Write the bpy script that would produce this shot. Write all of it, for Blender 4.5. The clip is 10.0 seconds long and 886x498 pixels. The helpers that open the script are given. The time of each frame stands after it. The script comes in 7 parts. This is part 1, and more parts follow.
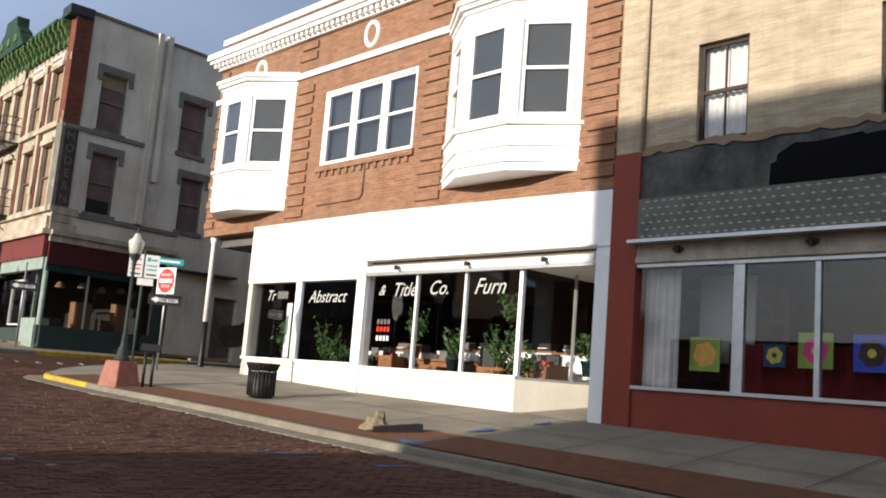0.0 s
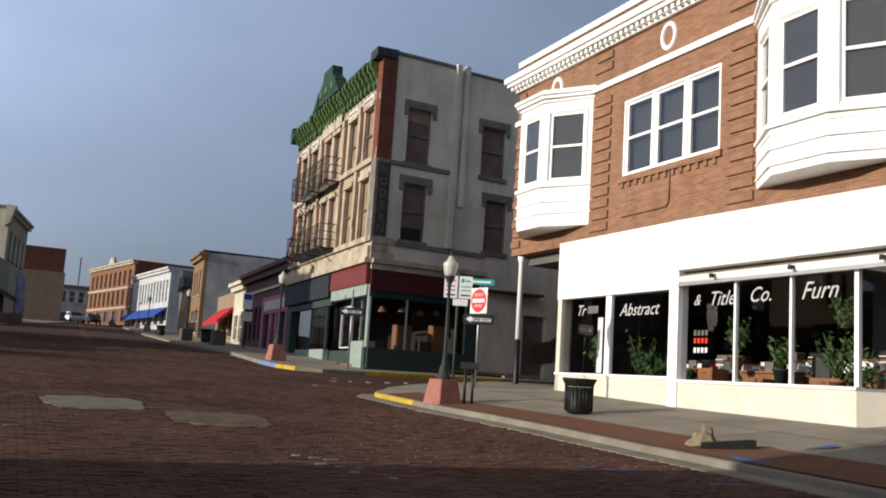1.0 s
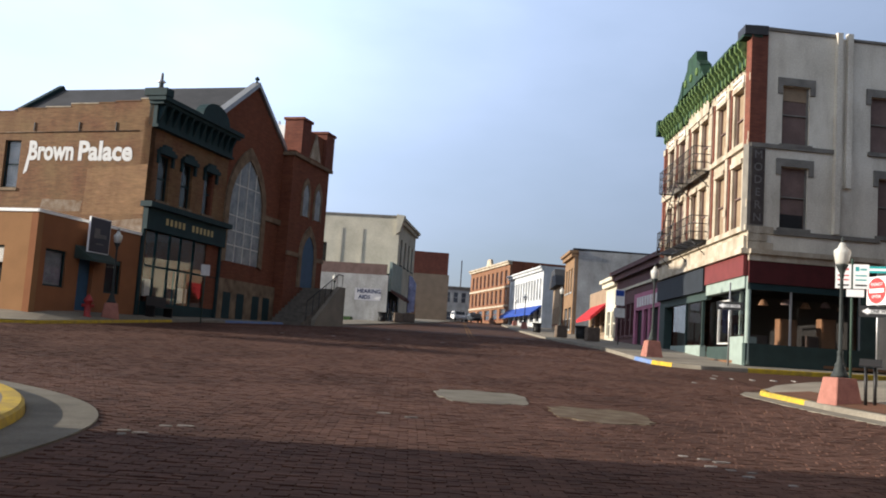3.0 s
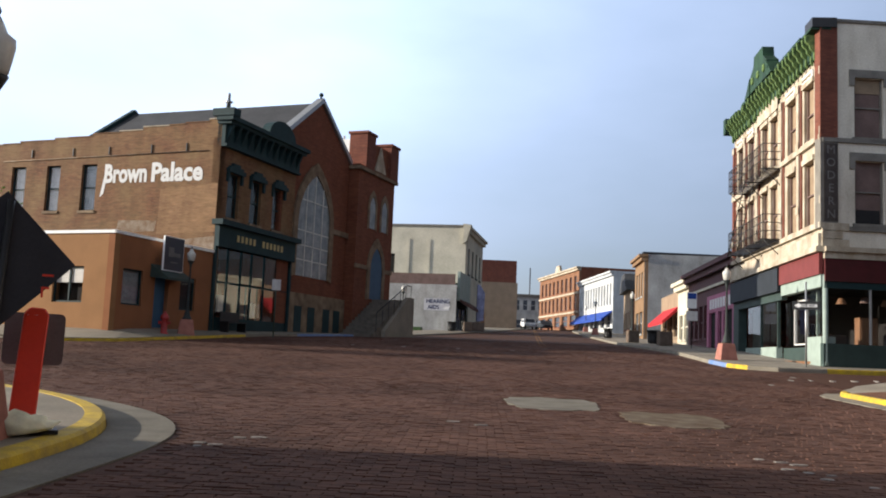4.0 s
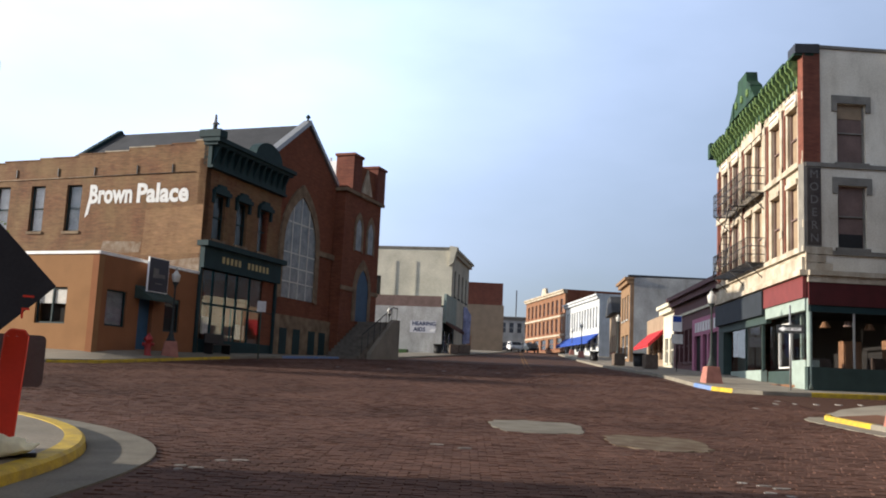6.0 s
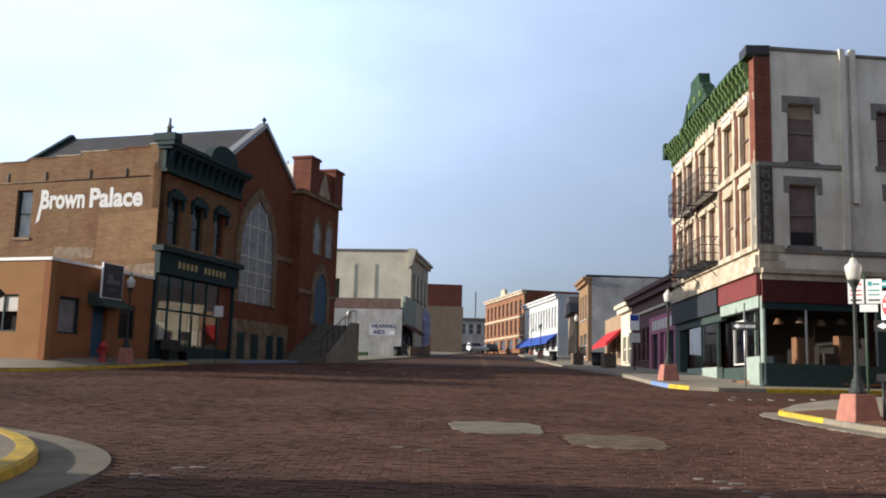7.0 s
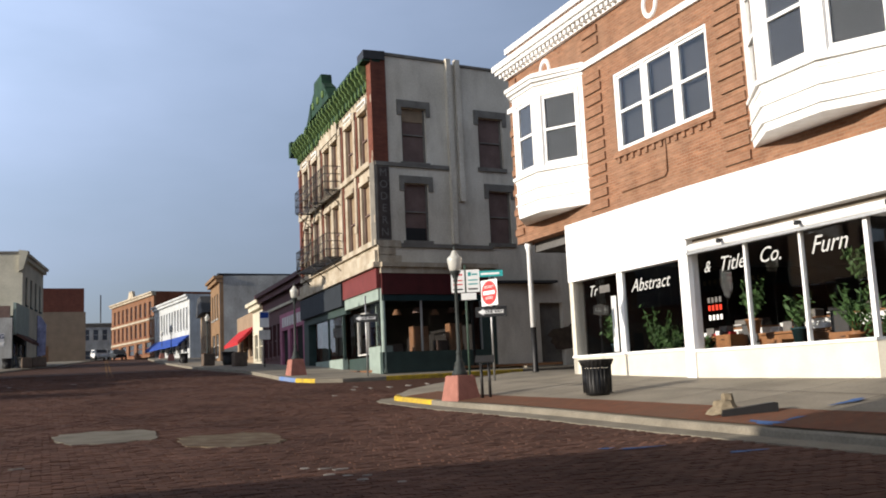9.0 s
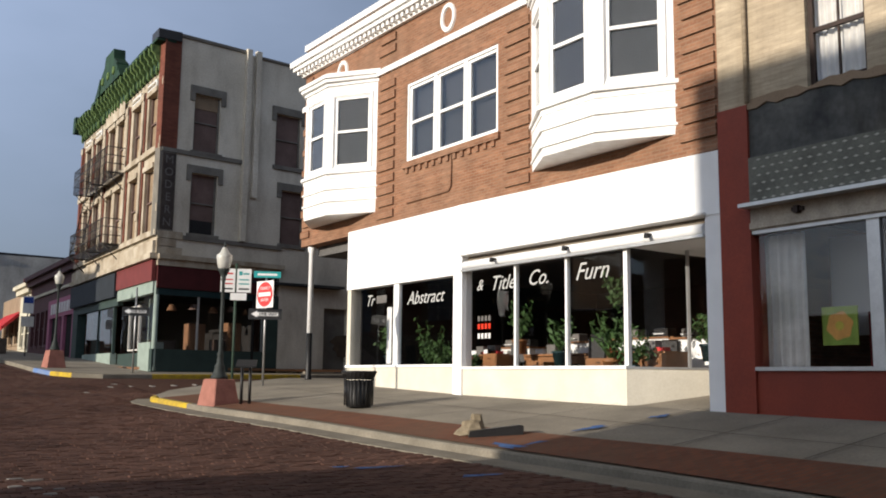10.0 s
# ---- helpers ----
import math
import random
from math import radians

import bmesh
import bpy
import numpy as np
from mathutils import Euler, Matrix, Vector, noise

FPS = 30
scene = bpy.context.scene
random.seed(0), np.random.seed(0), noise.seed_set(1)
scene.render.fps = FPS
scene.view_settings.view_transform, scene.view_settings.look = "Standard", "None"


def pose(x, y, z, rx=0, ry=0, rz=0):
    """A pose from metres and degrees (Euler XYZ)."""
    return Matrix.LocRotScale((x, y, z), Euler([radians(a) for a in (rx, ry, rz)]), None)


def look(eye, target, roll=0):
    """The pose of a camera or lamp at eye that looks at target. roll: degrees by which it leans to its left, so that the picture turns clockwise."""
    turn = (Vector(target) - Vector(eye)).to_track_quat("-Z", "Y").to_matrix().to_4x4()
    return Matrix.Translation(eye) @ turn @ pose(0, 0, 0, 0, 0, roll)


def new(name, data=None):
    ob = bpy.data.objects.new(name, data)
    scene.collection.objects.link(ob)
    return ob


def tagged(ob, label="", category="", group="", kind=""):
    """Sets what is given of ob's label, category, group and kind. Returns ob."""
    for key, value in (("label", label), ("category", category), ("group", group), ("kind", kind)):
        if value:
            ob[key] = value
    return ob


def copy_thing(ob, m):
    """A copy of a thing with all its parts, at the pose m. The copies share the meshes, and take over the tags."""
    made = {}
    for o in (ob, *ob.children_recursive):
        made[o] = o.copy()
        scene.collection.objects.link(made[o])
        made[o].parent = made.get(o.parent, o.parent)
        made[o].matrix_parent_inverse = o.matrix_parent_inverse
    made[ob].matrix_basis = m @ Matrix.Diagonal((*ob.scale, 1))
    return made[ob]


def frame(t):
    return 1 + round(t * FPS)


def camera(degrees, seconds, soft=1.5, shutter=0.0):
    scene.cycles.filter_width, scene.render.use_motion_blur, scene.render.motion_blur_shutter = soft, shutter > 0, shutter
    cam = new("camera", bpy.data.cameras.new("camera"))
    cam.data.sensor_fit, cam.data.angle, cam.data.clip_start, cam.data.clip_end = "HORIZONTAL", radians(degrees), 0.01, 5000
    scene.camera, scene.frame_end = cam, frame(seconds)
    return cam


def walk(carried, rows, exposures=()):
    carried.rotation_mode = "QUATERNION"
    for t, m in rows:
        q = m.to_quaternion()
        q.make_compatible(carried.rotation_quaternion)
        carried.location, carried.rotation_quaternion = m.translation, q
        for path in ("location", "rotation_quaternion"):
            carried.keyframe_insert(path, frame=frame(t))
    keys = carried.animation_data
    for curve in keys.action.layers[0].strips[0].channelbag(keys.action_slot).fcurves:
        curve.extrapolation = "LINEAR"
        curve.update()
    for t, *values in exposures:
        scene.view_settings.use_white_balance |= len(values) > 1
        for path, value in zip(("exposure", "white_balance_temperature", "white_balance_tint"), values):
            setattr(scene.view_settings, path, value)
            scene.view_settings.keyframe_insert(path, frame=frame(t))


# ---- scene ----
cam = camera(50.88, 10.0, soft=1.9)
# t, x, y, z, yaw, pitch, lean
PATH = [
    (0.0, 0.001, 0.000, 1.501, -42.81, 8.27, 4.56),
    (0.5, -0.042, 0.094, 1.480, -31.51, 7.75, 3.21),
    (1.0, -0.013, 0.318, 1.463, -24.33, 7.93, 3.66),
    (1.5, -0.080, 0.405, 1.461, -17.59, 6.93, 4.07),
    (2.0, -0.128, 0.441, 1.464, -12.28, 6.80, 4.27),
    (2.5, -0.152, 0.490, 1.471, -6.62, 6.15, 3.62),
    (3.0, -0.046, 0.570, 1.469, -1.87, 6.22, 3.82),
    (3.2, -0.034, 0.566, 1.467, -0.36, 6.34, 3.08),
    (4.3, 0.018, 0.522, 1.451, 2.83, 6.54, 2.56),
    (4.5, 0.022, 0.519, 1.450, 3.20, 6.43, 2.48),
    (5.0, 0.030, 0.534, 1.455, 3.69, 6.87, 2.50),
    (5.5, 0.021, 0.524, 1.454, 2.99, 7.53, 1.96),
    (5.7, 0.026, 0.525, 1.454, 2.57, 7.73, 2.2),
    (6.8, 0.057, 0.531, 1.458, -0.95, 8.18, 2.32),
    (7.0, 0.057, 0.531, 1.458, -0.96, 8.16, 1.59),
    (7.5, 0.077, 0.531, 1.460, -4.02, 8.31, -0.55),
    (8.0, 0.130, 0.525, 1.435, -12.60, 8.41, -1.24),
    (8.5, 0.127, 0.451, 1.441, -23.66, 8.09, -1.78),
    (9.0, 0.414, 0.441, 1.433, -23.33, 7.83, -2.63),
    (9.5, 0.836, 0.431, 1.444, -27.18, 8.07, -1.17),
    (10.0, 1.353, 0.647, 1.509, -35.26, 7.96, 0.64),
]


def aim(yaw, pitch, lean):
    """The way the camera looks, from degrees."""
    a, b = radians(yaw), radians(pitch)
    return Vector((-math.sin(a) * math.cos(b), math.cos(a) * math.cos(b), math.sin(b)))


walk(
    cam,
    [(t, look((x, y, z), Vector((x, y, z)) + aim(yaw, pitch, lean), lean)) for t, x, y, z, yaw, pitch, lean in PATH],
    exposures=[(0.0, 0.44), (0.5, 0.17), (1.0, 0.06), (2.0, 0.39), (3.0, 0.72), (4.5, 0.78), (5.5, 0.82), (7.0, 0.7), (8.0, 0.64), (8.6, 0.46), (9.2, 0.3), (10.0, 0.14)],
)

# ---- sky, sun ----
SUN_ELEV, SUN_AZ = 14.0, 1.5  # degrees; the sun stands over -x, a little towards -y
to_sun = Vector((-math.cos(radians(SUN_AZ)) * math.cos(radians(SUN_ELEV)), -math.sin(radians(SUN_AZ)) * math.cos(radians(SUN_ELEV)), math.sin(radians(SUN_ELEV))))
world = bpy.data.worlds.new("sky")
world.use_nodes = True
scene.world = world
wn, wl = world.node_tree.nodes, world.node_tree.links
sky = wn.new("ShaderNodeTexSky")
sky.sky_type, sky.sun_disc = "NISHITA", False
sky.sun_elevation, sky.sun_rotation = radians(SUN_ELEV), math.atan2(to_sun.x, to_sun.y)
sky.air_density, sky.dust_density, sky.ozone_density = 1.0, 1.6, 1.5
coord = wn.new("ShaderNodeTexCoord")
stretch = wn.new("ShaderNodeMapping")
stretch.inputs["Scale"].default_value = (1.2, 1.2, 3.2)
cloud = wn.new("ShaderNodeTexNoise")
cloud.inputs["Scale"].default_value, cloud.inputs["Detail"].default_value, cloud.inputs["Roughness"].default_value = 1.6, 6, 0.5
ramp = wn.new("ShaderNodeValToRGB")
ramp.color_ramp.elements[0].position, ramp.color_ramp.elements[1].position = 0.36, 0.78
ramp.color_ramp.elements[0].color, ramp.color_ramp.elements[1].color = (0.42, 0.42, 0.42, 1), (0.82, 0.82, 0.82, 1)
veil = wn.new("ShaderNodeMixRGB")
veil.inputs[2].default_value = (4.1, 5.0, 7.2, 1)
wl.new(coord.outputs["Generated"], stretch.inputs["Vector"])
wl.new(stretch.outputs["Vector"], cloud.inputs["Vector"])
wl.new(cloud.outputs["Fac"], ramp.inputs["Fac"])
wl.new(ramp.outputs["Color"], veil.inputs["Fac"])
wl.new(sky.outputs["Color"], veil.inputs[1])
# haze brightens towards the sun
side, power, glow = wn.new("ShaderNodeVectorMath"), wn.new("ShaderNodeMath"), wn.new("ShaderNodeVectorMath")
side.operation, side.inputs[1].default_value = "DOT_PRODUCT", (to_sun.x, to_sun.y, 0)
power.operation, power.inputs[0].default_value = "POWER", 4.2
cap = wn.new("ShaderNodeMath")
cap.operation, cap.inputs[1].default_value = "MINIMUM", 0.2
glow.operation = "SCALE"
wl.new(coord.outputs["Generated"], side.inputs[0])
wl.new(side.outputs["Value"], cap.inputs[0])
wl.new(cap.outputs[0], power.inputs[1])
wl.new(power.outputs[0], glow.inputs["Scale"])
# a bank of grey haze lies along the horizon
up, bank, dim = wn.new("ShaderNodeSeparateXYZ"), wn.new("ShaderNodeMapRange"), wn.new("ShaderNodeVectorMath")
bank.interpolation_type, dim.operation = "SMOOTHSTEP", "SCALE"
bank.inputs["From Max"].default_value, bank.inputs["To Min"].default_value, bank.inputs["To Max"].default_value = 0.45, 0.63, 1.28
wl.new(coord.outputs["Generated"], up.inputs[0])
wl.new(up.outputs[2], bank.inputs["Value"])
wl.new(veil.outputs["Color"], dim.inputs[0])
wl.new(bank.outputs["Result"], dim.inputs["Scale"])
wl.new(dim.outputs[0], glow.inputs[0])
# thin cloud spreads the brightness round the sun
even = wn.new("ShaderNodeVectorMath")
even.operation, even.inputs[1].default_value = "MINIMUM", (8.6, 9.2, 10.0)
wl.new(glow.outputs[0], even.inputs[0])
# the sky is deeper and greyer overhead, above the bright low haze
over, deep, grey, soft_sky = wn.new("ShaderNodeMapRange"), wn.new("ShaderNodeVectorMath"), wn.new("ShaderNodeHueSaturation"), wn.new("ShaderNodeMapRange")
over.interpolation_type, soft_sky.interpolation_type, deep.operation = "SMOOTHSTEP", "SMOOTHSTEP", "SCALE"
over.inputs["From Min"].default_value, over.inputs["From Max"].default_value = 0.42, 0.8
over.inputs["To Min"].default_value, over.inputs["To Max"].default_value = 1.0, 0.22
soft_sky.inputs["From Min"].default_value, soft_sky.inputs["From Max"].default_value = 0.4, 0.75
soft_sky.inputs["To Min"].default_value, soft_sky.inputs["To Max"].default_value = 0.97, 0.35
wl.new(up.outputs[2], over.inputs["Value"])
wl.new(up.outputs[2], soft_sky.inputs["Value"])
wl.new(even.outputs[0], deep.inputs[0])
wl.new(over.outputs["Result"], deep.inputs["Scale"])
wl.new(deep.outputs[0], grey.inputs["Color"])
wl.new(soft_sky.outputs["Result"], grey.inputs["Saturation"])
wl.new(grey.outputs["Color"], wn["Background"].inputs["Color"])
wn["Background"].inputs["Strength"].default_value = 0.125
sun = new("sun", bpy.data.lights.new("sun", "SUN"))
sun.data.energy, sun.data.angle, sun.data.color = 5.0, radians(0.6), (1.0, 0.91, 0.79)
sun.matrix_world = look((0, 0, 60), Vector((0, 0, 60)) - to_sun)


# ---- materials ----
def shader(name):
    m = bpy.data.materials.new(name)
    m.use_nodes = True
    n, l = m.node_tree.nodes, m.node_tree.links
    return m, n, l, n["Principled BSDF"]


def rgba(c):
    return (*c, 1)


def streaked(n, l, tc, last, strength):
    """Rain streaks that run down a wall and blotches of grime."""
    mp, no, rp, mx = n.new("ShaderNodeMapping"), n.new("ShaderNodeTexNoise"), n.new("ShaderNodeValToRGB"), n.new("ShaderNodeMixRGB")
    mp.inputs["Scale"].default_value = (0.75, 0.75, 0.22)
    no.inputs["Scale"].default_value, no.inputs["Detail"].default_value, no.inputs["Roughness"].default_value = 1.5, 7, 0.65
    rp.color_ramp.elements[0].position, rp.color_ramp.elements[1].position = 0.47, 0.66
    rp.color_ramp.elements[1].color = (strength, strength, strength, 1)
    mx.blend_type, mx.inputs[2].default_value = "MULTIPLY", (0.5, 0.46, 0.42, 1)
    l.new(tc.outputs["Object"], mp.inputs["Vector"])
    l.new(mp.outputs["Vector"], no.inputs["Vector"])
    l.new(no.outputs["Fac"], rp.inputs["Fac"])
    l.new(rp.outputs["Color"], mx.inputs["Fac"])
    l.new(last, mx.inputs[1])
    return mx.outputs["Color"]


def surf(name, col, rough=0.8, var=0.3, scale=1.2, fine=30, bump=0.1, metal=0.0, dirt=None, each=0.0, streak=0.0):
    """A plain surface with broad stains, fine grain and slight relief."""
    m, n, l, b = shader(name)
    tc = n.new("ShaderNodeTexCoord")
    big, small = n.new("ShaderNodeTexNoise"), n.new("ShaderNodeTexNoise")
    big.inputs["Scale"].default_value, big.inputs["Detail"].default_value = scale, 5
    small.inputs["Scale"].default_value, small.inputs["Detail"].default_value = fine, 4
    for q in (big, small):
        l.new(tc.outputs["Object"], q.inputs["Vector"])
    r = n.new("ShaderNodeValToRGB")
    r.color_ramp.elements[0].position, r.color_ramp.elements[1].position = 0.32, 0.68
    d = dirt or tuple(c * (1 - var) for c in col)
    r.color_ramp.elements[0].color, r.color_ramp.elements[1].color = rgba(d), rgba(col)
    l.new(big.outputs["Fac"], r.inputs["Fac"])
    mul = n.new("ShaderNodeMixRGB")
    mul.blend_type, mul.inputs["Fac"].default_value = "OVERLAY", min(0.5, var)
    l.new(r.outputs["Color"], mul.inputs[1])
    l.new(small.outputs["Fac"], mul.inputs[2])
    last = mul.outputs["Color"]
    if streak:
        last = streaked(n, l, tc, last, streak)
    if each:
        info, hs, mr = n.new("ShaderNodeObjectInfo"), n.new("ShaderNodeHueSaturation"), n.new("ShaderNodeMapRange")
        mr.inputs["To Min"].default_value, mr.inputs["To Max"].default_value = 1 - each, 1 + each
        l.new(info.outputs["Random"], mr.inputs["Value"])
        l.new(mr.outputs["Result"], hs.inputs["Value"])
        l.new(last, hs.inputs["Color"])
        last = hs.outputs["Color"]
    l.new(last, b.inputs["Base Color"])
    bp = n.new("ShaderNodeBump")
    bp.inputs["Strength"].default_value, bp.inputs["Distance"].default_value = bump, 0.02
    l.new(small.outputs["Fac"], bp.inputs["Height"])
    l.new(bp.outputs["Normal"], b.inputs["Normal"])
    b.inputs["Roughness"].default_value, b.inputs["Metallic"].default_value = rough, metal
    b.inputs["Specular IOR Level"].default_value = 0.12 if rough > 0.75 else 0.25 if rough > 0.55 else 0.5
    return m


def brickwork(name, a, c, mortar, wide=0.21, high=0.07, joint=0.008, stain=None, rough=0.85, flat=False, bump=0.5):
    """Courses of brick on a wall whose own x runs along it and z up (flat: on the ground)."""
    m, n, l, b = shader(name)
    tc, sep, add, comb = n.new("ShaderNodeTexCoord"), n.new("ShaderNodeSeparateXYZ"), n.new("ShaderNodeMath"), n.new("ShaderNodeCombineXYZ")
    l.new(tc.outputs["Object"], sep.inputs[0])
    l.new(sep.outputs[0], add.inputs[0])
    if flat:
        add.inputs[1].default_value = 0
    else:
        l.new(sep.outputs[1], add.inputs[1])
    l.new(add.outputs[0], comb.inputs[0])
    l.new(sep.outputs[1 if flat else 2], comb.inputs[1])
    br = n.new("ShaderNodeTexBrick")
    br.inputs["Color1"].default_value, br.inputs["Color2"].default_value, br.inputs["Mortar"].default_value = rgba(a), rgba(c), rgba(mortar)
    br.inputs["Scale"].default_value, br.inputs["Mortar Size"].default_value = 1.0, joint
    br.inputs["Brick Width"].default_value, br.inputs["Row Height"].default_value = wide, high
    l.new(comb.outputs[0], br.inputs["Vector"])
    big, r = n.new("ShaderNodeTexNoise"), n.new("ShaderNodeValToRGB")
    big.inputs["Scale"].default_value, big.inputs["Detail"].default_value = 0.7, 6
    l.new(tc.outputs["Object"], big.inputs["Vector"])
    r.color_ramp.elements[0].position, r.color_ramp.elements[1].position = 0.35, 0.65
    mix = n.new("ShaderNodeMixRGB")
    l.new(big.outputs["Fac"], r.inputs["Fac"])
    l.new(br.outputs["Color"], mix.inputs[1])
    mix.inputs[2].default_value = rgba(stain or tuple(q * 0.6 for q in a))
    fac = n.new("ShaderNodeMath")
    fac.operation, fac.inputs[1].default_value = "MULTIPLY", 0.65
    l.new(r.outputs["Color"], fac.inputs[0])
    l.new(fac.outputs[0], mix.inputs["Fac"])
    last = mix.outputs["Color"]
    if not flat:
        # weathered courses: long thin blotches along the joints
        mp, cn, cr, cm = n.new("ShaderNodeMapping"), n.new("ShaderNodeTexNoise"), n.new("ShaderNodeMapRange"), n.new("ShaderNodeHueSaturation")
        mp.inputs["Scale"].default_value = (0.9, 0.9, 6.0)
        cn.inputs["Scale"].default_value, cn.inputs["Detail"].default_value, cn.inputs["Roughness"].default_value = 1.6, 6, 0.7
        cr.inputs["From Min"].default_value, cr.inputs["From Max"].default_value = 0.3, 0.7
        cr.inputs["To Min"].default_value, cr.inputs["To Max"].default_value = 0.72, 1.28
        l.new(tc.outputs["Object"], mp.inputs["Vector"])
        l.new(mp.outputs["Vector"], cn.inputs["Vector"])
        l.new(cn.outputs["Fac"], cr.inputs["Value"])
        l.new(cr.outputs["Result"], cm.inputs["Value"])
        l.new(last, cm.inputs["Color"])
        last = streaked(n, l, tc, cm.outputs["Color"], 0.4)
    l.new(last, b.inputs["Base Color"])
    bp = n.new("ShaderNodeBump")
    bp.invert, bp.inputs["Strength"].default_value, bp.inputs["Distance"].default_value = True, bump, 0.01
    l.new(br.outputs["Fac"], bp.inputs["Height"])
    l.new(bp.outputs["Normal"], b.inputs["Normal"])
    b.inputs["Roughness"].default_value, b.inputs["Specular IOR Level"].default_value = rough, 0.08 if flat else 0.2
    return m


def glassy(name, tint=(1, 1, 1)):
    m, n, l, b = shader(name)
    n.remove(b)
    tr, gl, mx, lw = n.new("ShaderNodeBsdfTransparent"), n.new("ShaderNodeBsdfGlossy"), n.new("ShaderNodeMixShader"), n.new("ShaderNodeLayerWeight")
    pw, sc = n.new("ShaderNodeMath"), n.new("ShaderNodeMapRange")
    tr.inputs["Color"].default_value = rgba(tint)
    gl.inputs["Roughness"].default_value = 0.005
    pw.operation, pw.inputs[1].default_value = "POWER", 4.0
    sc.inputs["To Min"].default_value, sc.inputs["To Max"].default_value = 0.035, 0.8
    l.new(lw.outputs["Facing"], pw.inputs[0])
    l.new(pw.outputs[0], sc.inputs["Value"])
    l.new(sc.outputs["Result"], mx.inputs[0])
    l.new(tr.outputs[0], mx.inputs[1])
    l.new(gl.outputs[0], mx.inputs[2])
    l.new(mx.outputs[0], n["Material Output"].inputs["Surface"])
    return m


BRICK_ORANGE = brickwork("orange_brick", (0.285, 0.133, 0.0725), (0.2, 0.0851, 0.0459), (0.266, 0.181, 0.122), stain=(0.244, 0.148, 0.0962))
BRICK_CREAM = brickwork("cream_painted_brick", (0.429, 0.351, 0.25), (0.406, 0.332, 0.234), (0.359, 0.289, 0.203), stain=(0.374, 0.312, 0.226), joint=0.006, bump=0.35)
BRICK_BROWN = brickwork("brown_brick", (0.191, 0.085, 0.0391), (0.128, 0.051, 0.0255), (0.145, 0.0935, 0.0595), stain=(0.212, 0.14, 0.068))
PALE_BRICK = brickwork("pale_brown_brick", (0.262, 0.143, 0.0697), (0.197, 0.0984, 0.0492), (0.197, 0.131, 0.082), stain=(0.246, 0.148, 0.0738))
BRICK_RED = brickwork("red_brick", (0.21, 0.066, 0.032), (0.15, 0.044, 0.023), (0.14, 0.06, 0.04), stain=(0.16, 0.058, 0.03))
BRICK_DARK = brickwork("dark_red_brick", (0.20, 0.065, 0.04), (0.16, 0.05, 0.032), (0.14, 0.06, 0.045), stain=(0.12, 0.045, 0.03))
BRICK_FAR = brickwork("far_orange_brick", (0.246, 0.119, 0.0638), (0.204, 0.0935, 0.0467), (0.204, 0.119, 0.0765))
ROAD = brickwork("road_brick", (0.101, 0.0521, 0.037), (0.0756, 0.037, 0.026), (0.0504, 0.0286, 0.0218), wide=0.228, high=0.108, joint=0.012, flat=True, stain=(0.084, 0.0445, 0.0302))
WALKBRICK = brickwork("pavement_brick", (0.187, 0.0723, 0.0408), (0.128, 0.051, 0.0323), (0.119, 0.0723, 0.051), wide=0.2, high=0.1, joint=0.01, flat=True, stain=(0.128, 0.0765, 0.051))
WHITE = surf("white_paint", (0.85, 0.85, 0.84), 0.6, 0.08, 2.0, 50, 0.06, dirt=(0.79, 0.785, 0.77))
WORN_WHITE = surf("weathered_white_paint", (0.84, 0.835, 0.82), 0.7, 0.2, 5.0, 40, 0.25, dirt=(0.73, 0.715, 0.68))
CREAM_WALL = surf("cream_plaster", (0.651, 0.607, 0.51), 0.8, 0.15, 1.5, 30, 0.1)
CONCRETE = surf("pavement_concrete", (0.27, 0.238, 0.19), 0.9, 0.3, 0.8, 25, 0.2)
KERB = surf("kerb_concrete", (0.227, 0.202, 0.16), 0.9, 0.3, 1.6, 25, 0.2)
JOINT = surf("dirt_filled_joint", (0.09, 0.078, 0.062), 0.95, 0.3, 4, 40, 0.1)
PATCH = surf("patch_concrete", (0.189, 0.172, 0.139), 0.9, 0.35, 1.5, 30, 0.2)
YELLOW = surf("yellow_kerb_paint", (0.54, 0.369, 0.0225), 0.75, 0.35, 4.0, 40, 0.2, dirt=(0.324, 0.225, 0.045))
BLUE = surf("blue_kerb_paint", (0.10, 0.19, 0.42), 0.8, 0.3, 3.0, 40, 0.15, dirt=(0.2, 0.24, 0.33))
GLASS = glassy("window_glass")
# near black: the gloom of unlit rooms is put into the colour
DARK = surf("unlit_room_black", (0.022, 0.02, 0.019), 0.9, 0.3, 2, 20, 0.0)
# dimness behind upper panes and on ceilings, put into a dark grey
SHADE_GREY = surf("dim_room_grey", (0.035, 0.036, 0.038), 0.8, 0.25, 1.2, 30, 0.0)
DARK_WOOD = surf("dark_stained_wood", (0.045, 0.028, 0.022), 0.6, 0.3, 4, 40, 0.1)
BEIGE = surf("grimy_beige_paint", (0.46, 0.40, 0.32), 0.7, 0.35, 2.5, 30, 0.1, streak=0.5)
CURTAIN = surf("net_curtain", (0.62, 0.6, 0.56), 0.9, 0.2, 4, 30, 0.0)
RED_PAINT = surf("brick_red_paint", (0.26, 0.048, 0.026), 0.6, 0.2, 1.0, 30, 0.12, dirt=(0.2, 0.04, 0.024))
BLACK_BOARD = surf("black_fascia_board", (0.045, 0.048, 0.05), 0.85, 0.4, 1.2, 10, 0.05, dirt=(0.13, 0.13, 0.12), streak=0.8)
PITCH = surf("bare_black_backing", (0.006, 0.006, 0.007), 0.95, 0.3, 3, 20, 0.2)
STUD = surf("worn_tread_stud", (0.34, 0.33, 0.28), 0.55, 0.3, 6, 30, 0.05, metal=0.5)
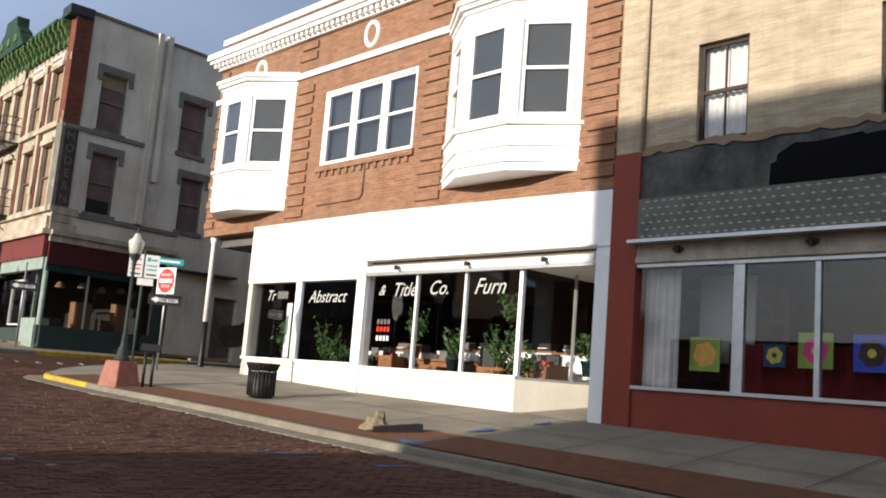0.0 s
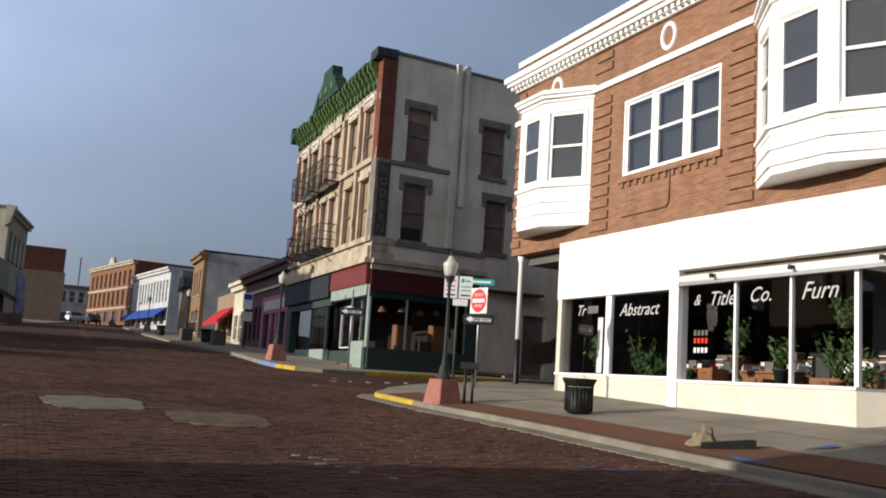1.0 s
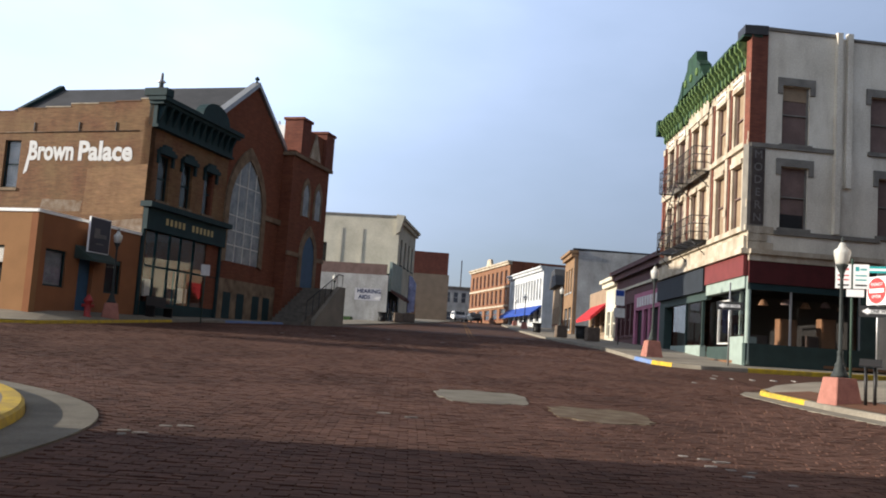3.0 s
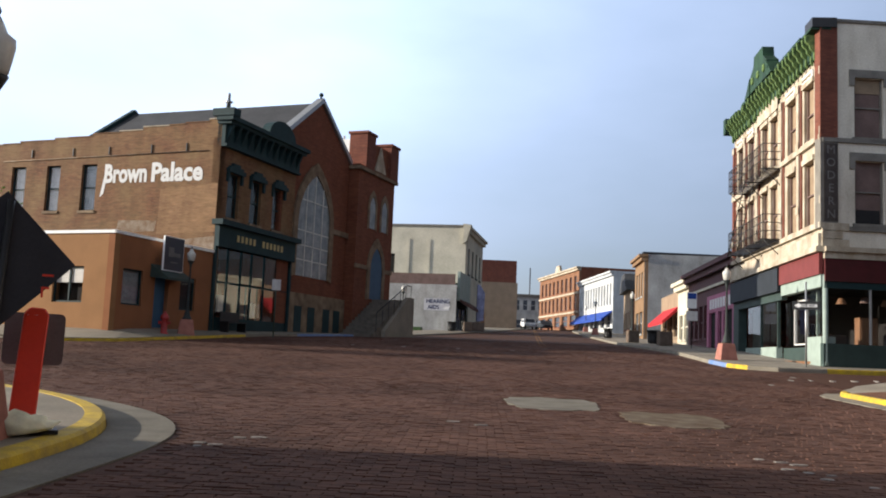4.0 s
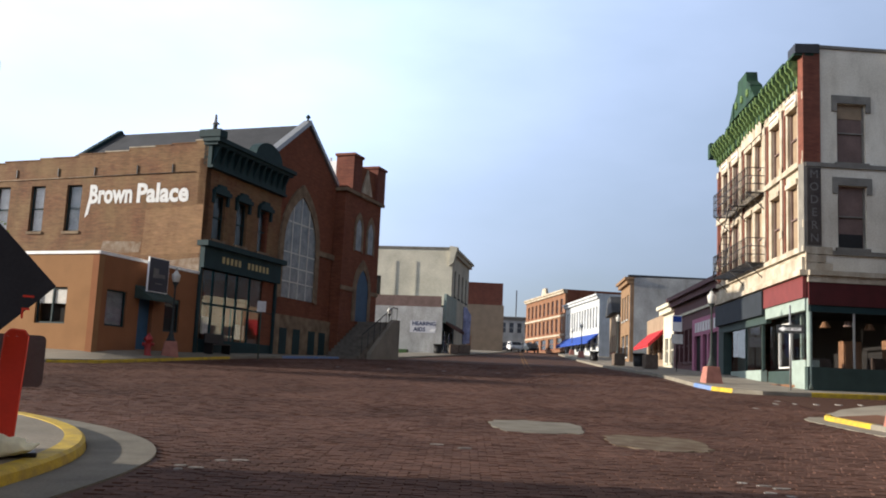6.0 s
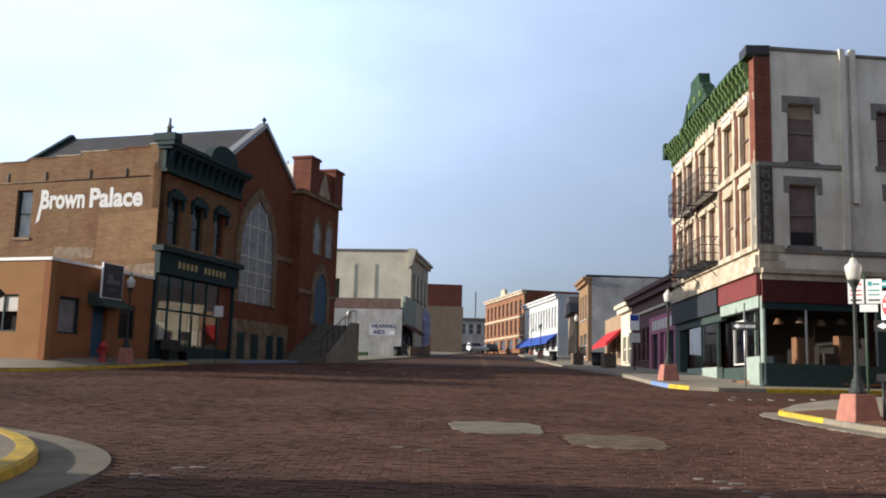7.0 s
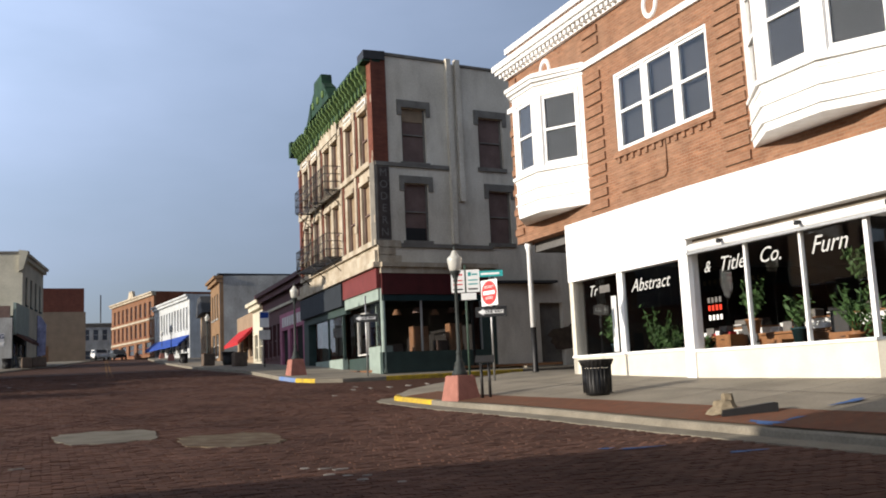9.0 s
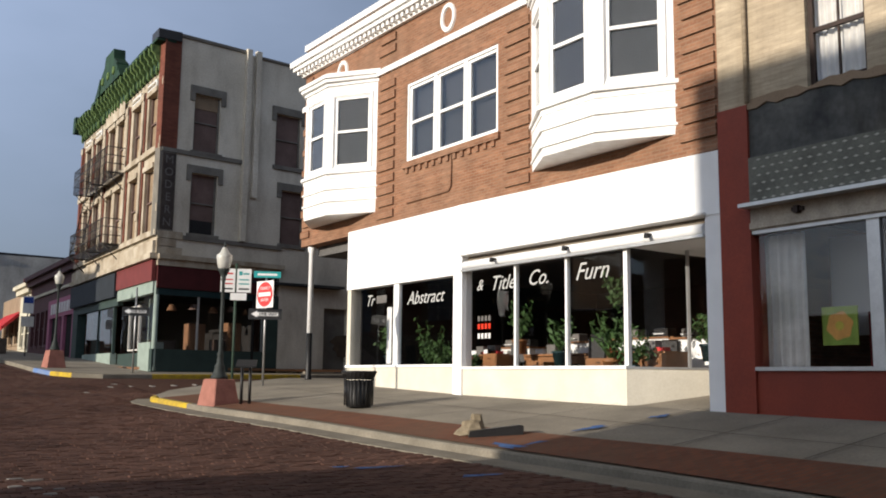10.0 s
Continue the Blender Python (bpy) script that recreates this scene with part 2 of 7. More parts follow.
TREAD = surf("aluminium_tread_plate", (0.15, 0.15, 0.125), 0.6, 0.3, 2, 30, 0.1, metal=0.4)
STUCCO = surf("grey_stucco", (0.68, 0.625, 0.52), 0.95, 0.35, 0.55, 18, 0.35, dirt=(0.53, 0.48, 0.39), streak=0.45)
STUCCO_DARK = surf("dark_grey_stone", (0.2, 0.185, 0.16), 0.95, 0.3, 2, 25, 0.3)
SANDSTONE = surf("pale_sandstone", (0.471, 0.418, 0.331), 0.9, 0.35, 1.6, 25, 0.25, dirt=(0.342, 0.281, 0.205), streak=0.7)
CHURCH_STONE = surf("church_sandstone", (0.24, 0.175, 0.115), 0.9, 0.35, 2, 25, 0.3, dirt=(0.13, 0.09, 0.06))
GREEN_METAL = surf("green_painted_metal", (0.02, 0.055, 0.028), 0.75, 0.4, 3, 30, 0.2, dirt=(0.009, 0.025, 0.017))
# paler copy of the cornice green: sunlight on the ornaments, as colour
BRACKET_GREEN = surf("sunlit_green_metal", (0.145, 0.212, 0.0723), 0.8, 0.4, 6, 30, 0.2, dirt=(0.0298, 0.0638, 0.0298))
DARK_GREEN = surf("dark_green_paint", (0.038, 0.06, 0.053), 0.6, 0.25, 2, 30, 0.08)
TEAL = surf("dark_teal_paint", (0.012, 0.034, 0.037), 0.7, 0.3, 2, 30, 0.08)
PALE_GREEN = surf("pale_green_paint", (0.27, 0.33, 0.29), 0.7, 0.2, 2, 30, 0.08)
MAROON = surf("maroon_sign_board", (0.075, 0.013, 0.014), 0.6, 0.3, 2, 30, 0.06)
SIGN_RED = surf("faded_red_sign_board", (0.16, 0.035, 0.032), 0.6, 0.25, 2, 30, 0.06)
BOARDED = surf("boarded_window_panel", (0.17, 0.115, 0.10), 0.85, 0.25, 2, 30, 0.1)
BOARDED_TAN = surf("tan_window_panel", (0.281, 0.203, 0.133), 0.85, 0.25, 2, 30, 0.1)
IRON = surf("black_iron", (0.018, 0.017, 0.017), 0.5, 0.3, 6, 40, 0.1, metal=0.3)
STEEL = surf("galvanised_steel", (0.42, 0.42, 0.42), 0.45, 0.2, 6, 40, 0.05, metal=0.8)
ALU = surf("aluminium_frame", (0.55, 0.55, 0.54), 0.4, 0.15, 6, 40, 0.03, metal=0.6)
# store stucco twice: sunlit flank tone, then the shaded front's browner tone
ORANGE_WALL = surf("sunlit_ochre_stucco", (0.279, 0.148, 0.0697), 0.9, 0.15, 1, 25, 0.15)
SHADED_OCHRE = surf("shaded_ochre_stucco", (0.25, 0.108, 0.052), 0.9, 0.15, 1, 25, 0.15)
SLATE = surf("dark_slate_roof", (0.05, 0.05, 0.052), 0.7, 0.3, 1, 8, 0.3)
ROOFING = surf("grey_roofing_felt", (0.14, 0.135, 0.13), 0.95, 0.3, 1, 12, 0.2)
PINK_STONE = surf("pink_sandstone_block", (0.36, 0.16, 0.125), 0.9, 0.25, 4, 30, 0.25)
CREAM_FAR = surf("cream_stucco", (0.56, 0.52, 0.41), 0.9, 0.3, 0.5, 15, 0.15)
GREY_FAR = surf("grey_painted_brick", (0.40, 0.40, 0.385), 0.9, 0.4, 0.45, 15, 0.15, streak=0.4)
PINK = surf("pink_paint", (0.36, 0.12, 0.19), 0.7, 0.2, 1, 25, 0.1)
PURPLE = surf("plum_paint", (0.085, 0.032, 0.033), 0.7, 0.2, 1, 25, 0.1)
RED_CLOTH = surf("red_canvas", (0.42, 0.03, 0.035), 0.8, 0.15, 2, 60, 0.1)
BLUE_CLOTH = surf("blue_canvas", (0.03, 0.07, 0.30), 0.8, 0.15, 2, 60, 0.1)
TAN_WALL = surf("tan_stucco", (0.28, 0.205, 0.14), 0.9, 0.2, 1, 25, 0.15)


# ---- building kit ----
def box(bm, x0, x1, y0, y1, z0, z1):
    v = [bm.verts.new(p) for p in ((x0, y0, z0), (x1, y0, z0), (x1, y1, z0), (x0, y1, z0), (x0, y0, z1), (x1, y0, z1), (x1, y1, z1), (x0, y1, z1))]
    for q in ((0, 3, 2, 1), (4, 5, 6, 7), (0, 1, 5, 4), (1, 2, 6, 5), (2, 3, 7, 6), (3, 0, 4, 7)):
        bm.faces.new([v[k] for k in q])
    return bm


def boxes(*rows):
    bm = bmesh.new()
    for r in rows:
        box(bm, *r)
    return bm


def prism(bm, pts, lo, hi, axis="y"):
    """A solid from an outline: pts are (x, z) pulled along y, (x, y) along z, or (y, z) along x."""
    put = {"y": lambda a, b, c: (a, c, b), "z": lambda a, b, c: (a, b, c), "x": lambda a, b, c: (c, a, b)}[axis]
    low, high = [bm.verts.new(put(a, b, lo)) for a, b in pts], [bm.verts.new(put(a, b, hi)) for a, b in pts]
    bm.faces.new(low)
    bm.faces.new(high[::-1])
    for k in range(len(pts)):
        j = (k + 1) % len(pts)
        bm.faces.new((low[k], high[k], high[j], low[j]))
    return bm


def tube(bm, profile, x=0.0, y=0.0, seg=14, cap=True):
    """A turned body: profile of (radius, z) about an upright axis."""
    rings = []
    for r, z in profile:
        rings.append([bm.verts.new((x + r * math.cos(2 * math.pi * k / seg), y + r * math.sin(2 * math.pi * k / seg), z)) for k in range(seg)])
    for a, b in zip(rings, rings[1:]):
        for k in range(seg):
            f = bm.faces.new((a[k], a[(k + 1) % seg], b[(k + 1) % seg], b[k]))
            f.smooth = True
    if cap:
        bm.faces.new(rings[0][::-1])
        bm.faces.new(rings[-1])
    return bm


def rod(bm, p, q, r, seg=8):
    """A round bar from p to q."""
    p, q = Vector(p), Vector(q)
    turn = (q - p).to_track_quat("Z", "Y")
    ends = [[bm.verts.new(c + turn @ Vector((r * math.cos(2 * math.pi * k / seg), r * math.sin(2 * math.pi * k / seg), 0))) for k in range(seg)] for c in (p, q)]
    for k in range(seg):
        bm.faces.new((ends[0][k], ends[0][(k + 1) % seg], ends[1][(k + 1) % seg], ends[1][k])).smooth = True
    bm.faces.new(ends[0][::-1])
    bm.faces.new(ends[1])
    return bm


def mesh(name, bm, material):
    bmesh.ops.recalc_face_normals(bm, faces=bm.faces)
    me = bpy.data.meshes.new(name)
    bm.to_mesh(me)
    bm.free()
    me.materials.append(material)
    return me


def part(name, bm, material, parent=None, label="", soft=0.0):
    if soft:
        bmesh.ops.bevel(bm, geom=bm.edges[:], offset=soft, segments=1, affect="EDGES")
    ob = new(name, mesh(name, bm, material))
    ob.parent = parent
    return tagged(ob, label)


def thing(name, label, category, m, group="", kind=""):
    ob = new(name)
    ob.matrix_world = m
    ob.empty_display_size = 0.3
    return tagged(ob, label, category, group, kind)


def wall(bm, u0, u1, z0, z1, thick, holes=(), d=0.0):
    """A wall along x, its face at y = d, with holes (u0, u1, z0, z1) cut through it: one welded mesh."""
    us = sorted({u0, u1, *[q for h in holes for q in h[:2] if u0 < q < u1]})
    zs = sorted({z0, z1, *[q for h in holes for q in h[2:] if z0 < q < z1]})
    solid = [[not any(h[0] < (us[i] + us[i + 1]) / 2 < h[1] and h[2] < (zs[j] + zs[j + 1]) / 2 < h[3] for h in holes) for j in range(len(zs) - 1)] for i in range(len(us) - 1)]
    made = {}

    def at(i, j, k):
        if (i, j, k) not in made:
            made[i, j, k] = bm.verts.new((us[i], d + k * thick, zs[j]))
        return made[i, j, k]

    def full(i, j):
        return 0 <= i < len(us) - 1 and 0 <= j < len(zs) - 1 and solid[i][j]

    for i in range(len(us) - 1):
        for j in range(len(zs) - 1):
            if not solid[i][j]:
                continue
            bm.faces.new((at(i, j, 0), at(i + 1, j, 0), at(i + 1, j + 1, 0), at(i, j + 1, 0)))
            bm.faces.new((at(i, j, 1), at(i, j + 1, 1), at(i + 1, j + 1, 1), at(i + 1, j, 1)))
            for (p, q), (e, f) in (((i - 1, j), ((i, j), (i, j + 1))), ((i + 1, j), ((i + 1, j + 1), (i + 1, j))), ((i, j - 1), ((i + 1, j), (i, j))), ((i, j + 1), ((i, j + 1), (i + 1, j + 1)))):
                if not full(p, q):
                    bm.faces.new((at(*e, 0), at(*f, 0), at(*f, 1), at(*e, 1)))
    return bm


def sash(parent, u0, u1, z0, z1, d, frame_mat, back_mat, f=0.06, rail=True, mull=(), name="window", label="", deep=0.25, over=-0.01):
    """A sash window set d behind the wall's face: frame, pane and a backing sheet in the room's tone."""
    bm = boxes((u0, u0 + f, d, d + 0.07, z0, z1), (u1 - f, u1, d, d + 0.07, z0, z1), (u0 + f, u1 - f, d, d + 0.07, z0, z0 + f), (u0 + f, u1 - f, d, d + 0.07, z1 - f, z1))
    if rail:
        zm = (z0 + z1) / 2
        box(bm, u0 + f, u1 - f, d - 0.015, d + 0.05, zm - 0.035, zm + 0.035)
    for k in mull:
        box(bm, k - f / 2, k + f / 2, d - 0.008, d + 0.06, z0 + f, z1 - f)
    w = part(name, bm, frame_mat, parent, label)
    part("pane", boxes((u0 + f, u1 - f, d + 0.03, d + 0.036, z0 + f, z1 - f)), GLASS, w).visible_shadow = False
    if back_mat:
        # flat backing whose colour stands for what the pane shows
        part("blind", boxes((u0 - over, u1 + over, d + deep, d + deep + 0.02, z0 - over, z1 + over)), back_mat, w)
    return w


def place(x, y, turn, z=0.0):
    return pose(x, y, z, 0, 0, turn)


# ---- ground ----
LEVELS = [(-400, -14), (-60, -2.3), (0, 0.0), (11, 0.40), (18, 0.66), (25, 0.86), (29, 1.12), (33, 1.42), (37, 1.62), (45, 2.05), (65, 2.75), (85, 3.6), (150, 6.3), (220, 8.0), (400, 9.5), (4000, 10)]


def level(y):
    """The street's height."""
    return float(np.interp(y, [p[0] for p in LEVELS], [p[1] for p in LEVELS]))


def sheet(bm, rows):
    """A surface from rows of points."""
    vs = [[bm.verts.new(p) for p in r] for r in rows]
    for a, b in zip(vs, vs[1:]):
        for k in range(len(a) - 1):
            bm.faces.new((a[k], a[k + 1], b[k + 1], b[k]))
    return bm


xs = [-1500, -300, -80, -40, -20, -10, -5, 0, 5, 10, 20, 40, 80, 300, 1500]
ys = [-400, -200, -100, -60, -40, -20, -10, *range(-5, 50, 2), *range(50, 160, 10), 180, 220, 300, 400, 800, 2000, 4000]
ground = part("ground", sheet(bmesh.new(), [[(x, y, level(y) - 0.013) for x in xs] for y in ys]), ROAD)
tagged(ground, "worn red brick street surface climbing gently uphill", "street", kind="structure")

KERB_R = [(-40, 10.5), (0, 10.25), (9, 9.85), (11, 9.62), (13, 9.45), (16, 9.35), (20, 9.0), (24, 9.1)]
FACE_R = [(-40, 0.6), (0, 0.95), (9, 1.03), (10.6, 1.06), (18, 1.18), (23.7, 1.39), (27, 1.5), (60, 1.5)]


def walk_right(x, y):
    """Height of the pavement before the white shop."""
    k = float(np.interp(y, [p[0] for p in KERB_R], [p[1] for p in KERB_R]))
    t = min(max((x - k) / (14.25 - k), 0), 1)
    return (level(min(y, 26)) + 0.13) * (1 - t) + float(np.interp(y, [p[0] for p in FACE_R], [p[1] for p in FACE_R])) * t


bm = bmesh.new()
rows = []
for y in (-40, -30, -20, -10, 0, 4, 8, 9, 10, 10.6, 11, 12, 13, 14, 15, 16, 17, 18, 19, 20, 21, 22, 23, 23.7, 24, 25, 26, 26.8, 27.4):
    k = float(np.interp(y, [p[0] for p in KERB_R], [p[1] for p in KERB_R]))
    k += max(0, y - 24) ** 2 * 0.22
    rows.append([(k + 0.15 + (20 - k) * s, y, walk_right(k + (20 - k) * s, y)) for s in (0, 0.05, 0.1, 0.2, 0.3, 0.4, 0.5, 0.7, 1)])
pavement = part("pavement", sheet(bm, rows), CONCRETE)
tagged(pavement, "grey concrete pavement before the white shop", "pavement", kind="structure")


def kerb(pts, material, label, wide=0.16, drop=0.22, proud=0.004):
    """A kerb stone along a line of (x, y, top)."""
    bm, rows = bmesh.new(), []
    for k, p in enumerate(pts):
        a, b = Vector(pts[max(k - 1, 0)]), Vector(pts[min(k + 1, len(pts) - 1)])
        side = Vector((b.y - a.y, a.x - b.x, 0)).normalized() * wide
        o, z = Vector((p[0], p[1], 0)), p[2] + proud
        rows.append([(o.x, o.y, z - drop), (o.x + side.x * 0.1, o.y + side.y * 0.1, z - 0.03), (o.x + side.x * 0.25, o.y + side.y * 0.25, z), (o.x + side.x, o.y + side.y, z), (o.x + side.x, o.y + side.y, z - drop)])
    ob = part("kerb", sheet(bm, rows), material)
    return tagged(ob, label, "kerb", kind="structure")


def kerb_right(y):
    k = float(np.interp(y, [p[0] for p in KERB_R], [p[1] for p in KERB_R])) + max(0, y - 24) ** 2 * 0.22
    return (k, y, level(min(y, 26)) + 0.13)


kerb([kerb_right(y) for y in np.arange(-40, 22.4, 0.8)], KERB, "worn concrete kerb along the shop pavement")
kerb([kerb_right(y) for y in np.arange(21.6, 25.3, 0.4)], YELLOW, "yellow painted kerb at the street corner")
kerb([kerb_right(y) for y in np.arange(25.2, 27.5, 0.25)] + [(16, 28.1, 1.2), (24, 28.8, 1.35), (45, 30.6, 1.6)], KERB, "worn concrete kerb round the street corner")
strip = part("brick_strip", sheet(bmesh.new(), [[(kerb_right(y)[0] + w, y, walk_right(kerb_right(y)[0] + w, y) + 0.006) for w in (0.165, 0.9, 1.62 - 0.02 * max(y, 0))] for y in np.arange(-20, 24.1, 1.0)]), WALKBRICK)
tagged(strip, "red brick paving strip behind the kerb", "paving", kind="structure")

# scored joints of the shop pavement
def joint(p, q):
    """A dark scored groove from p to q, following the pavement."""
    p, q = Vector(p), Vector(q)
    side = Vector((p.y - q.y, q.x - p.x)).normalized() * 0.012
    rows = []
    for t in np.linspace(0, 1, 9):
        c = p.lerp(q, t)
        rows.append([(*(c + side), walk_right(*(c + side)) + 0.004), (*(c - side), walk_right(*(c - side)) + 0.004)])
    ob = part("joint", sheet(bmesh.new(), rows), JOINT)
    tagged(ob, "dark scored joint in the concrete pavement", "joint", kind="structure")


for y in np.arange(-4, 24, 1.9):
    joint((kerb_right(y)[0] + 1.66 - 0.02 * max(y, 0), y), (14.2, y))
for x in (12.4,):
    joint((x, -6), (x, 24))

# ---- white corner shop ----
shop = thing("corner_shop", "two-storey orange brick corner shop with white bays and white shopfront", "building", place(14.25, 26.5, -90))
U1 = 15.83
TRIP = (5.9, 9.72, 7.08, 9.2)
upper = wall(bmesh.new(), 0, U1, 5.5, 11.0, 0.4, [TRIP, (1.1, 3.9, 6.3, 9.6), (11.4, 14.2, 6.3, 9.6)])
part("wall", upper, BRICK_ORANGE, shop)
for q in ((0, 0.4, 0.4, 18, 5.5, 11.0), (U1 - 0.4, U1, 0.4, 18, 1.0, 11.0), (0.4, U1 - 0.4, 17.6, 18, 1.0, 11.0)):
    part("side_wall", boxes(q), BRICK_ORANGE, shop)
part("roof", boxes((0.4, U1 - 0.4, 0.4, 17.6, 10.6, 10.8)), ROOFING, shop)
part("floor_slab", boxes((0.4, U1 - 0.4, 0.4, 17.6, 5.2, 5.5)), ROOFING, shop)
# brick bands
quoin = mesh("quoin", boxes((0, 1, -0.06, 0, 0, 0.2)), BRICK_ORANGE)
for u0, u1 in ((0.02, 0.55), (4.5, 5.35), (10.0, 10.85), (15.0, 15.8)):
    for k in range(16):
        z = 5.75 + k * 0.325
        if 9.62 < z + 0.24 and z < 10.0:
            continue
        q = new("quoin", quoin)
        q.parent = shop
        q.location, q.scale = (u0 + (0.09 if k % 2 else 0), 0, z), (u1 - u0 - (0.09 if k % 2 else 0), 1, 1)
# belt, cornice, parapet
for u0, u1 in ((-0.05, 0.6), (4.4, 10.9), (14.7, U1)):
    part("belt_course", boxes((u0, u1, -0.08, 0, 9.78, 9.94)), WORN_WHITE, shop, "white painted belt course")
cor = boxes((-0.35, U1, -0.42, 0, 11.24, 11.42), (-0.28, U1, -0.34, 0, 11.12, 11.24), (-0.1, U1, -0.12, 0, 10.93, 11.12), (-0.2, U1, -0.2, 0, 11.42, 11.52))
part("cornice", cor, WORN_WHITE, shop, "weathered white dentil cornice")
dentil = mesh("dentil", boxes((0, 0.12, -0.27, -0.12, 10.99, 11.12)), WORN_WHITE)
for k in range(66):
    q = new("dentil", dentil)
    q.parent, q.location = shop, (-0.12 + k * 0.242, 0, 0)
par = boxes((0, U1, 0.02, 0.35, 11.0, 11.8))
part("parapet", par, BRICK_ORANGE, shop)
part("coping", boxes((-0.06, U1, -0.06, 0.42, 11.8, 11.98)), WORN_WHITE, shop)
for u in (2.4, 7.75, 13.2):
    bm = bmesh.new()
    ring = [[(u + r * math.cos(a), y, 10.45 + 1.25 * r * math.sin(a)) for r, y in ((0.2, -0.002), (0.215, -0.05), (0.295, -0.05), (0.31, -0.002))] for a in np.linspace(0, 2 * math.pi, 25)]
    part("round_ornament", sheet(bm, ring), WORN_WHITE, shop, "white oval ring ornament")
# triple window
u0, u1, z0, z1 = TRIP
part("window_sill", boxes((u0 - 0.1, u1 + 0.1, -0.08, 0.1, z0 - 0.16, z0)), BRICK_ORANGE, shop)
part("trim", boxes((u0, u0 + 0.07, 0.02, 0.2, z0, z1), (u1 - 0.07, u1, 0.02, 0.2, z0, z1), (u0 + 0.07, u1 - 0.07, 0.02, 0.2, z1 - 0.07, z1), (u0 + 0.07, u1 - 0.07, 0.02, 0.2, z0, z0 + 0.06)), WHITE, shop)
wd = (u1 - u0 - 0.14 - 0.28) / 3
for k in range(3):
    a = u0 + 0.07 + k * (wd + 0.14)
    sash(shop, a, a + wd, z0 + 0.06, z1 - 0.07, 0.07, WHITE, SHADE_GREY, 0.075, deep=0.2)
    if k < 2:
        part("mullion", boxes((a + wd, a + wd + 0.14, 0.03, 0.18, z0 + 0.06, z1 - 0.07)), WHITE, shop)
for k in range(13):
    part("corbel", boxes((u0 + 0.02 + k * 0.3, u0 + 0.14 + k * 0.3, -0.05, 0, z0 - 0.3, z0 - 0.16)), BRICK_ORANGE, shop)
bm = bmesh.new()
rod(bm, (7.95, -0.03, 7.0), (7.95, -0.03, 6.15), 0.022)
rod(bm, (7.95, -0.03, 6.15), (7.85, -0.03, 6.03), 0.022)
rod(bm, (7.85, -0.03, 6.03), (6.0, -0.03, 6.0), 0.022)
part("conduit", bm, BRICK_ORANGE, shop, "thin painted conduit on the brick wall")


def bay(ul, fl, fr, ur, zb, zl, zt, p=0.78, head=0.64):
    """A three-sided wooden bay window."""
    top = part("bay_window", prism(bmesh.new(), [(ul, 0), (fl, -p), (fr, -p), (ur, 0)], zt - 0.42, zt - 0.3, "z"), WORN_WHITE, shop, "weathered white wooden bay window")
    out = lambda g: [(ul - g, 0), (fl - g * 0.6, -p - g), (fr + g * 0.6, -p - g), (ur + g, 0)]
    for g, a, b in ((0.05, zt - 0.3, zt - 0.2), (0.14, zt - 0.2, zt - 0.1), (0.2, zt - 0.1, zt), (0.1, zt, zt + 0.06)):
        part("crown_moulding", prism(bmesh.new(), out(g), a, b, "z"), WORN_WHITE, top)
    for g, a, b in ((0.09, zl - 0.08, zl), (0.02, zl - 0.2, zl - 0.08), (0.045, zl - 0.52, zl - 0.47), (0.045, zl - 0.86, zl - 0.81)):
        part("apron_moulding", prism(bmesh.new(), out(g), a, b, "z"), WORN_WHITE, top)
    bm = bmesh.new()
    rows = [[(x, y, z) for x, y in out(g)] for g, z in ((0, zl - 0.2), (0, zb + 0.16), (-0.02, zb))]
    sheet(bm, rows)
    bm.faces.new([bm.verts.new((x, y, zb)) for x, y in out(-0.02)])
    part("apron", bm, WORN_WHITE, top)
    face = [((ul, 0), (fl, -p)), ((fl, -p), (fr, -p)), ((fr, -p), (ur, 0))]
    for (ax, ay), (bx, by) in face:
        n = math.hypot(bx - ax, by - ay)
        holder = new("bay_side", mesh("bay_side", wall(bmesh.new(), 0, n, zl, zt - 0.42, 0.12, [(0.22, n - 0.22, zl + 0.12, zt - head)]), WHITE))
        holder.parent = shop
        holder.matrix_basis = pose(ax, ay, 0, 0, 0, math.degrees(math.atan2(by - ay, bx - ax)))
        part("casing", boxes((0.14, 0.2, -0.025, 0, zl + 0.06, zt - head + 0.1), (n - 0.2, n - 0.14, -0.025, 0, zl + 0.06, zt - head + 0.1), (0.2, n - 0.2, -0.025, 0, zt - head + 0.03, zt - head + 0.1)), WORN_WHITE, holder)
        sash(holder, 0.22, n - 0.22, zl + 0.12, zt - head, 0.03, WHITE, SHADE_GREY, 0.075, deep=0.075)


bay(0.6, 1.75, 3.1, 4.4, 6.0, 7.22, 9.98, 0.84)
bay(10.9, 12.12, 13.6, 14.88, 5.95, 6.98, 9.9, head=0.74)

# shopfront
panel = boxes((3.0, 8.3, -0.03, 0.25, 3.95, 5.6))
part("fascia_panel", panel, WHITE, shop, "blank white fascia panel")
part("fascia_panel", prism(bmesh.new(), [(8.3, 4.36), (U1, 4.36), (U1, 5.46), (8.3, 5.6)], -0.06, 0.25), WHITE, shop, "blank white fascia panel")
part("fascia_joint", boxes((5.42, 5.44, -0.036, -0.02, 3.95, 5.6)), WORN_WHITE, shop)
# shade under the fascia is put into the slot's taupe colour
slot = part("awning_slot", boxes((8.46, 15.5, 0.14, 0.2, 4.1, 4.36)), surf("slot_shade_taupe", (0.24, 0.2, 0.155), 0.9, 0.3, 2, 20, 0.1), shop, "recess above the rolled awning, coloured taupe for its shade")
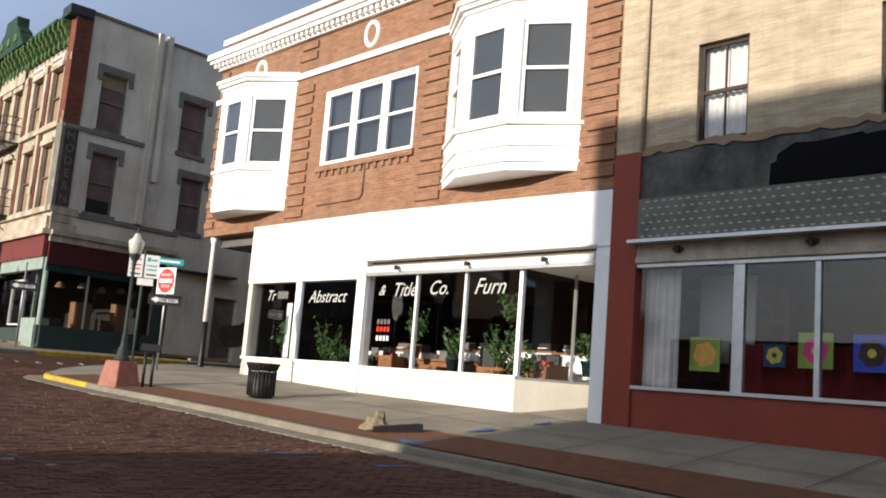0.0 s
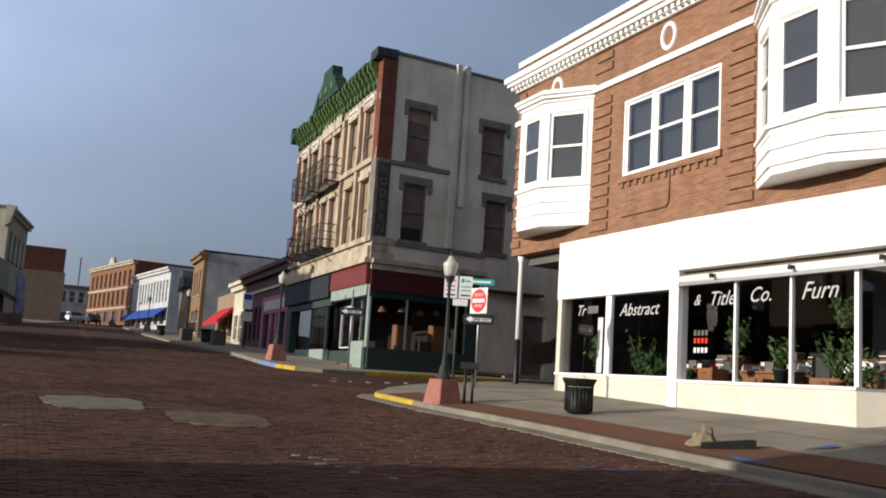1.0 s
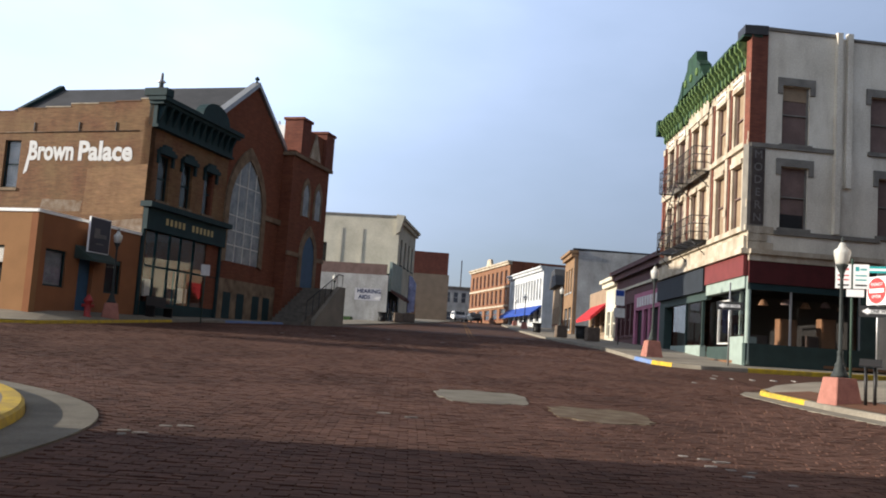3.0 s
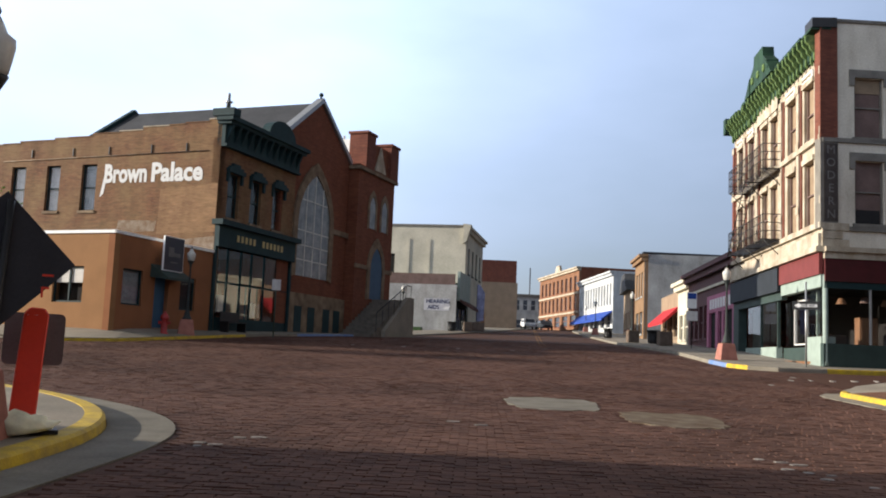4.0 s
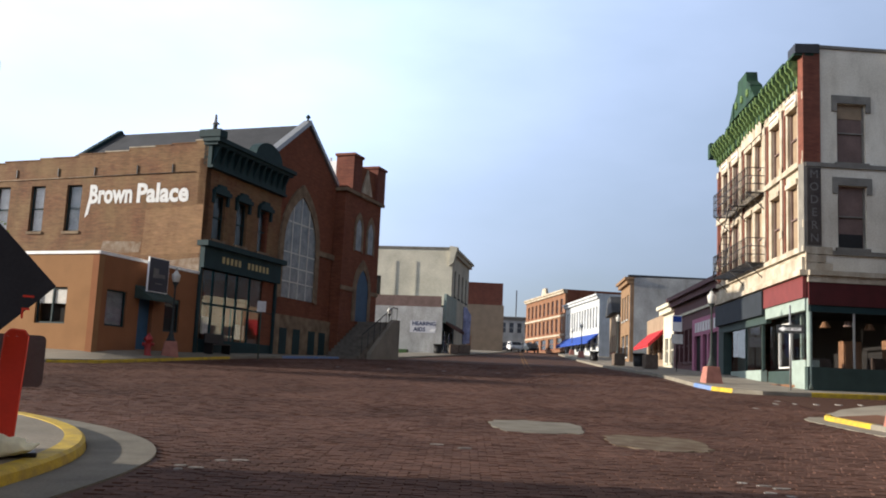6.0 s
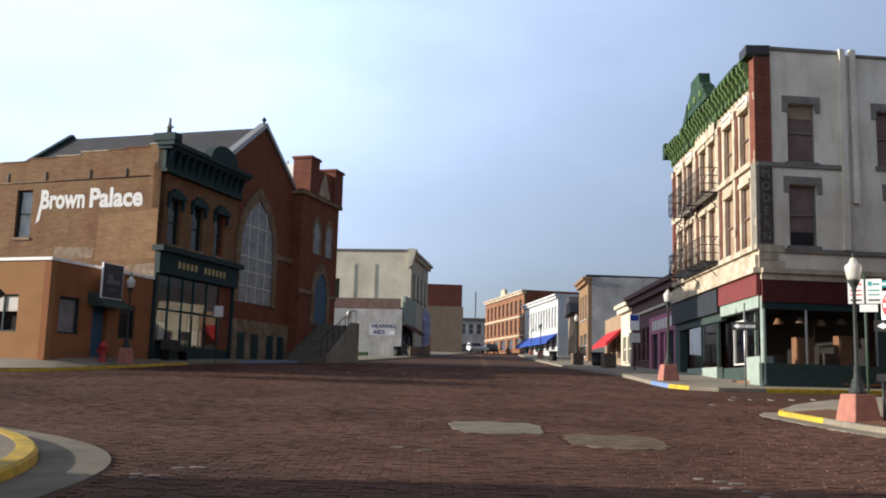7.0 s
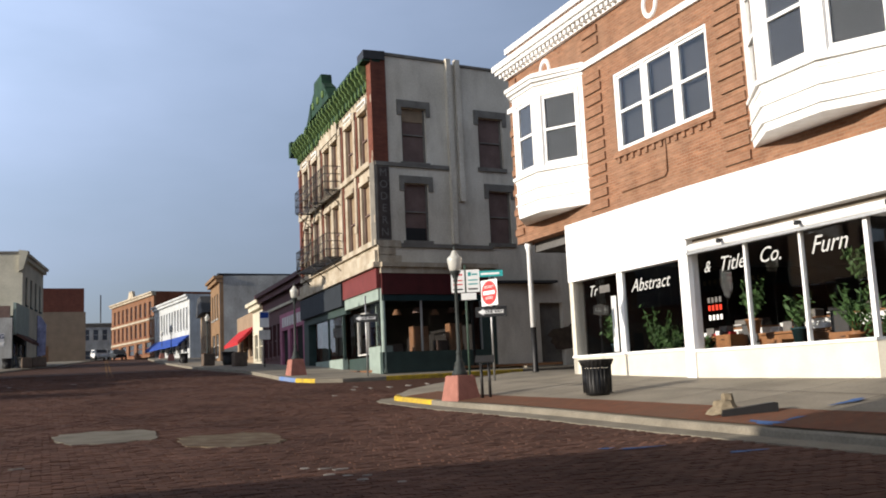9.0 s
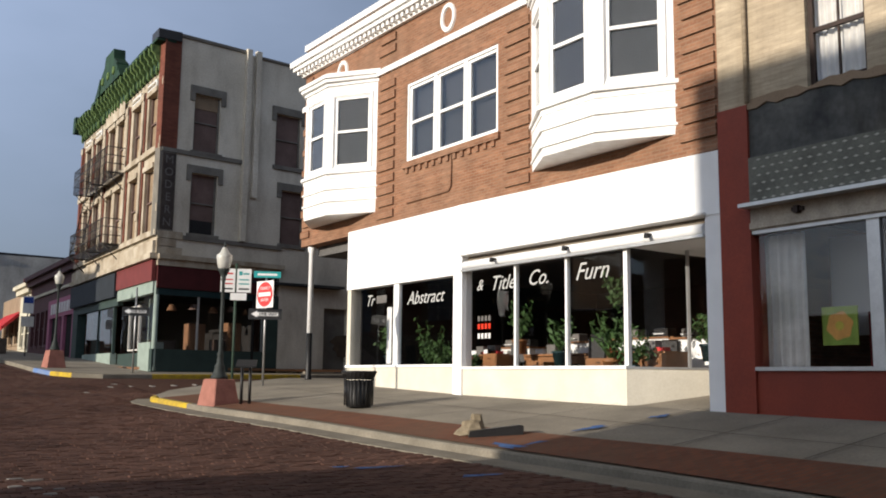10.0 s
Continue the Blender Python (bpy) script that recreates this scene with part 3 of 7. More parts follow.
part("awning_roll", rod(bmesh.new(), (8.5, 0.02, 4.145), (15.46, 0.02, 4.145), 0.1, 12), WHITE, slot, "rolled-up white canvas awning")
part("awning_bar", boxes((8.46, 15.5, -0.11, -0.06, 3.99, 4.04), (8.46, 15.5, -0.06, 0.14, 4.01, 4.025)), ALU, slot, "grey metal front bar of the awning")
part("fascia_lip", boxes((8.42, 15.54, -0.13, -0.06, 4.37, 4.41)), WORN_WHITE, shop)
for u in (9.75, 12.1, 14.3):
    part("floodlight", prism(boxes((u - 0.02, u + 0.02, -0.16, -0.04, 4.15, 4.19)), [(u - 0.05, 4.1), (u + 0.05, 4.1), (u + 0.035, 4.19), (u - 0.035, 4.19)], -0.22, -0.14), IRON, shop, "small dark floodlight")
part("pilaster", boxes((8.12, 8.46, -0.05, 0.25, 1.1, 4.36)), WHITE, shop)
part("pilaster", boxes((15.5, U1, -0.04, 0.4, 0.95, 4.36)), WHITE, shop)
part("bulkhead", boxes((3.0, 8.12, 0.0, 0.22, 1.05, 1.8), (8.46, 13.58, 0.0, 0.22, 1.0, 1.74)), CREAM_WALL, shop, "cream painted bulkhead under the windows")
part("sill", boxes((3.0, 8.12, -0.04, 0.2, 1.8, 1.86), (8.46, 13.6, -0.04, 0.2, 1.74, 1.8)), WHITE, shop)


def pane(u0, u1, z0, z1, d=0.08):
    part("shop_pane", boxes((u0, u1, d, d + 0.008, z0, z1)), GLASS, shop).visible_shadow = False


for u0, u1, zb in ((3.08, 5.37, 1.86), (5.62, 8.12, 1.86), (8.46, 10.26, 1.8), (10.32, 11.88, 1.8), (11.94, 13.5, 1.8)):
    pane(u0, u1, zb, 4.06 if u0 > 8.4 else 3.95)
for u0, u1, m in ((3.0, 3.08, WHITE), (5.37, 5.62, WHITE), (10.26, 10.32, WHITE), (11.88, 11.94, WHITE), (13.5, 13.6, WHITE)):
    part("mullion", boxes((u0, u1, 0.03, 0.12, 1.8, 4.06 if u0 > 8.4 else 3.95)), m, shop)
# recessed entry at the street's low end: slanting window wall and soffit
ent = thing("shop_entry", "recessed shop entry with slanting window wall", "shopfront", place(14.25, 26.5 - 13.6, -90 + 60))
part("bulkhead", boxes((0, 3.0, 0.02, 0.2, 0.95, 1.74)), CREAM_WALL, ent)
part("shop_pane", boxes((0, 3.0, 0.08, 0.088, 1.78, 4.0)), GLASS, ent).visible_shadow = False
part("mullion", boxes((1.2, 1.25, 0.05, 0.12, 1.74, 4.0)), ALU, ent)
part("sill", boxes((0, 3.0, 0, 0.2, 1.74, 1.78)), ALU, ent)
ramp = part("entry_ramp", prism(bmesh.new(), [(-0.02, 0.9), (-0.02, 1.04), (2.0, 1.37), (2.0, 0.9)], 13.62, 15.5, "x"), CONCRETE, shop, "sloping concrete floor of the shop entry")
part("entry_soffit", boxes((13.6, 15.5, 0.0, 2.4, 4.02, 4.1)), WHITE, shop)
# corner porch
post = bmesh.new()
tube(post, [(0.085, 2.85), (0.08, 5.3), (0.11, 5.34), (0.13, 5.5)], 0.35, 0.2)
pp = part("porch_post", post, WHITE, shop, "slim round porch post, white above black")
part("post_foot", tube(bmesh.new(), [(0.11, 1.4), (0.1, 1.5), (0.088, 1.6), (0.086, 2.85)], 0.35, 0.2), IRON, pp, "black painted lower post")
part("wall", wall(bmesh.new(), 0, 17.6, 1.3, 5.2, 0.2, [(0.8, 3.2, 1.9, 3.9)]), CREAM_WALL, None).matrix_basis = place(14.25, 23.3, 0)
# walls and ceiling coloured dark in place of the room's own shade
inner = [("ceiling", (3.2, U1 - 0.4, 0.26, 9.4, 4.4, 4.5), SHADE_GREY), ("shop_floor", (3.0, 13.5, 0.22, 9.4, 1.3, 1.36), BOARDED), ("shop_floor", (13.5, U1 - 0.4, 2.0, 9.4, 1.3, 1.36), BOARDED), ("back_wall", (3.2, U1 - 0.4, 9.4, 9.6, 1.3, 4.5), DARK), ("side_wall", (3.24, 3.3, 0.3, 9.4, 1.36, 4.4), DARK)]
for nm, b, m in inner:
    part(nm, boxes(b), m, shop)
for o in bpy.data.objects:
    if o.name == "wall.001":
        o.parent = None
        tagged(o, "cream side wall under the corner porch", "wall", kind="structure")

box_ = thing("parcel_box", "small yellow parcel drop box on a bracket", "drop box", shop.matrix_world @ pose(2.75, 0.35, 2.3))
part("case", boxes((-0.14, 0.14, -0.1, 0.12, 0, 0.42)), YELLOW, box_, soft=0.015)
part("label_panel", boxes((-0.1, 0.1, -0.104, -0.1, 0.15, 0.36)), BLACK_BOARD, box_)
part("bracket", rod(bmesh.new(), (0, 0.1, -0.9), (0, 0.1, 0.0), 0.03, 6), IRON, box_)

# ---- red-fronted shop in the shade ----
red = thing("red_shop", "cream brick building with dark red shopfront", "building", place(14.25, 10.67, -90))
W = 12.0
part("wall", wall(bmesh.new(), 0, W, 6.12, 11.4, 0.4, [(1.72, 2.72, 6.16, 8.0), (4.97, 5.97, 6.16, 8.0), (8.7, 9.7, 6.16, 8.0)]), BRICK_CREAM, red)
part("pipe", rod(bmesh.new(), (0.62, -0.06, 6.15), (0.62, -0.06, 11.4), 0.04), BRICK_CREAM, red)
part("coping", boxes((0, W, -0.06, 0.42, 11.4, 11.55)), WORN_WHITE, red)
for a in (1.72, 4.97, 8.7):
    w = sash(red, a, a + 1.0, 6.16, 8.0, 0.1, DARK_WOOD, None, 0.075, label="dark wooden sash window with net curtains")
    part("glazing_bar", boxes((a + 0.485, a + 0.515, 0.11, 0.15, 6.24, 7.92)), DARK_WOOD, w)
    part("net_curtain", sheet(bmesh.new(), [[(a + 0.02 + 0.96 * k / 40, 0.26 + 0.025 * math.sin(k * 1.15), z) for k in range(41)] for z in (6.18, 7.98)]), CURTAIN, w, "pleated pale net curtain")
    # black sheet stands for the unlit room
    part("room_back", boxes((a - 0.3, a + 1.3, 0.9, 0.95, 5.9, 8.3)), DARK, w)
jag = random.Random(5)
edge_top = [(0.6 + 0.19 * k, 6.13 + jag.uniform(0.0, 0.1)) for k in range(60)]
edge_low = [(0.6 + 0.19 * k, 6.1 - jag.uniform(0.0, 0.09)) for k in range(60)]
part("plaster_edge", prism(bmesh.new(), edge_top + edge_low[::-1], -0.035, 0.0), TAN_WALL, red, "ragged edge of broken plaster")
part("pier", boxes((0.0, 0.6, -0.05, 0.4, 0.9, 6.12)), RED_PAINT, red)
# room shade comes from the black wall and ceiling colour
part("back_wall", boxes((0.6, W, 6.0, 6.2, 0.9, 6.1), (W - 0.2, W, 0.4, 6.0, 0.9, 11.4)), DARK, red, "inner wall coloured near black for the unlit room")
part("roof", boxes((0, W, 0.4, 12, 10.8, 11.0)), ROOFING, red)
part("upper_fascia", boxes((0.6, W, 0.0, 0.3, 5.2, 6.1)), BLACK_BOARD, red, "streaked black fascia board")
part("torn_fascia", prism(bmesh.new(), [(3.16, 5.22), (3.18, 5.58), (3.28, 5.62), (3.3, 5.74), (3.6, 5.9), (3.95, 5.87), (4.7, 5.93), (4.75, 5.88), (5.4, 5.93), (W, 6.0), (W, 5.22)], -0.012, -0.002), PITCH, red)
part("tread_band", boxes((0.6, W, -0.05, 0.2, 4.42, 5.2)), TREAD, red, "diamond tread plate sign band")
stud = mesh("stud", prism(bmesh.new(), [(0, -0.02), (0.05, 0), (0, 0.02), (-0.05, 0)], -0.06, -0.048), STUD)
for r in range(6):
    for k in range(44):
        s = new("stud", stud)
        s.parent, s.location = red, (0.72 + k * 0.17 + (0.085 if r % 2 else 0), 0, 4.49 + r * 0.13)
part("awning_box", boxes((0.55, W, -0.3, 0.0, 4.34, 4.4)), ALU, red, "thin metal awning hood")
part("window_lintel", boxes((0.6, W, -0.04, 0.1, 3.98, 4.34)), BEIGE, red, "grimy beige board over the window")
part("lintel_rail", boxes((0.6, W, -0.075, -0.04, 4.0, 4.1)), BEIGE, red)
for u in (1.5, 3.95, 6.4, 8.9):
    part("awning_bracket", boxes((u - 0.1, u + 0.1, -0.1, -0.04, 4.19, 4.25), (u - 0.04, u + 0.04, -0.14, -0.04, 4.15, 4.27)), DARK_WOOD, red, "rusty awning bracket")
part("window_head", boxes((0.6, W, -0.02, 0.1, 3.92, 3.98)), ALU, red)
part("bulkhead", boxes((0.6, W, 0.0, 0.3, 0.9, 1.7)), RED_PAINT, red, "dark red painted bulkhead")
part("window_sill", boxes((0.6, W, -0.05, 0.2, 1.7, 1.76)), ALU, red)
for u0, u1 in ((0.66, 2.56), (2.76, 3.98), (4.06, 6.4), (6.5, 9.0), (9.1, 11.9)):
    part("shop_pane", boxes((u0, u1, 0.06, 0.068, 1.76, 3.92)), GLASS, red).visible_shadow = False
    part("mullion", boxes((u1, u1 + (0.2 if u1 < 3 else 0.09), 0.02, 0.12, 1.76, 3.92)), ALU, red)
part("floor", boxes((0.6, W, 0.3, 6.0, 1.2, 1.3)), BOARDED, red)
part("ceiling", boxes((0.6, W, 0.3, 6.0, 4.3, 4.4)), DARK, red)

# ---- opposite corner building behind the camera, whose shadow falls on the street ----
behind = thing("corner_building", "plain brick corner building", "building", place(-15, 10.4, 0))
part("wall", prism(bmesh.new(), [(0, 0), (0, -62), (-30, -62), (-30, -6)], -3, 14.1, "z"), BRICK_BROWN, behind)
# two unseen blocks added to hold back sky light from the south
south = thing("street_end_building", "plain unseen block added across the low end of the street", "building", place(0, -52, 0))
part("wall", boxes((-14, 30, -15, 0, -4, 11)), BRICK_BROWN, south)
row = thing("shop_row", "plain unseen block added down the street", "building", place(14.25, -1.4, 0))
part("wall", boxes((0, 14, -50, 0, -3, 10.5)), BRICK_BROWN, row)
# unseen block added to darken reflections in the red shop's panes
west = thing("west_street_building", "plain unseen block added far down the side street", "building", place(-80, 18, 0))
part("wall", boxes((0, 32, 0, 32, -4, 7.5)), BRICK_BROWN, west)


def lettering(parent, text, size, m, material, deep=0.012, name="lettering", label="", shear=0.0, align="CENTER", bold=0.0):
    """Raised letters in the built-in font, as a mesh."""
    cu = bpy.data.curves.new(name, "FONT")
    cu.body, cu.size, cu.extrude, cu.shear, cu.offset, cu.align_x, cu.align_y, cu.resolution_u = text, size, deep, shear, bold, align, "CENTER", 3
    tmp = bpy.data.objects.new(name, cu)
    scene.collection.objects.link(tmp)
    me = bpy.data.meshes.new_from_object(tmp.evaluated_get(bpy.context.evaluated_depsgraph_get()))
    bpy.data.objects.remove(tmp)
    me.materials.clear()
    me.materials.append(material)
    ob = new(name, me)
    ob.parent, ob.matrix_basis = parent, m
    return tagged(ob, label)


def upright(u, d, z, stretch=(1, 1)):
    """Letters on a wall's face."""
    return pose(u, d, z, 90, 0, 0) @ Matrix.Diagonal((stretch[0], stretch[1], 1, 1))


LIMEWASH = surf("rubbed_limewash", (0.27, 0.22, 0.17), 0.95, 0.5, 3, 18, 0.3, dirt=(0.16, 0.1, 0.06))
GOLD = surf("gold_leaf", (0.42, 0.32, 0.12), 0.5, 0.2, 4, 40, 0.0)
LETTER_WHITE = surf("white_sign_paint", (0.624, 0.616, 0.592), 0.7, 0.1, 4, 40, 0.0)
LETTER_GREY = surf("worn_grey_paint", (0.17, 0.16, 0.15), 0.8, 0.3, 4, 40, 0.0)
WOOD = surf("brown_wood", (0.20, 0.10, 0.05), 0.6, 0.3, 3, 30, 0.1)
WARM_WOOD = surf("orange_oak", (0.25, 0.11, 0.04), 0.55, 0.3, 3, 30, 0.1)
NAVY = surf("dark_slate_paint", (0.022, 0.027, 0.033), 0.7, 0.3, 2, 30, 0.05)
LEAF = surf("green_leaf", (0.05, 0.10, 0.03), 0.6, 0.3, 6, 40, 0.0)
BLUE_DOOR = surf("blue_door_paint", (0.035, 0.09, 0.16), 0.6, 0.2, 3, 30, 0.05)
FROST = surf("plastic_covered_glass", (0.26, 0.275, 0.27), 0.4, 0.5, 1.8, 12, 0.1, dirt=(0.11, 0.13, 0.15))

# ---- three-storey hotel block ----
hotel = thing("hotel_block", "three-storey stone and stucco corner block with green cornice", "building", place(13.07, 48.89, -92.5))
L = 14.2
wins = [(0.9, 1.9), (3.0, 4.1), (5.55, 6.6), (7.05, 8.15), (9.65, 10.85), (11.95, 13.15)]
holes = [(a, b, z, w) for a, b in wins for z, w in ((6.95, 9.45), (10.25, 12.5))]
front = wall(bmesh.new(), 0, L, 6.0, 13.4, 0.4, holes)
part("wall", front, SANDSTONE, hotel, "pale weathered sandstone front")
part("side_wall", boxes((0, 0.35, 0.4, 24, 1.9, 14.2), (0.35, L - 4, 23.6, 24, 1.7, 14.2)), BRICK_DARK, hotel)
part("roof", boxes((0.35, L - 2.4, 0.4, 23.6, 13.9, 14.1)), ROOFING, hotel)
for k, u in enumerate((0.0, 2.3, 4.75, 8.75, 11.2, 13.7)):
    wide = 0.5 if u > 13 else 0.32
    part("pilaster", boxes((u, u + wide, -0.1, 0, 6.9, 12.85)), BRICK_DARK if k in (0, 5) else SANDSTONE, hotel)
    for e in (u - 0.2, u + wide + 0.02):
        if 0 < e < 13.6:
            part("brick_strip", boxes((e, e + 0.18, -0.05, 0, 6.95, 12.8)), BRICK_DARK, hotel, "red brick strip beside the pilaster")
    for z in (7.6, 10.2, 12.5):
        part("quoin_stone", boxes((u - 0.03, u + wide + 0.03, -0.13, -0.1, z, z + 0.3)), SANDSTONE, hotel)
for z in (6.72, 10.0):
    part("belt_course", boxes((-0.02, L + 0.02, -0.14, 0, z, z + 0.2)), SANDSTONE, hotel)
for a, b in wins:
    for z, w in ((6.95, 9.45), (10.25, 12.5)):
        part("boarded_window", boxes((a, b, 0.2, 0.24, z, w)), BOARDED_TAN if a > 5 else BOARDED, hotel, "boarded-up window opening")
        part("lintel", boxes((a - 0.1, b + 0.1, -0.09, 0.0, w, w + 0.2)), SANDSTONE, hotel)
        part("sill", boxes((a - 0.1, b + 0.1, -0.12, 0.15, z - 0.12, z)), SANDSTONE, hotel)
        if w > 12:
            part("carved_panel", boxes((a - 0.05, b + 0.05, -0.07, 0.0, 12.72, 13.0)), LETTER_WHITE, hotel, "pale carved panel over the window")
            for q in np.arange(a, b - 0.08, 0.17):
                part("dentil", boxes((q, q + 0.09, -0.11, -0.07, 12.78, 12.88)), SANDSTONE, hotel)
        part("window_frame", boxes((a, a + 0.06, 0.12, 0.2, z, w), (b - 0.06, b, 0.12, 0.2, z, w), (a + 0.06, b - 0.06, 0.12, 0.2, (z + w) / 2 - 0.03, (z + w) / 2 + 0.03)), BOARDED, hotel)
hood = [(5.15, 12.72), (8.55, 12.72), (8.55, 13.2), (7.7, 13.5), (6.85, 13.62), (6.0, 13.5), (5.15, 13.2)]
part("arched_hood", prism(bmesh.new(), hood, -0.13, -0.1), SANDSTONE, hotel, "low stone arch over the middle windows")
# green cornice with brackets and centre pediment
part("cornice", boxes((0, L, -0.1, 0.3, 13.25, 14.1)), GREEN_METAL, hotel, "dark green pressed-metal cornice back")
rnd = random.Random(8)
for k in range(12):
    u = -0.1 + k * 1.2
    if k not in (2, 7):
        part("crown_strip", boxes((u, u + 1.17, -0.5 + rnd.uniform(0, 0.16), 0.3, 14.14 + rnd.uniform(-0.02, 0.04), 14.26)), GREEN_METAL, hotel)
part("end_block", boxes((-0.2, 0.3, -0.55, 0.3, 13.6, 14.4)), GREEN_METAL, hotel)
bracket = mesh("bracket", prism(bmesh.new(), [(-0.1, 13.12), (-0.2, 13.2), (-0.2, 13.48), (-0.34, 13.6), (-0.36, 13.75), (-0.5, 13.87), (-0.54, 14.14), (-0.1, 14.14)], 0, 0.13, "x"), BRACKET_GREEN)
for k in range(27):
    q = new("bracket", bracket)
    q.parent, q.location = hotel, (0.25 + k * 0.518, rnd.uniform(-0.03, 0.05), rnd.uniform(-0.05, 0.03))
    tagged(q, "pale green cornice bracket with the sunlit tone in its colour")
# dark green here puts the shade between brackets into the colour
for k in range(26):
    part("frieze_panel", boxes((0.43 + k * 0.518, 0.7 + k * 0.518, -0.15, -0.1, 13.32, 13.7)), GREEN_METAL, hotel)
part("pediment", prism(bmesh.new(), [(5.2, 14.26), (8.3, 14.26), (8.3, 14.98), (7.6, 15.38), (7.5, 15.83), (6.0, 15.83), (5.9, 15.38), (5.2, 14.98)], -0.5, 0.0), GREEN_METAL, hotel, "green metal centre pediment")
for a, b in ((4.4, 5.3), (8.2, 9.1)):
    part("scroll", prism(bmesh.new(), [(a, 14.2), (b, 14.2), (b if a < 6 else a, 15.0), ((a + b) / 2, 14.55)], -0.55, 0.0), GREEN_METAL, hotel, "green metal scroll beside the pediment")
for u in (5.5, 6.5, 7.5):
    part("rosette", tube(bmesh.new(), [(0.2, 0.0), (0.16, 0.06), (0.05, 0.08)], 0, 0, 10), BRACKET_GREEN, hotel).matrix_basis = pose(u + 0.25, -0.5, 14.75, 90, 0, 0)
part("cornice_block", boxes((L - 0.8, L + 0.12, -0.4, 0.5, 14.26, 14.62)), IRON, hotel)
# ground floor front
part("trim", boxes((0, L + 0.1, -0.28, 0.0, 5.82, 6.02), (0, L, -0.18, 0.0, 6.02, 6.5)), SANDSTONE, hotel)
part("sign_board", boxes((8.9, L - 0.05, -0.14, 0.0, 5.0, 5.78)), SIGN_RED, hotel, "faded red sign board")
part("sign_board", boxes((0.1, 8.85, -0.2, 0.0, 4.75, 5.75)), NAVY, hotel, "dark slate sign board")
part("lintel", boxes((8.9, L - 0.1, -0.06, 0.2, 4.55, 5.0)), PALE_GREEN, hotel)
part("lintel", boxes((0.1, 8.9, -0.02, 0.2, 4.4, 4.75)), DARK_GREEN, hotel)
part("pier", boxes((0.0, 1.1, 0.0, 0.4, 1.6, 4.4)), DARK_GREEN, hotel)
part("door", boxes((1.1, 2.6, 0.7, 0.78, 1.9, 4.4)), DARK_GREEN, hotel, "dark green recessed street door")
part("bulkhead", boxes((2.6, 8.0, 0.0, 0.25, 1.6, 2.45)), PALE_GREEN, hotel)
part("bulkhead", boxes((8.0, 12.3, 0.3, 0.5, 1.6, 2.4)), DARK_GREEN, hotel)
part("corner_pedestal", boxes((12.3, 13.95, 0.0, 0.5, 1.5, 2.75)), PALE_GREEN, hotel, "pale green panelled corner pedestal")
for u0, u1, d in ((2.7, 5.1, 0.1), (5.2, 7.9, 0.1), (8.0, 12.2, 0.4), (12.4, 13.9, 0.1)):
    part("shop_pane", boxes((u0, u1, d, d + 0.01, 2.45, 4.5)), GLASS, hotel).visible_shadow = False
    part("mullion", boxes((u1, u1 + 0.1, d - 0.04, d + 0.08, 2.4, 4.55)), PALE_GREEN if u1 > 8 else DARK_GREEN, hotel)
part("window_frame", boxes((9.4, 9.46, 0.34, 0.42, 2.5, 4.3), (10.9, 10.96, 0.34, 0.42, 2.5, 4.3), (9.46, 10.9, 0.34, 0.42, 2.5, 2.56), (9.46, 10.9, 0.34, 0.42, 4.24, 4.3)), CURTAIN, hotel)
part("corner_column", tube(bmesh.new(), [(0.12, 1.7), (0.1, 1.9), (0.09, 5.0)], L - 0.1, 0.1), PALE_GREEN, hotel)
part("shop_floor", boxes((0.4, L - 0.4, 0.5, 8, 1.75, 1.85)), WOOD, hotel)
# black wall and dim ceiling colour stand for shade in the shop
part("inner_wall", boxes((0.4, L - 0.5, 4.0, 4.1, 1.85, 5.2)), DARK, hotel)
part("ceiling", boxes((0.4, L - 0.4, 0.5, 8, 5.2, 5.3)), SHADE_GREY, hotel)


def fire_escape(z, u0, u1):
    """An iron balcony with rails and braces."""
    fe = thing("fire_escape", "rusty black iron fire escape balcony on the stone front", "fire escape", hotel.matrix_world @ pose(0, 0, z), group="fire escapes")
    for k in range(9):
        deck = bmesh.new()
        rod(deck, (u0, -0.1 - k * 0.09, 0), (u1, -0.1 - k * 0.09, 0), 0.022, 5)
        part("deck_bar", deck, IRON, fe)
    for h in (0.35, 0.7, 1.05):
        bm = bmesh.new()
        for p, q in (((u0, -0.85, h), (u1, -0.85, h)), ((u0, -0.02, h), (u0, -0.85, h)), ((u1, -0.02, h), (u1, -0.85, h))):
            rod(bm, p, q, 0.02, 5)
        part("rail", bm, IRON, fe)
    for u in np.linspace(u0, u1, 26):
        part("baluster", rod(bmesh.new(), (u, -0.85, 0), (u, -0.85, 1.05), 0.016, 4), IRON, fe)
    for u in (u0 + 0.1, (u0 + u1) / 2, u1 - 0.1):
        part("brace", rod(rod(bmesh.new(), (u, -0.02, -0.8), (u, -0.8, -0.02), 0.022, 5), (u, 0, -0.03), (u, -0.85, -0.03), 0.03, 5), IRON, fe)
    return fe


fire_escape(10.0, 2.6, 9.0)
fire_escape(6.95, 2.6, 9.0)
ladder = thing("iron_ladder", "black iron escape ladder between balconies", "ladder", hotel.matrix_world)
for d in (-0.35, -0.75):
    part("rail", rod(bmesh.new(), (2.0, d, 7.0), (5.4, d, 10.0), 0.025, 5), IRON, ladder)
for k in range(11):
    t = (k + 0.5) / 11
    part("rung", rod(bmesh.new(), (2 + 3.4 * t, -0.35, 7 + 3 * t), (2 + 3.4 * t, -0.75, 7 + 3 * t), 0.018, 5), IRON, ladder)

flank = thing("hotel_flank", "grey stucco side wall of the hotel block with boarded windows", "building", place(12.45, 34.7, 5))
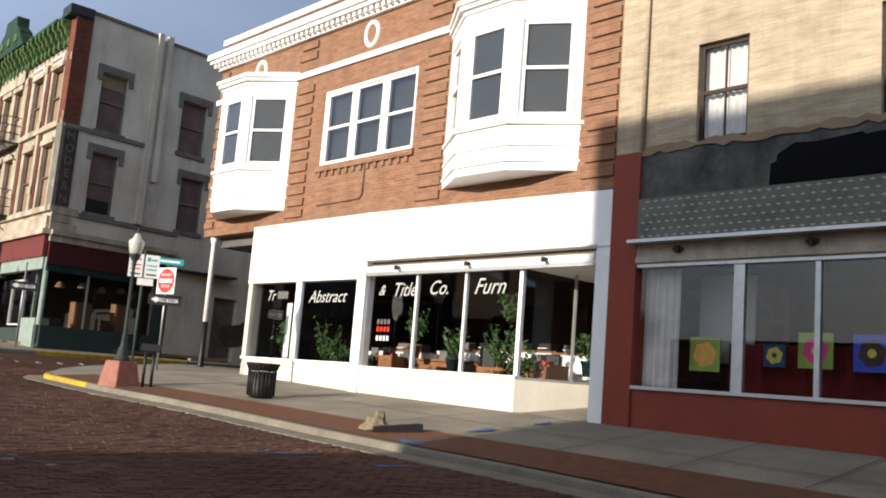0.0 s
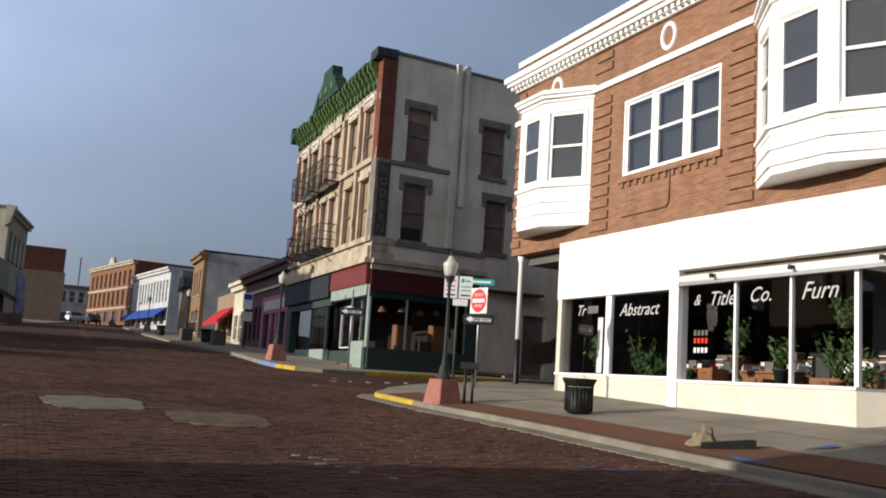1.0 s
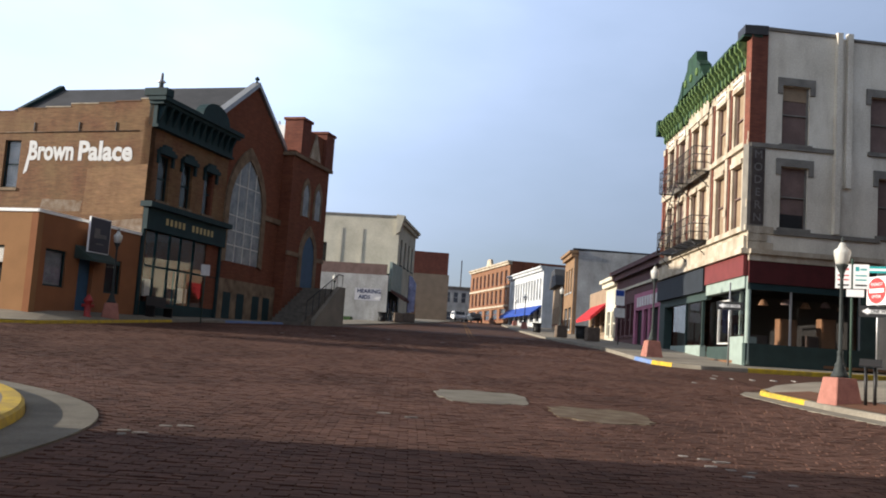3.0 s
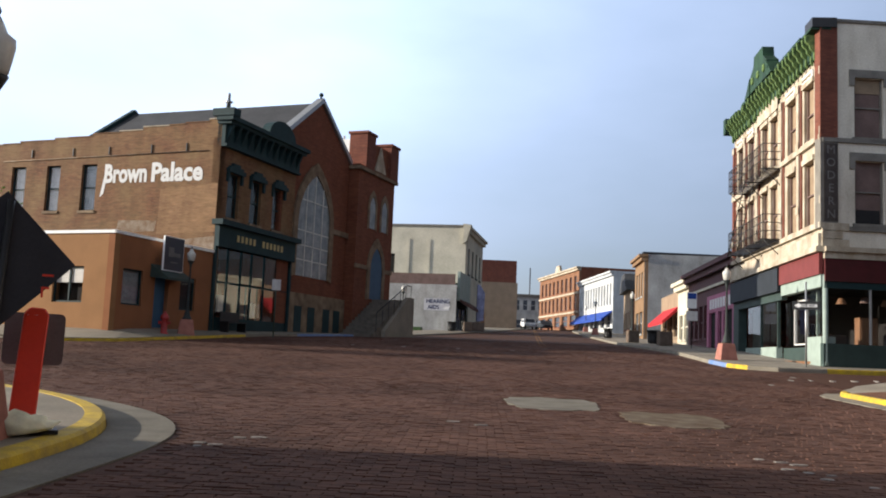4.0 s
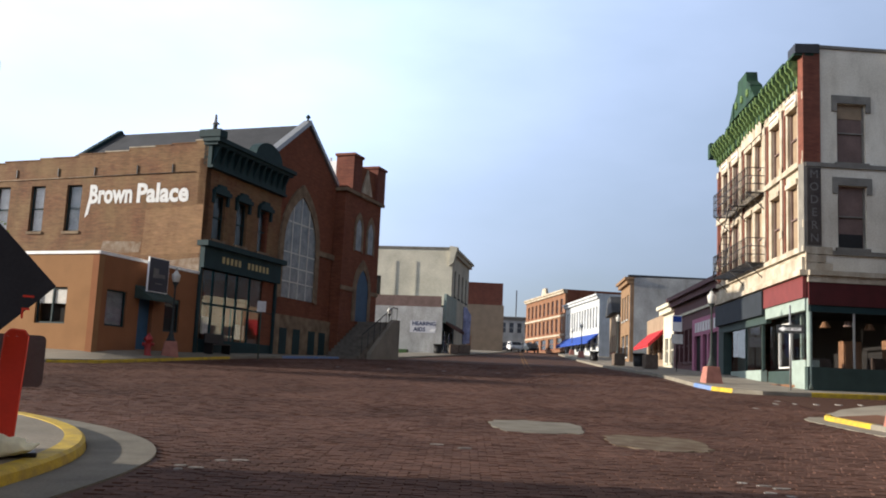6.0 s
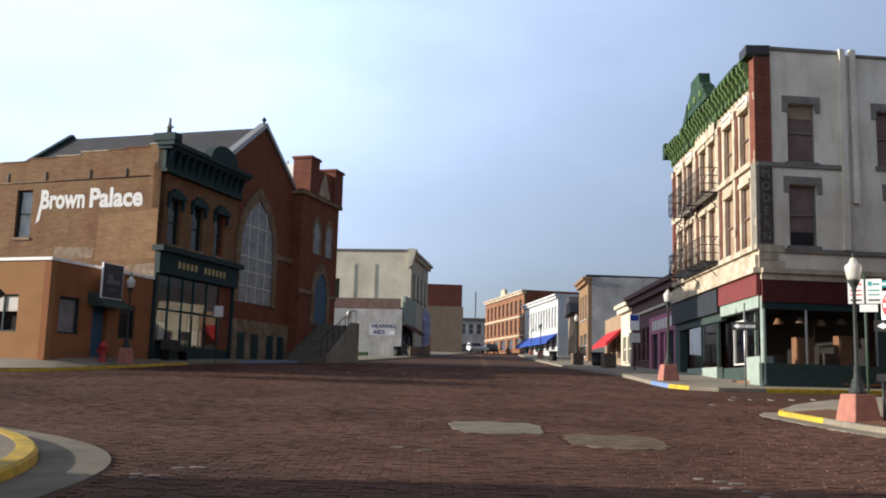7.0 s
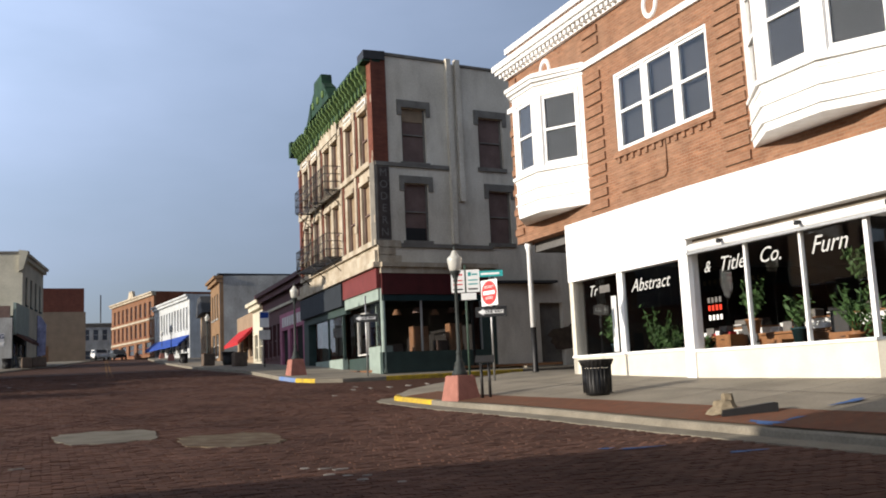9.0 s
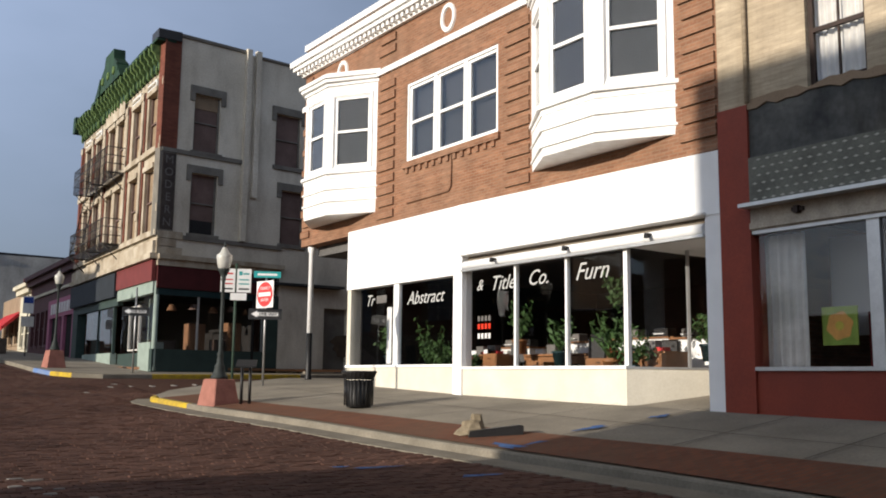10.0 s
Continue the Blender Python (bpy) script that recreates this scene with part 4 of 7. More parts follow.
fh = [(1.2, 2.3, 6.9, 9.25), (1.2, 2.3, 10.12, 12.4), (5.15, 6.25, 6.9, 9.12), (4.8, 6.0, 10.12, 12.3)]
fh += [(a, a + 1.1, z, w) for a in (9.0, 13.2) for z, w in ((6.9, 9.25), (10.12, 12.4))]
part("wall", wall(bmesh.new(), 0.54, 16, 6.0, 14.5, 0.4, fh), STUCCO, flank)
part("wall", wall(bmesh.new(), 5.2, 28, 1.4, 6.0, 0.4, [(7.4, 8.6, 1.4, 4.4)]), STUCCO, flank)
part("rear_wall", wall(bmesh.new(), 16, 28, 6.0, 9.0, 0.4), STUCCO, flank)
part("brick_corner", boxes((-0.12, 0.54, -0.06, 0.4, 10.05, 14.5)), BRICK_DARK, flank)
part("brick_corner", boxes((-0.12, 0.54, -0.06, 0.4, 6.7, 10.05)), STUCCO_DARK, flank)
part("sign_panel", boxes((0.0, 0.53, -0.08, -0.06, 6.95, 9.85)), surf("faded_black_sign_paint", (0.075, 0.062, 0.055), 0.9, 0.4, 3, 25, 0.15, dirt=(0.05, 0.04, 0.036)), flank, "painted black vertical hotel sign")
for k, c in enumerate("MODERN"):
    lettering(flank, c, 0.44, upright(0.27, -0.083, 9.6 - k * 0.48), LETTER_GREY, 0.003, "letter")
for z in (6.02, 6.32, 6.62):
    part("corner_stone", boxes((-0.06, 0.95 if z != 6.32 else 0.7, -0.07, 0.0, z, z + 0.27)), SANDSTONE, flank, "whitewashed corner stone")
for a, b, z, w in fh:
    part("boarded_window", boxes((a, b, 0.18, 0.22, z, w)), BOARDED, flank, "brown boarded-up window")
    part("window_frame", boxes((a, a + 0.06, 0.1, 0.18, z, w), (b - 0.06, b, 0.1, 0.18, z, w), (a + 0.06, b - 0.06, 0.1, 0.18, (z + w) / 2, (z + w) / 2 + 0.05)), STUCCO_DARK, flank)
    bm = boxes((a - 0.2, b + 0.2, -0.07, 0.0, w, w + 0.3), (a - 0.2, a - 0.01, -0.07, 0.0, w - 0.32, w), (b + 0.01, b + 0.2, -0.07, 0.0, w - 0.32, w))
    part("window_hood", bm, STUCCO_DARK, flank, "dark stone window hood")
    part("window_sill", boxes((a - 0.1, b + 0.1, -0.1, 0.1, z - 0.16, z)), STUCCO_DARK, flank)
part("tan_panel", boxes((1.26, 2.24, 0.15, 0.178, 11.85, 12.38)), BOARDED_TAN, flank)
part("black_opening", boxes((1.3, 2.2, 0.15, 0.178, 6.95, 7.45)), IRON, flank)
part("belt_course", boxes((-0.05, 3.28, -0.1, 0.0, 9.9, 10.06)), STUCCO_DARK, flank)
part("belt_course", boxes((0.95, 5.2, -0.1, 0.0, 6.62, 6.78)), STUCCO_DARK, flank)
for u in (3.29, 3.72):
    part("flue", boxes((u, u + 0.22, -0.2, 0.0, 6.8 if u < 3.5 else 8.6, 14.66)), STUCCO, flank, "stuccoed square flue")
part("coping", boxes((-0.1, 3.28, -0.08, 0.45, 14.5, 14.62), (3.95, 16, -0.08, 0.45, 14.42, 14.52)), STUCCO_DARK, flank)
part("trim", boxes((0.0, 5.3, -0.25, 0.0, 5.82, 6.0), (0.0, 5.25, -0.12, 0.0, 5.58, 5.82)), SANDSTONE, flank)
part("sign_board", boxes((0.05, 4.9, -0.06, 0.1, 4.75, 5.58)), MAROON, flank, "dark maroon sign board")
part("window_head", boxes((0.05, 4.9, 0.0, 0.2, 4.5, 4.75)), TEAL, flank)
part("bulkhead", boxes((0.0, 5.2, 0.0, 0.25, 1.45, 2.5)), DARK_GREEN, flank, "dark green bulkhead")
part("pier", boxes((4.55, 5.2, -0.02, 0.3, 2.5, 4.75)), DARK_GREEN, flank)
for u0, u1 in ((0.15, 1.75), (1.82, 4.5)):
    part("shop_pane", boxes((u0, u1, 0.08, 0.09, 2.5, 4.5)), GLASS, flank).visible_shadow = False
    part("mullion", boxes((u1, u1 + 0.06, 0.04, 0.12, 2.5, 4.5)), ALU, flank)
part("arch_infill", boxes((7.4, 8.6, 0.25, 0.3, 1.4, 4.4)), STUCCO_DARK, flank, "blocked doorway")
rnd = random.Random(12)
patch = []
for k in range(30):
    a = 2 * math.pi * k / 30
    r = 1 + 0.22 * math.sin(2 * a + 0.6) + 0.12 * math.sin(5 * a) + rnd.uniform(-0.08, 0.08)
    patch.append((9.3 + 1.35 * r * math.cos(a), 3.0 + 0.62 * r * math.sin(a)))
part("fallen_render", prism(bmesh.new(), patch, -0.006, 0.0), surf("bare_wall_under_render", (0.10, 0.075, 0.055), 0.95, 0.4, 3, 25, 0.4), flank, "dark patch of fallen render")
part("step", boxes((6.2, 7.6, -0.6, 0.0, 1.3, 1.75)), CONCRETE, flank)

# ---- church, photo shop and corner store ----
FX, FY, FT = -12.3, 42.75, 72
photo = thing("photo_shop", "two-storey brown brick shop with dark teal cornice", "building", place(FX, FY, FT))
W = 7.15
pw = [(0.78, 1.78), (2.8, 3.8), (4.92, 5.92)]
part("wall", wall(bmesh.new(), 0, W, 7.1, 11.2, 0.4, [(a, b, 7.5, 9.65) for a, b in pw]), BRICK_BROWN, photo)
part("roof", boxes((0.4, W, 0.4, 24, 10.6, 10.8)), ROOFING, photo)
for a, b in pw:
    sash(photo, a, b, 7.5, 9.65, 0.15, TEAL, SHADE_GREY, 0.07, deep=0.12)
    part("window_hood", boxes((a - 0.2, b + 0.2, -0.22, 0.0, 9.65, 9.85), (a - 0.05, b + 0.05, -0.18, 0.0, 9.85, 9.97), (a + 0.2, b - 0.2, -0.16, 0.0, 9.97, 10.12), (a - 0.18, a - 0.02, -0.12, 0.0, 9.2, 9.65), (b + 0.02, b + 0.18, -0.12, 0.0, 9.2, 9.65)), TEAL, photo, "dark teal window hood")
    part("window_sill", boxes((a - 0.08, b + 0.08, -0.1, 0.1, 7.36, 7.5)), CHURCH_STONE, photo)
part("cornice", boxes((-0.2, W + 0.2, -0.7, 0.2, 11.95, 12.15), (-0.1, W + 0.1, -0.55, 0.2, 11.8, 11.95), (0, W, -0.2, 0.2, 10.85, 11.8), (0, W, -0.3, 0.1, 10.75, 10.87)), TEAL, photo, "dark teal bracketed metal cornice")
for k in range(12):
    part("bracket", prism(bmesh.new(), [(-0.2, 11.0), (-0.3, 11.2), (-0.55, 11.8), (-0.2, 11.8)], 0.15 + k * 0.6, 0.3 + k * 0.6, "x"), TEAL, photo)
arc = [(4.75 + 1.35 * math.cos(a), 12.15 + 0.9 * math.sin(a)) for a in np.linspace(0, math.pi, 13)]
part("arched_pediment", prism(bmesh.new(), arc, -0.5, 0.0), TEAL, photo, "arched teal pediment")
part("end_block", boxes((-0.25, 0.35, -0.75, 0.4, 12.15, 12.5)), TEAL, photo)
part("finial", tube(bmesh.new(), [(0.12, 12.5), (0.1, 12.8), (0.22, 12.85), (0.08, 12.95), (0.07, 13.25), (0.03, 13.3)], 0.1, -0.2, 8), STEEL, photo)
part("sign_band", boxes((0.0, W, -0.25, 0.1, 6.05, 7.1), (-0.15, W + 0.15, -0.5, 0.1, 7.05, 7.3)), TEAL, photo, "dark teal sign band")
for k in range(11):
    u = 1.5 + k * 0.36 + (0.5 if k > 4 else 0)
    part("letter_bar", boxes((u, u + 0.2, -0.27, -0.25, 6.42, 6.73)), GOLD, photo, "gold sign lettering")
for u in (0.0, W - 0.2):
    part("pier", boxes((u, u + 0.2, -0.1, 0.3, 2.0, 6.05)), TEAL, photo)
part("bulkhead", boxes((0.2, W - 0.2, 0.0, 0.2, 2.0, 2.8)), TEAL, photo)
for k, (u0, u1) in enumerate(((0.25, 1.3), (1.36, 2.45), (2.5, 3.4), (3.45, 4.6), (4.66, 5.75), (5.8, 6.9))):
    for z0, z1 in ((2.8, 4.4), (4.48, 6.0)):
        part("shop_pane", boxes((u0, u1, 0.06, 0.07, z0, z1)), GLASS, photo).visible_shadow = False
    part("mullion", boxes((u1, u1 + 0.05, 0.02, 0.14, 2.8, 6.05)), TEAL, photo)
part("transom_bar", boxes((0.2, W - 0.2, 0.02, 0.14, 4.4, 4.48)), TEAL, photo)
part("door", boxes((3.45, 3.55, 0.3, 0.36, 2.1, 4.4), (4.5, 4.6, 0.3, 0.36, 2.1, 4.4), (3.55, 4.5, 0.3, 0.36, 2.1, 2.4)), TEAL, photo)
# black colour stands for the shade inside
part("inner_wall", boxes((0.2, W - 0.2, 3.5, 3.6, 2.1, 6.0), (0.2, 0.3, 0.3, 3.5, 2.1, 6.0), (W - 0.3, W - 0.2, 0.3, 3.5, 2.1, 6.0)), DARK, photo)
part("shop_floor", boxes((0.2, W - 0.2, 0.3, 3.5, 2.0, 2.1)), WOOD, photo)
for u, z, w, h in ((0.8, 3.0, 0.8, 0.6), (2.0, 3.1, 0.5, 0.8), (5.0, 3.0, 1.0, 0.7)):
    part("display", boxes((u, u + w, 0.9, 1.0, z, z + h)), CURTAIN, photo)

pal = thing("side_wall", "weathered brown brick side wall with painted white lettering", "wall", place(FX, FY, -18))
ragged = random.Random(17)
steps, u = [], -25.0
while u < 0:
    steps.append((u, 10.75 + 1.35 * ((u + 25) / 25) ** 1.25 + ragged.uniform(-0.04, 0.05)))
    u += ragged.uniform(0.5, 1.6)
steps.append((0.0, 12.1))
sw = [(-7.95, -7.05), (-10.15, -9.3), (-12.4, -11.5), (-17.5, -16.6)]
part("brickwork", wall(bmesh.new(), -25, 0, 2.0, 10.75, 0.4, [(a, b, 7.8, 10.1) for a, b in sw]), BRICK_BROWN, pal)
for (a, h), (b, _) in zip(steps, steps[1:]):
    part("parapet", boxes((a, b, 0, 0.4, 10.75, h)), BRICK_BROWN, pal)
    part("coping", boxes((a, b, -0.03, 0.43, h, h + 0.05)), SANDSTONE if ragged.random() < 0.4 else BRICK_BROWN, pal)
for a, b in sw:
    sash(pal, a, b, 7.8, 10.1, 0.15, TEAL, CURTAIN if b < -8 else FROST, 0.06, deep=0.15)
    part("window_sill", boxes((a - 0.06, b + 0.06, -0.06, 0.1, 7.66, 7.8)), CHURCH_STONE, pal)
for word, u, wide in (("Brown", -5.3, 2.5), ("Palace", -2.35, 2.9)):
    w = lettering(pal, word, 1.25, upright(u, -0.012, 9.55), LETTER_WHITE, 0.004, "painted_word", "old white painted wall lettering", bold=0.045)
    w.matrix_basis = upright(u, -0.012, 9.55, (wide / w.dimensions.x, 1))
part("painted_shadow", prism(bmesh.new(), [(-6.75, 8.45), (-6.55, 8.6), (-6.3, 10.0), (-6.45, 10.05)], -0.01, -0.001), LETTER_WHITE, pal)
part("limewash", prism(bmesh.new(), [(-3.6, 5.95), (-2.4, 6.25), (-1.2, 6.4), (0, 6.5), (0, 5.7), (-3.4, 5.75)], -0.008, 0.0), LIMEWASH, pal, "rubbed off limewash patch")
part("repair", prism(bmesh.new(), [(-5.6, 6.7), (-3.4, 6.75), (-3.3, 7.25), (-5.5, 7.3)], -0.005, 0.0), LIMEWASH, pal)
part("conduit", rod(bmesh.new(), (-13, -0.04, 10.4), (-0.6, -0.04, 10.55), 0.02, 6), LIMEWASH, pal)
for u in (-11.2, -8.6, -6.4, -3.9, -1.9):
    part("wall_anchor", boxes((u, u + 0.05, -0.05, 0, 10.55, 10.95)), IRON, pal, "iron wall anchor")
part("clean_brick", prism(bmesh.new(), [(-3.25, 6.6), (-0.02, 6.7), (-0.02, 9.0), (-3.2, 8.75)], -0.004, 0.0), PALE_BRICK, pal, "paler patch of brick wall")

store = thing("corner_store", "low ochre stucco corner store, its shaded front coloured browner", "building", place(-14.37, 36.38, FT))
W = 6.75
part("wall", wall(bmesh.new(), 0, W, 1.7, 5.72, 0.3, [(0.62, 1.85, 2.95, 4.4), (2.65, 3.6, 2.1, 4.25), (4.4, 5.5, 2.95, 4.4)]), SHADED_OCHRE, store, "stucco front wall coloured browner for its shade")
part("coping", boxes((-0.05, W, -0.06, 0.4, 5.72, 5.84)), WORN_WHITE, store)
for a, b in ((0.62, 1.85), (4.4, 5.5)):
    sash(store, a, b, 2.95, 4.4, 0.08, TEAL, FROST if a < 2 else DARK, 0.07, rail=False, deep=0.12)
part("door", boxes((2.65, 3.6, 0.2, 0.26, 2.0, 4.25)), BLUE_DOOR, store, "blue painted store door")
part("awning", prism(bmesh.new(), [(0.0, 4.75), (-0.9, 4.2), (-0.9, 4.1), (0.0, 4.2)], 2.3, 4.1, "x"), DARK_GREEN, store, "dark green door awning")
bs = part("hanging_sign", boxes((2.45, 3.8, -0.5, -0.42, 4.5, 5.95)), WHITE, store, "black hanging sign with pale script")
part("sign_face", boxes((2.48, 3.77, -0.508, -0.5, 4.53, 5.92)), surf("black_sign_face", (0.02, 0.018, 0.03), 0.5, 0.2, 4, 30, 0), bs)
part("sign_writing", boxes((2.75, 3.1, -0.516, -0.508, 5.1, 5.5), (3.1, 3.55, -0.516, -0.508, 5.12, 5.28), (2.9, 3.4, -0.516, -0.508, 4.85, 4.9)), LETTER_GREY, bs)
part("roof", boxes((0.3, W, 0.3, 18, 5.3, 5.4)), ROOFING, store)
sf = thing("store_flank", "pale ochre stucco side wall of the corner store", "wall", place(-14.37, 36.38, -20))
part("stucco", wall(bmesh.new(), -22, 0, 1.5, 5.72, 0.3, [(-3.0, -1.45, 2.95, 4.4)]), ORANGE_WALL, sf)
part("coping", boxes((-22, 0.0, -0.06, 0.3, 5.72, 5.84)), WORN_WHITE, sf)
sash(sf, -3.0, -1.45, 2.95, 4.4, 0.08, TEAL, DARK, 0.07, rail=False, mull=(-2.2,), deep=0.3)
part("roller_blind", boxes((-2.93, -1.52, 0.13, 0.16, 3.75, 4.33)), CURTAIN, sf)


def pointed(u0, u1, z0, zs, apex, n=7):
    """Outline of a pointed arch, struck from the opposite springings."""
    w, m = u1 - u0, (u0 + u1) / 2
    right = [(u0 + w * math.cos(a), zs + (apex - zs) * math.sin(a) / math.sin(math.pi / 3)) for a in np.linspace(0, math.pi / 3, n)]
    return [(u0, z0), (u1, z0), *right[:-1], (m, apex), *[(2 * m - x, z) for x, z in right[:-1][::-1]]]


def arch_band(inner, outer, d0, d1):
    """The stone surround between two pointed outlines."""
    bm = bmesh.new()
    a, b = inner[1:] + inner[:1], outer[1:] + outer[:1]
    rows = []
    for (x, z), (p, q) in zip(a, b):
        rows.append([(x, d1, z), (x, d0, z), (p, d0, q), (p, d1, q)])
    return sheet(bm, rows)


church = thing("brick_church", "red brick church with great pointed window and corner tower", "church", place(FX, FY, FT))
gable = [(5.75, 2.0), (13.6, 2.0), (13.6, 12.7), (9.65, 15.35), (5.75, 12.7)]
part("gable_wall", prism(bmesh.new(), gable, 0.02, 0.5), BRICK_RED, church)
rf = bmesh.new()
prism(rf, [(5.5, 12.6), (9.65, 15.45), (13.8, 12.6), (13.8, 12.4), (9.65, 15.2), (5.5, 12.4)], 0.3, 13.0)
part("roof", rf, SLATE, church, "dark slate church roof")
part("gable_wall", prism(bmesh.new(), [(6.2, 12.5), (13.2, 12.5), (9.65, 15.1)], 12.6, 13.0), BRICK_RED, church)
part("gable_coping", prism(bmesh.new(), [(5.4, 12.45), (9.65, 15.45), (13.7, 12.65), (13.7, 12.95), (9.65, 15.72), (5.4, 12.75)], 12.9, 13.2), TEAL, church)
part("gable_coping", prism(bmesh.new(), [(5.4, 12.45), (9.65, 15.45), (13.7, 12.65), (13.7, 12.95), (9.65, 15.72), (5.4, 12.75)], -0.12, 0.35), STEEL, church, "pale metal gable coping")
part("finial", tube(bmesh.new(), [(0.1, 15.65), (0.05, 15.8), (0.13, 15.85), (0.13, 15.95), (0.03, 16.05)], 9.65, 0.1, 8), TEAL, church)
part("nave_wall", boxes((5.75, 6.2, 0.5, 13, 2.0, 12.5), (13.2, 13.6, 0.5, 13, 2.0, 12.5), (6.2, 13.2, 12.6, 13, 2.0, 12.5)), BRICK_RED, church)
gi, go = pointed(7.55, 11.3, 5.45, 8.4, 11.2), pointed(7.1, 11.75, 5.35, 8.4, 11.9)
part("window_arch", arch_band(gi, go, -0.1, 0.02), CHURCH_STONE, church, "sandstone arch round the great window")
gw = part("great_window", prism(bmesh.new(), gi, -0.02, 0.015), FROST, church, "tall pointed window behind clouded sheeting")
tr = [(7.55 + 3.75 * k / 4 - 0.035, 7.55 + 3.75 * k / 4 + 0.035, -0.06, -0.02, 5.45, (8.8, 10.6, 11.1, 10.6, 8.8)[k]) for k in (1, 2, 3)] + [(7.6, 11.25, -0.055, -0.02, z, z + 0.06) for z in (6.3, 7.1, 7.9)] + [(8.0, 10.9, -0.055, -0.02, 9.6, 9.66)]
for q in tr:
    part("glazing_bar", boxes(q), CURTAIN, gw)
part("stone_base", boxes((7.1, 13.6, -0.12, 0.02, 2.0, 4.5)), CHURCH_STONE, church, "rough sandstone base")
part("string_course", boxes((11.75, 13.9, -0.1, 0.02, 8.2, 8.5)), CHURCH_STONE, church)
for u in (7.6, 9.1, 10.9, 12.2):
    part("cellar_window", boxes((u, u + 0.8, -0.14, -0.1, 2.4, 3.8)), TEAL, church)
tower = part("tower", boxes((13.7, 19.1, -0.6, 5.2, 2.0, 12.8)), BRICK_RED, church, "square red brick corner tower")
part("parapet", boxes((14.4, 19.1, -0.55, -0.25, 12.8, 14.45), (14.4, 14.7, -0.25, 5.0, 12.8, 14.45), (18.8, 19.1, -0.25, 5.0, 12.8, 14.45), (14.7, 18.8, 4.7, 5.0, 12.8, 14.45)), BRICK_RED, tower)
for u in (14.3, 18.0):
    for d in (-0.75, 4.2):
        part("turret", boxes((u, u + 1.25, d, d + 1.2, 12.6, 14.8), (u - 0.08, u + 1.33, d - 0.08, d + 1.28, 14.8, 14.95)), BRICK_DARK, tower, "square brick corner turret")
part("string_course", boxes((13.5, 19.3, -0.78, 5.3, 12.45, 12.65)), CHURCH_STONE, tower)
part("stone_gablet", prism(bmesh.new(), [(15.9, 12.8), (17.5, 12.8), (16.7, 14.4)], -0.65, -0.552), SANDSTONE, tower, "pale triangular stone panel")
for u in (15.4, 17.2):
    a, b = pointed(u, u + 0.85, 9.1, 10.4, 11.1, 5), pointed(u - 0.22, u + 1.07, 9.0, 10.4, 11.5, 5)
    part("window_arch", arch_band(a, b, -0.66, -0.6), CHURCH_STONE, tower)
    part("lancet_window", prism(bmesh.new(), a, -0.63, -0.61), FROST, tower)
a, b = pointed(15.8, 17.6, 4.75, 6.6, 8.0, 6), pointed(15.4, 18.0, 4.7, 6.6, 8.6, 6)
part("door_arch", arch_band(a, b, -0.7, -0.6), CHURCH_STONE, tower)
part("door", prism(bmesh.new(), a, -0.65, -0.62), BLUE_DOOR, tower, "blue pointed church door")
for a, b in ((13.65, 15.4), (18.0, 19.15)):
    part("string_course", boxes((a, b, -0.68, -0.6, 6.5, 6.75)), CHURCH_STONE, tower)
part("white_face", boxes((14.36, 14.4, 0.42, 4.9, 12.3, 14.5)), WORN_WHITE, church, "white painted inner face of the tower parapet")
for d in (0.9, 1.4, 1.9):
    part("vent", boxes((14.45, 14.55, d, d + 0.1, 14.45, 14.75)), STEEL, church)
part("vestry_wall", boxes((13.6, 19.4, 5.2, 9, 2.0, 12.2)), CREAM_FAR, church)
# step stone darkened in its colour for the shade on the stair
SHADED_STEP = surf("shaded_stone_step", (0.17, 0.15, 0.125), 0.95, 0.35, 3, 25, 0.3)
stair = thing("church_steps", "concrete steps with sloping side wall and iron rail", "steps", place(FX, FY, FT))
for k in range(12):
    part("step", boxes((12.2 + k * 0.38, 16.9, -2.6, -0.62, 2.35 + k * 0.2, 2.55 + k * 0.2)), SHADED_STEP, stair)
part("side_wall", prism(bmesh.new(), [(13.6, 2.2), (17.9, 2.3), (17.9, 4.95), (17.0, 4.95), (13.6, 2.75)], -2.85, -2.6), CONCRETE, stair, "pale plastered sloping side wall")
part("landing", boxes((16.9, 17.9, -2.6, -0.62, 2.3, 4.75)), CHURCH_STONE, stair)
for u in np.linspace(12.6, 17.7, 7):
    z = 2.75 + min(max((u - 12.4) / 4.6, 0), 1) * 2.05
    part("baluster", rod(bmesh.new(), (u, -2.7, z - 0.2), (u, -2.7, z + 0.9), 0.02, 5), IRON, stair)
part("rail", rod(rod(bmesh.new(), (12.6, -2.7, 3.75), (17.0, -2.7, 5.7), 0.03, 5), (17.0, -2.7, 5.7), (17.8, -2.7, 5.7), 0.03, 5), IRON, stair)

# ---- pavements and kerbs across the streets ----
KL = [(-60, 48, 1.9), (-30, 37.6, 1.58), (-17, 33.4, 1.5), (-14.6, 33.1, 1.5), (-13.2, 34.1, 1.56), (-12.5, 36.2, 1.68), (-11.9, 38.5, 1.8), (-10.6, 43, 2.04), (-9.1, 47.6, 2.24), (-6.4, 56, 2.52), (-4.4, 64, 2.8), (-1.5, 80, 3.48), (0.6, 93, 4.02), (5.5, 128, 5.5), (9.5, 160, 6.7), (14, 200, 7.7)]
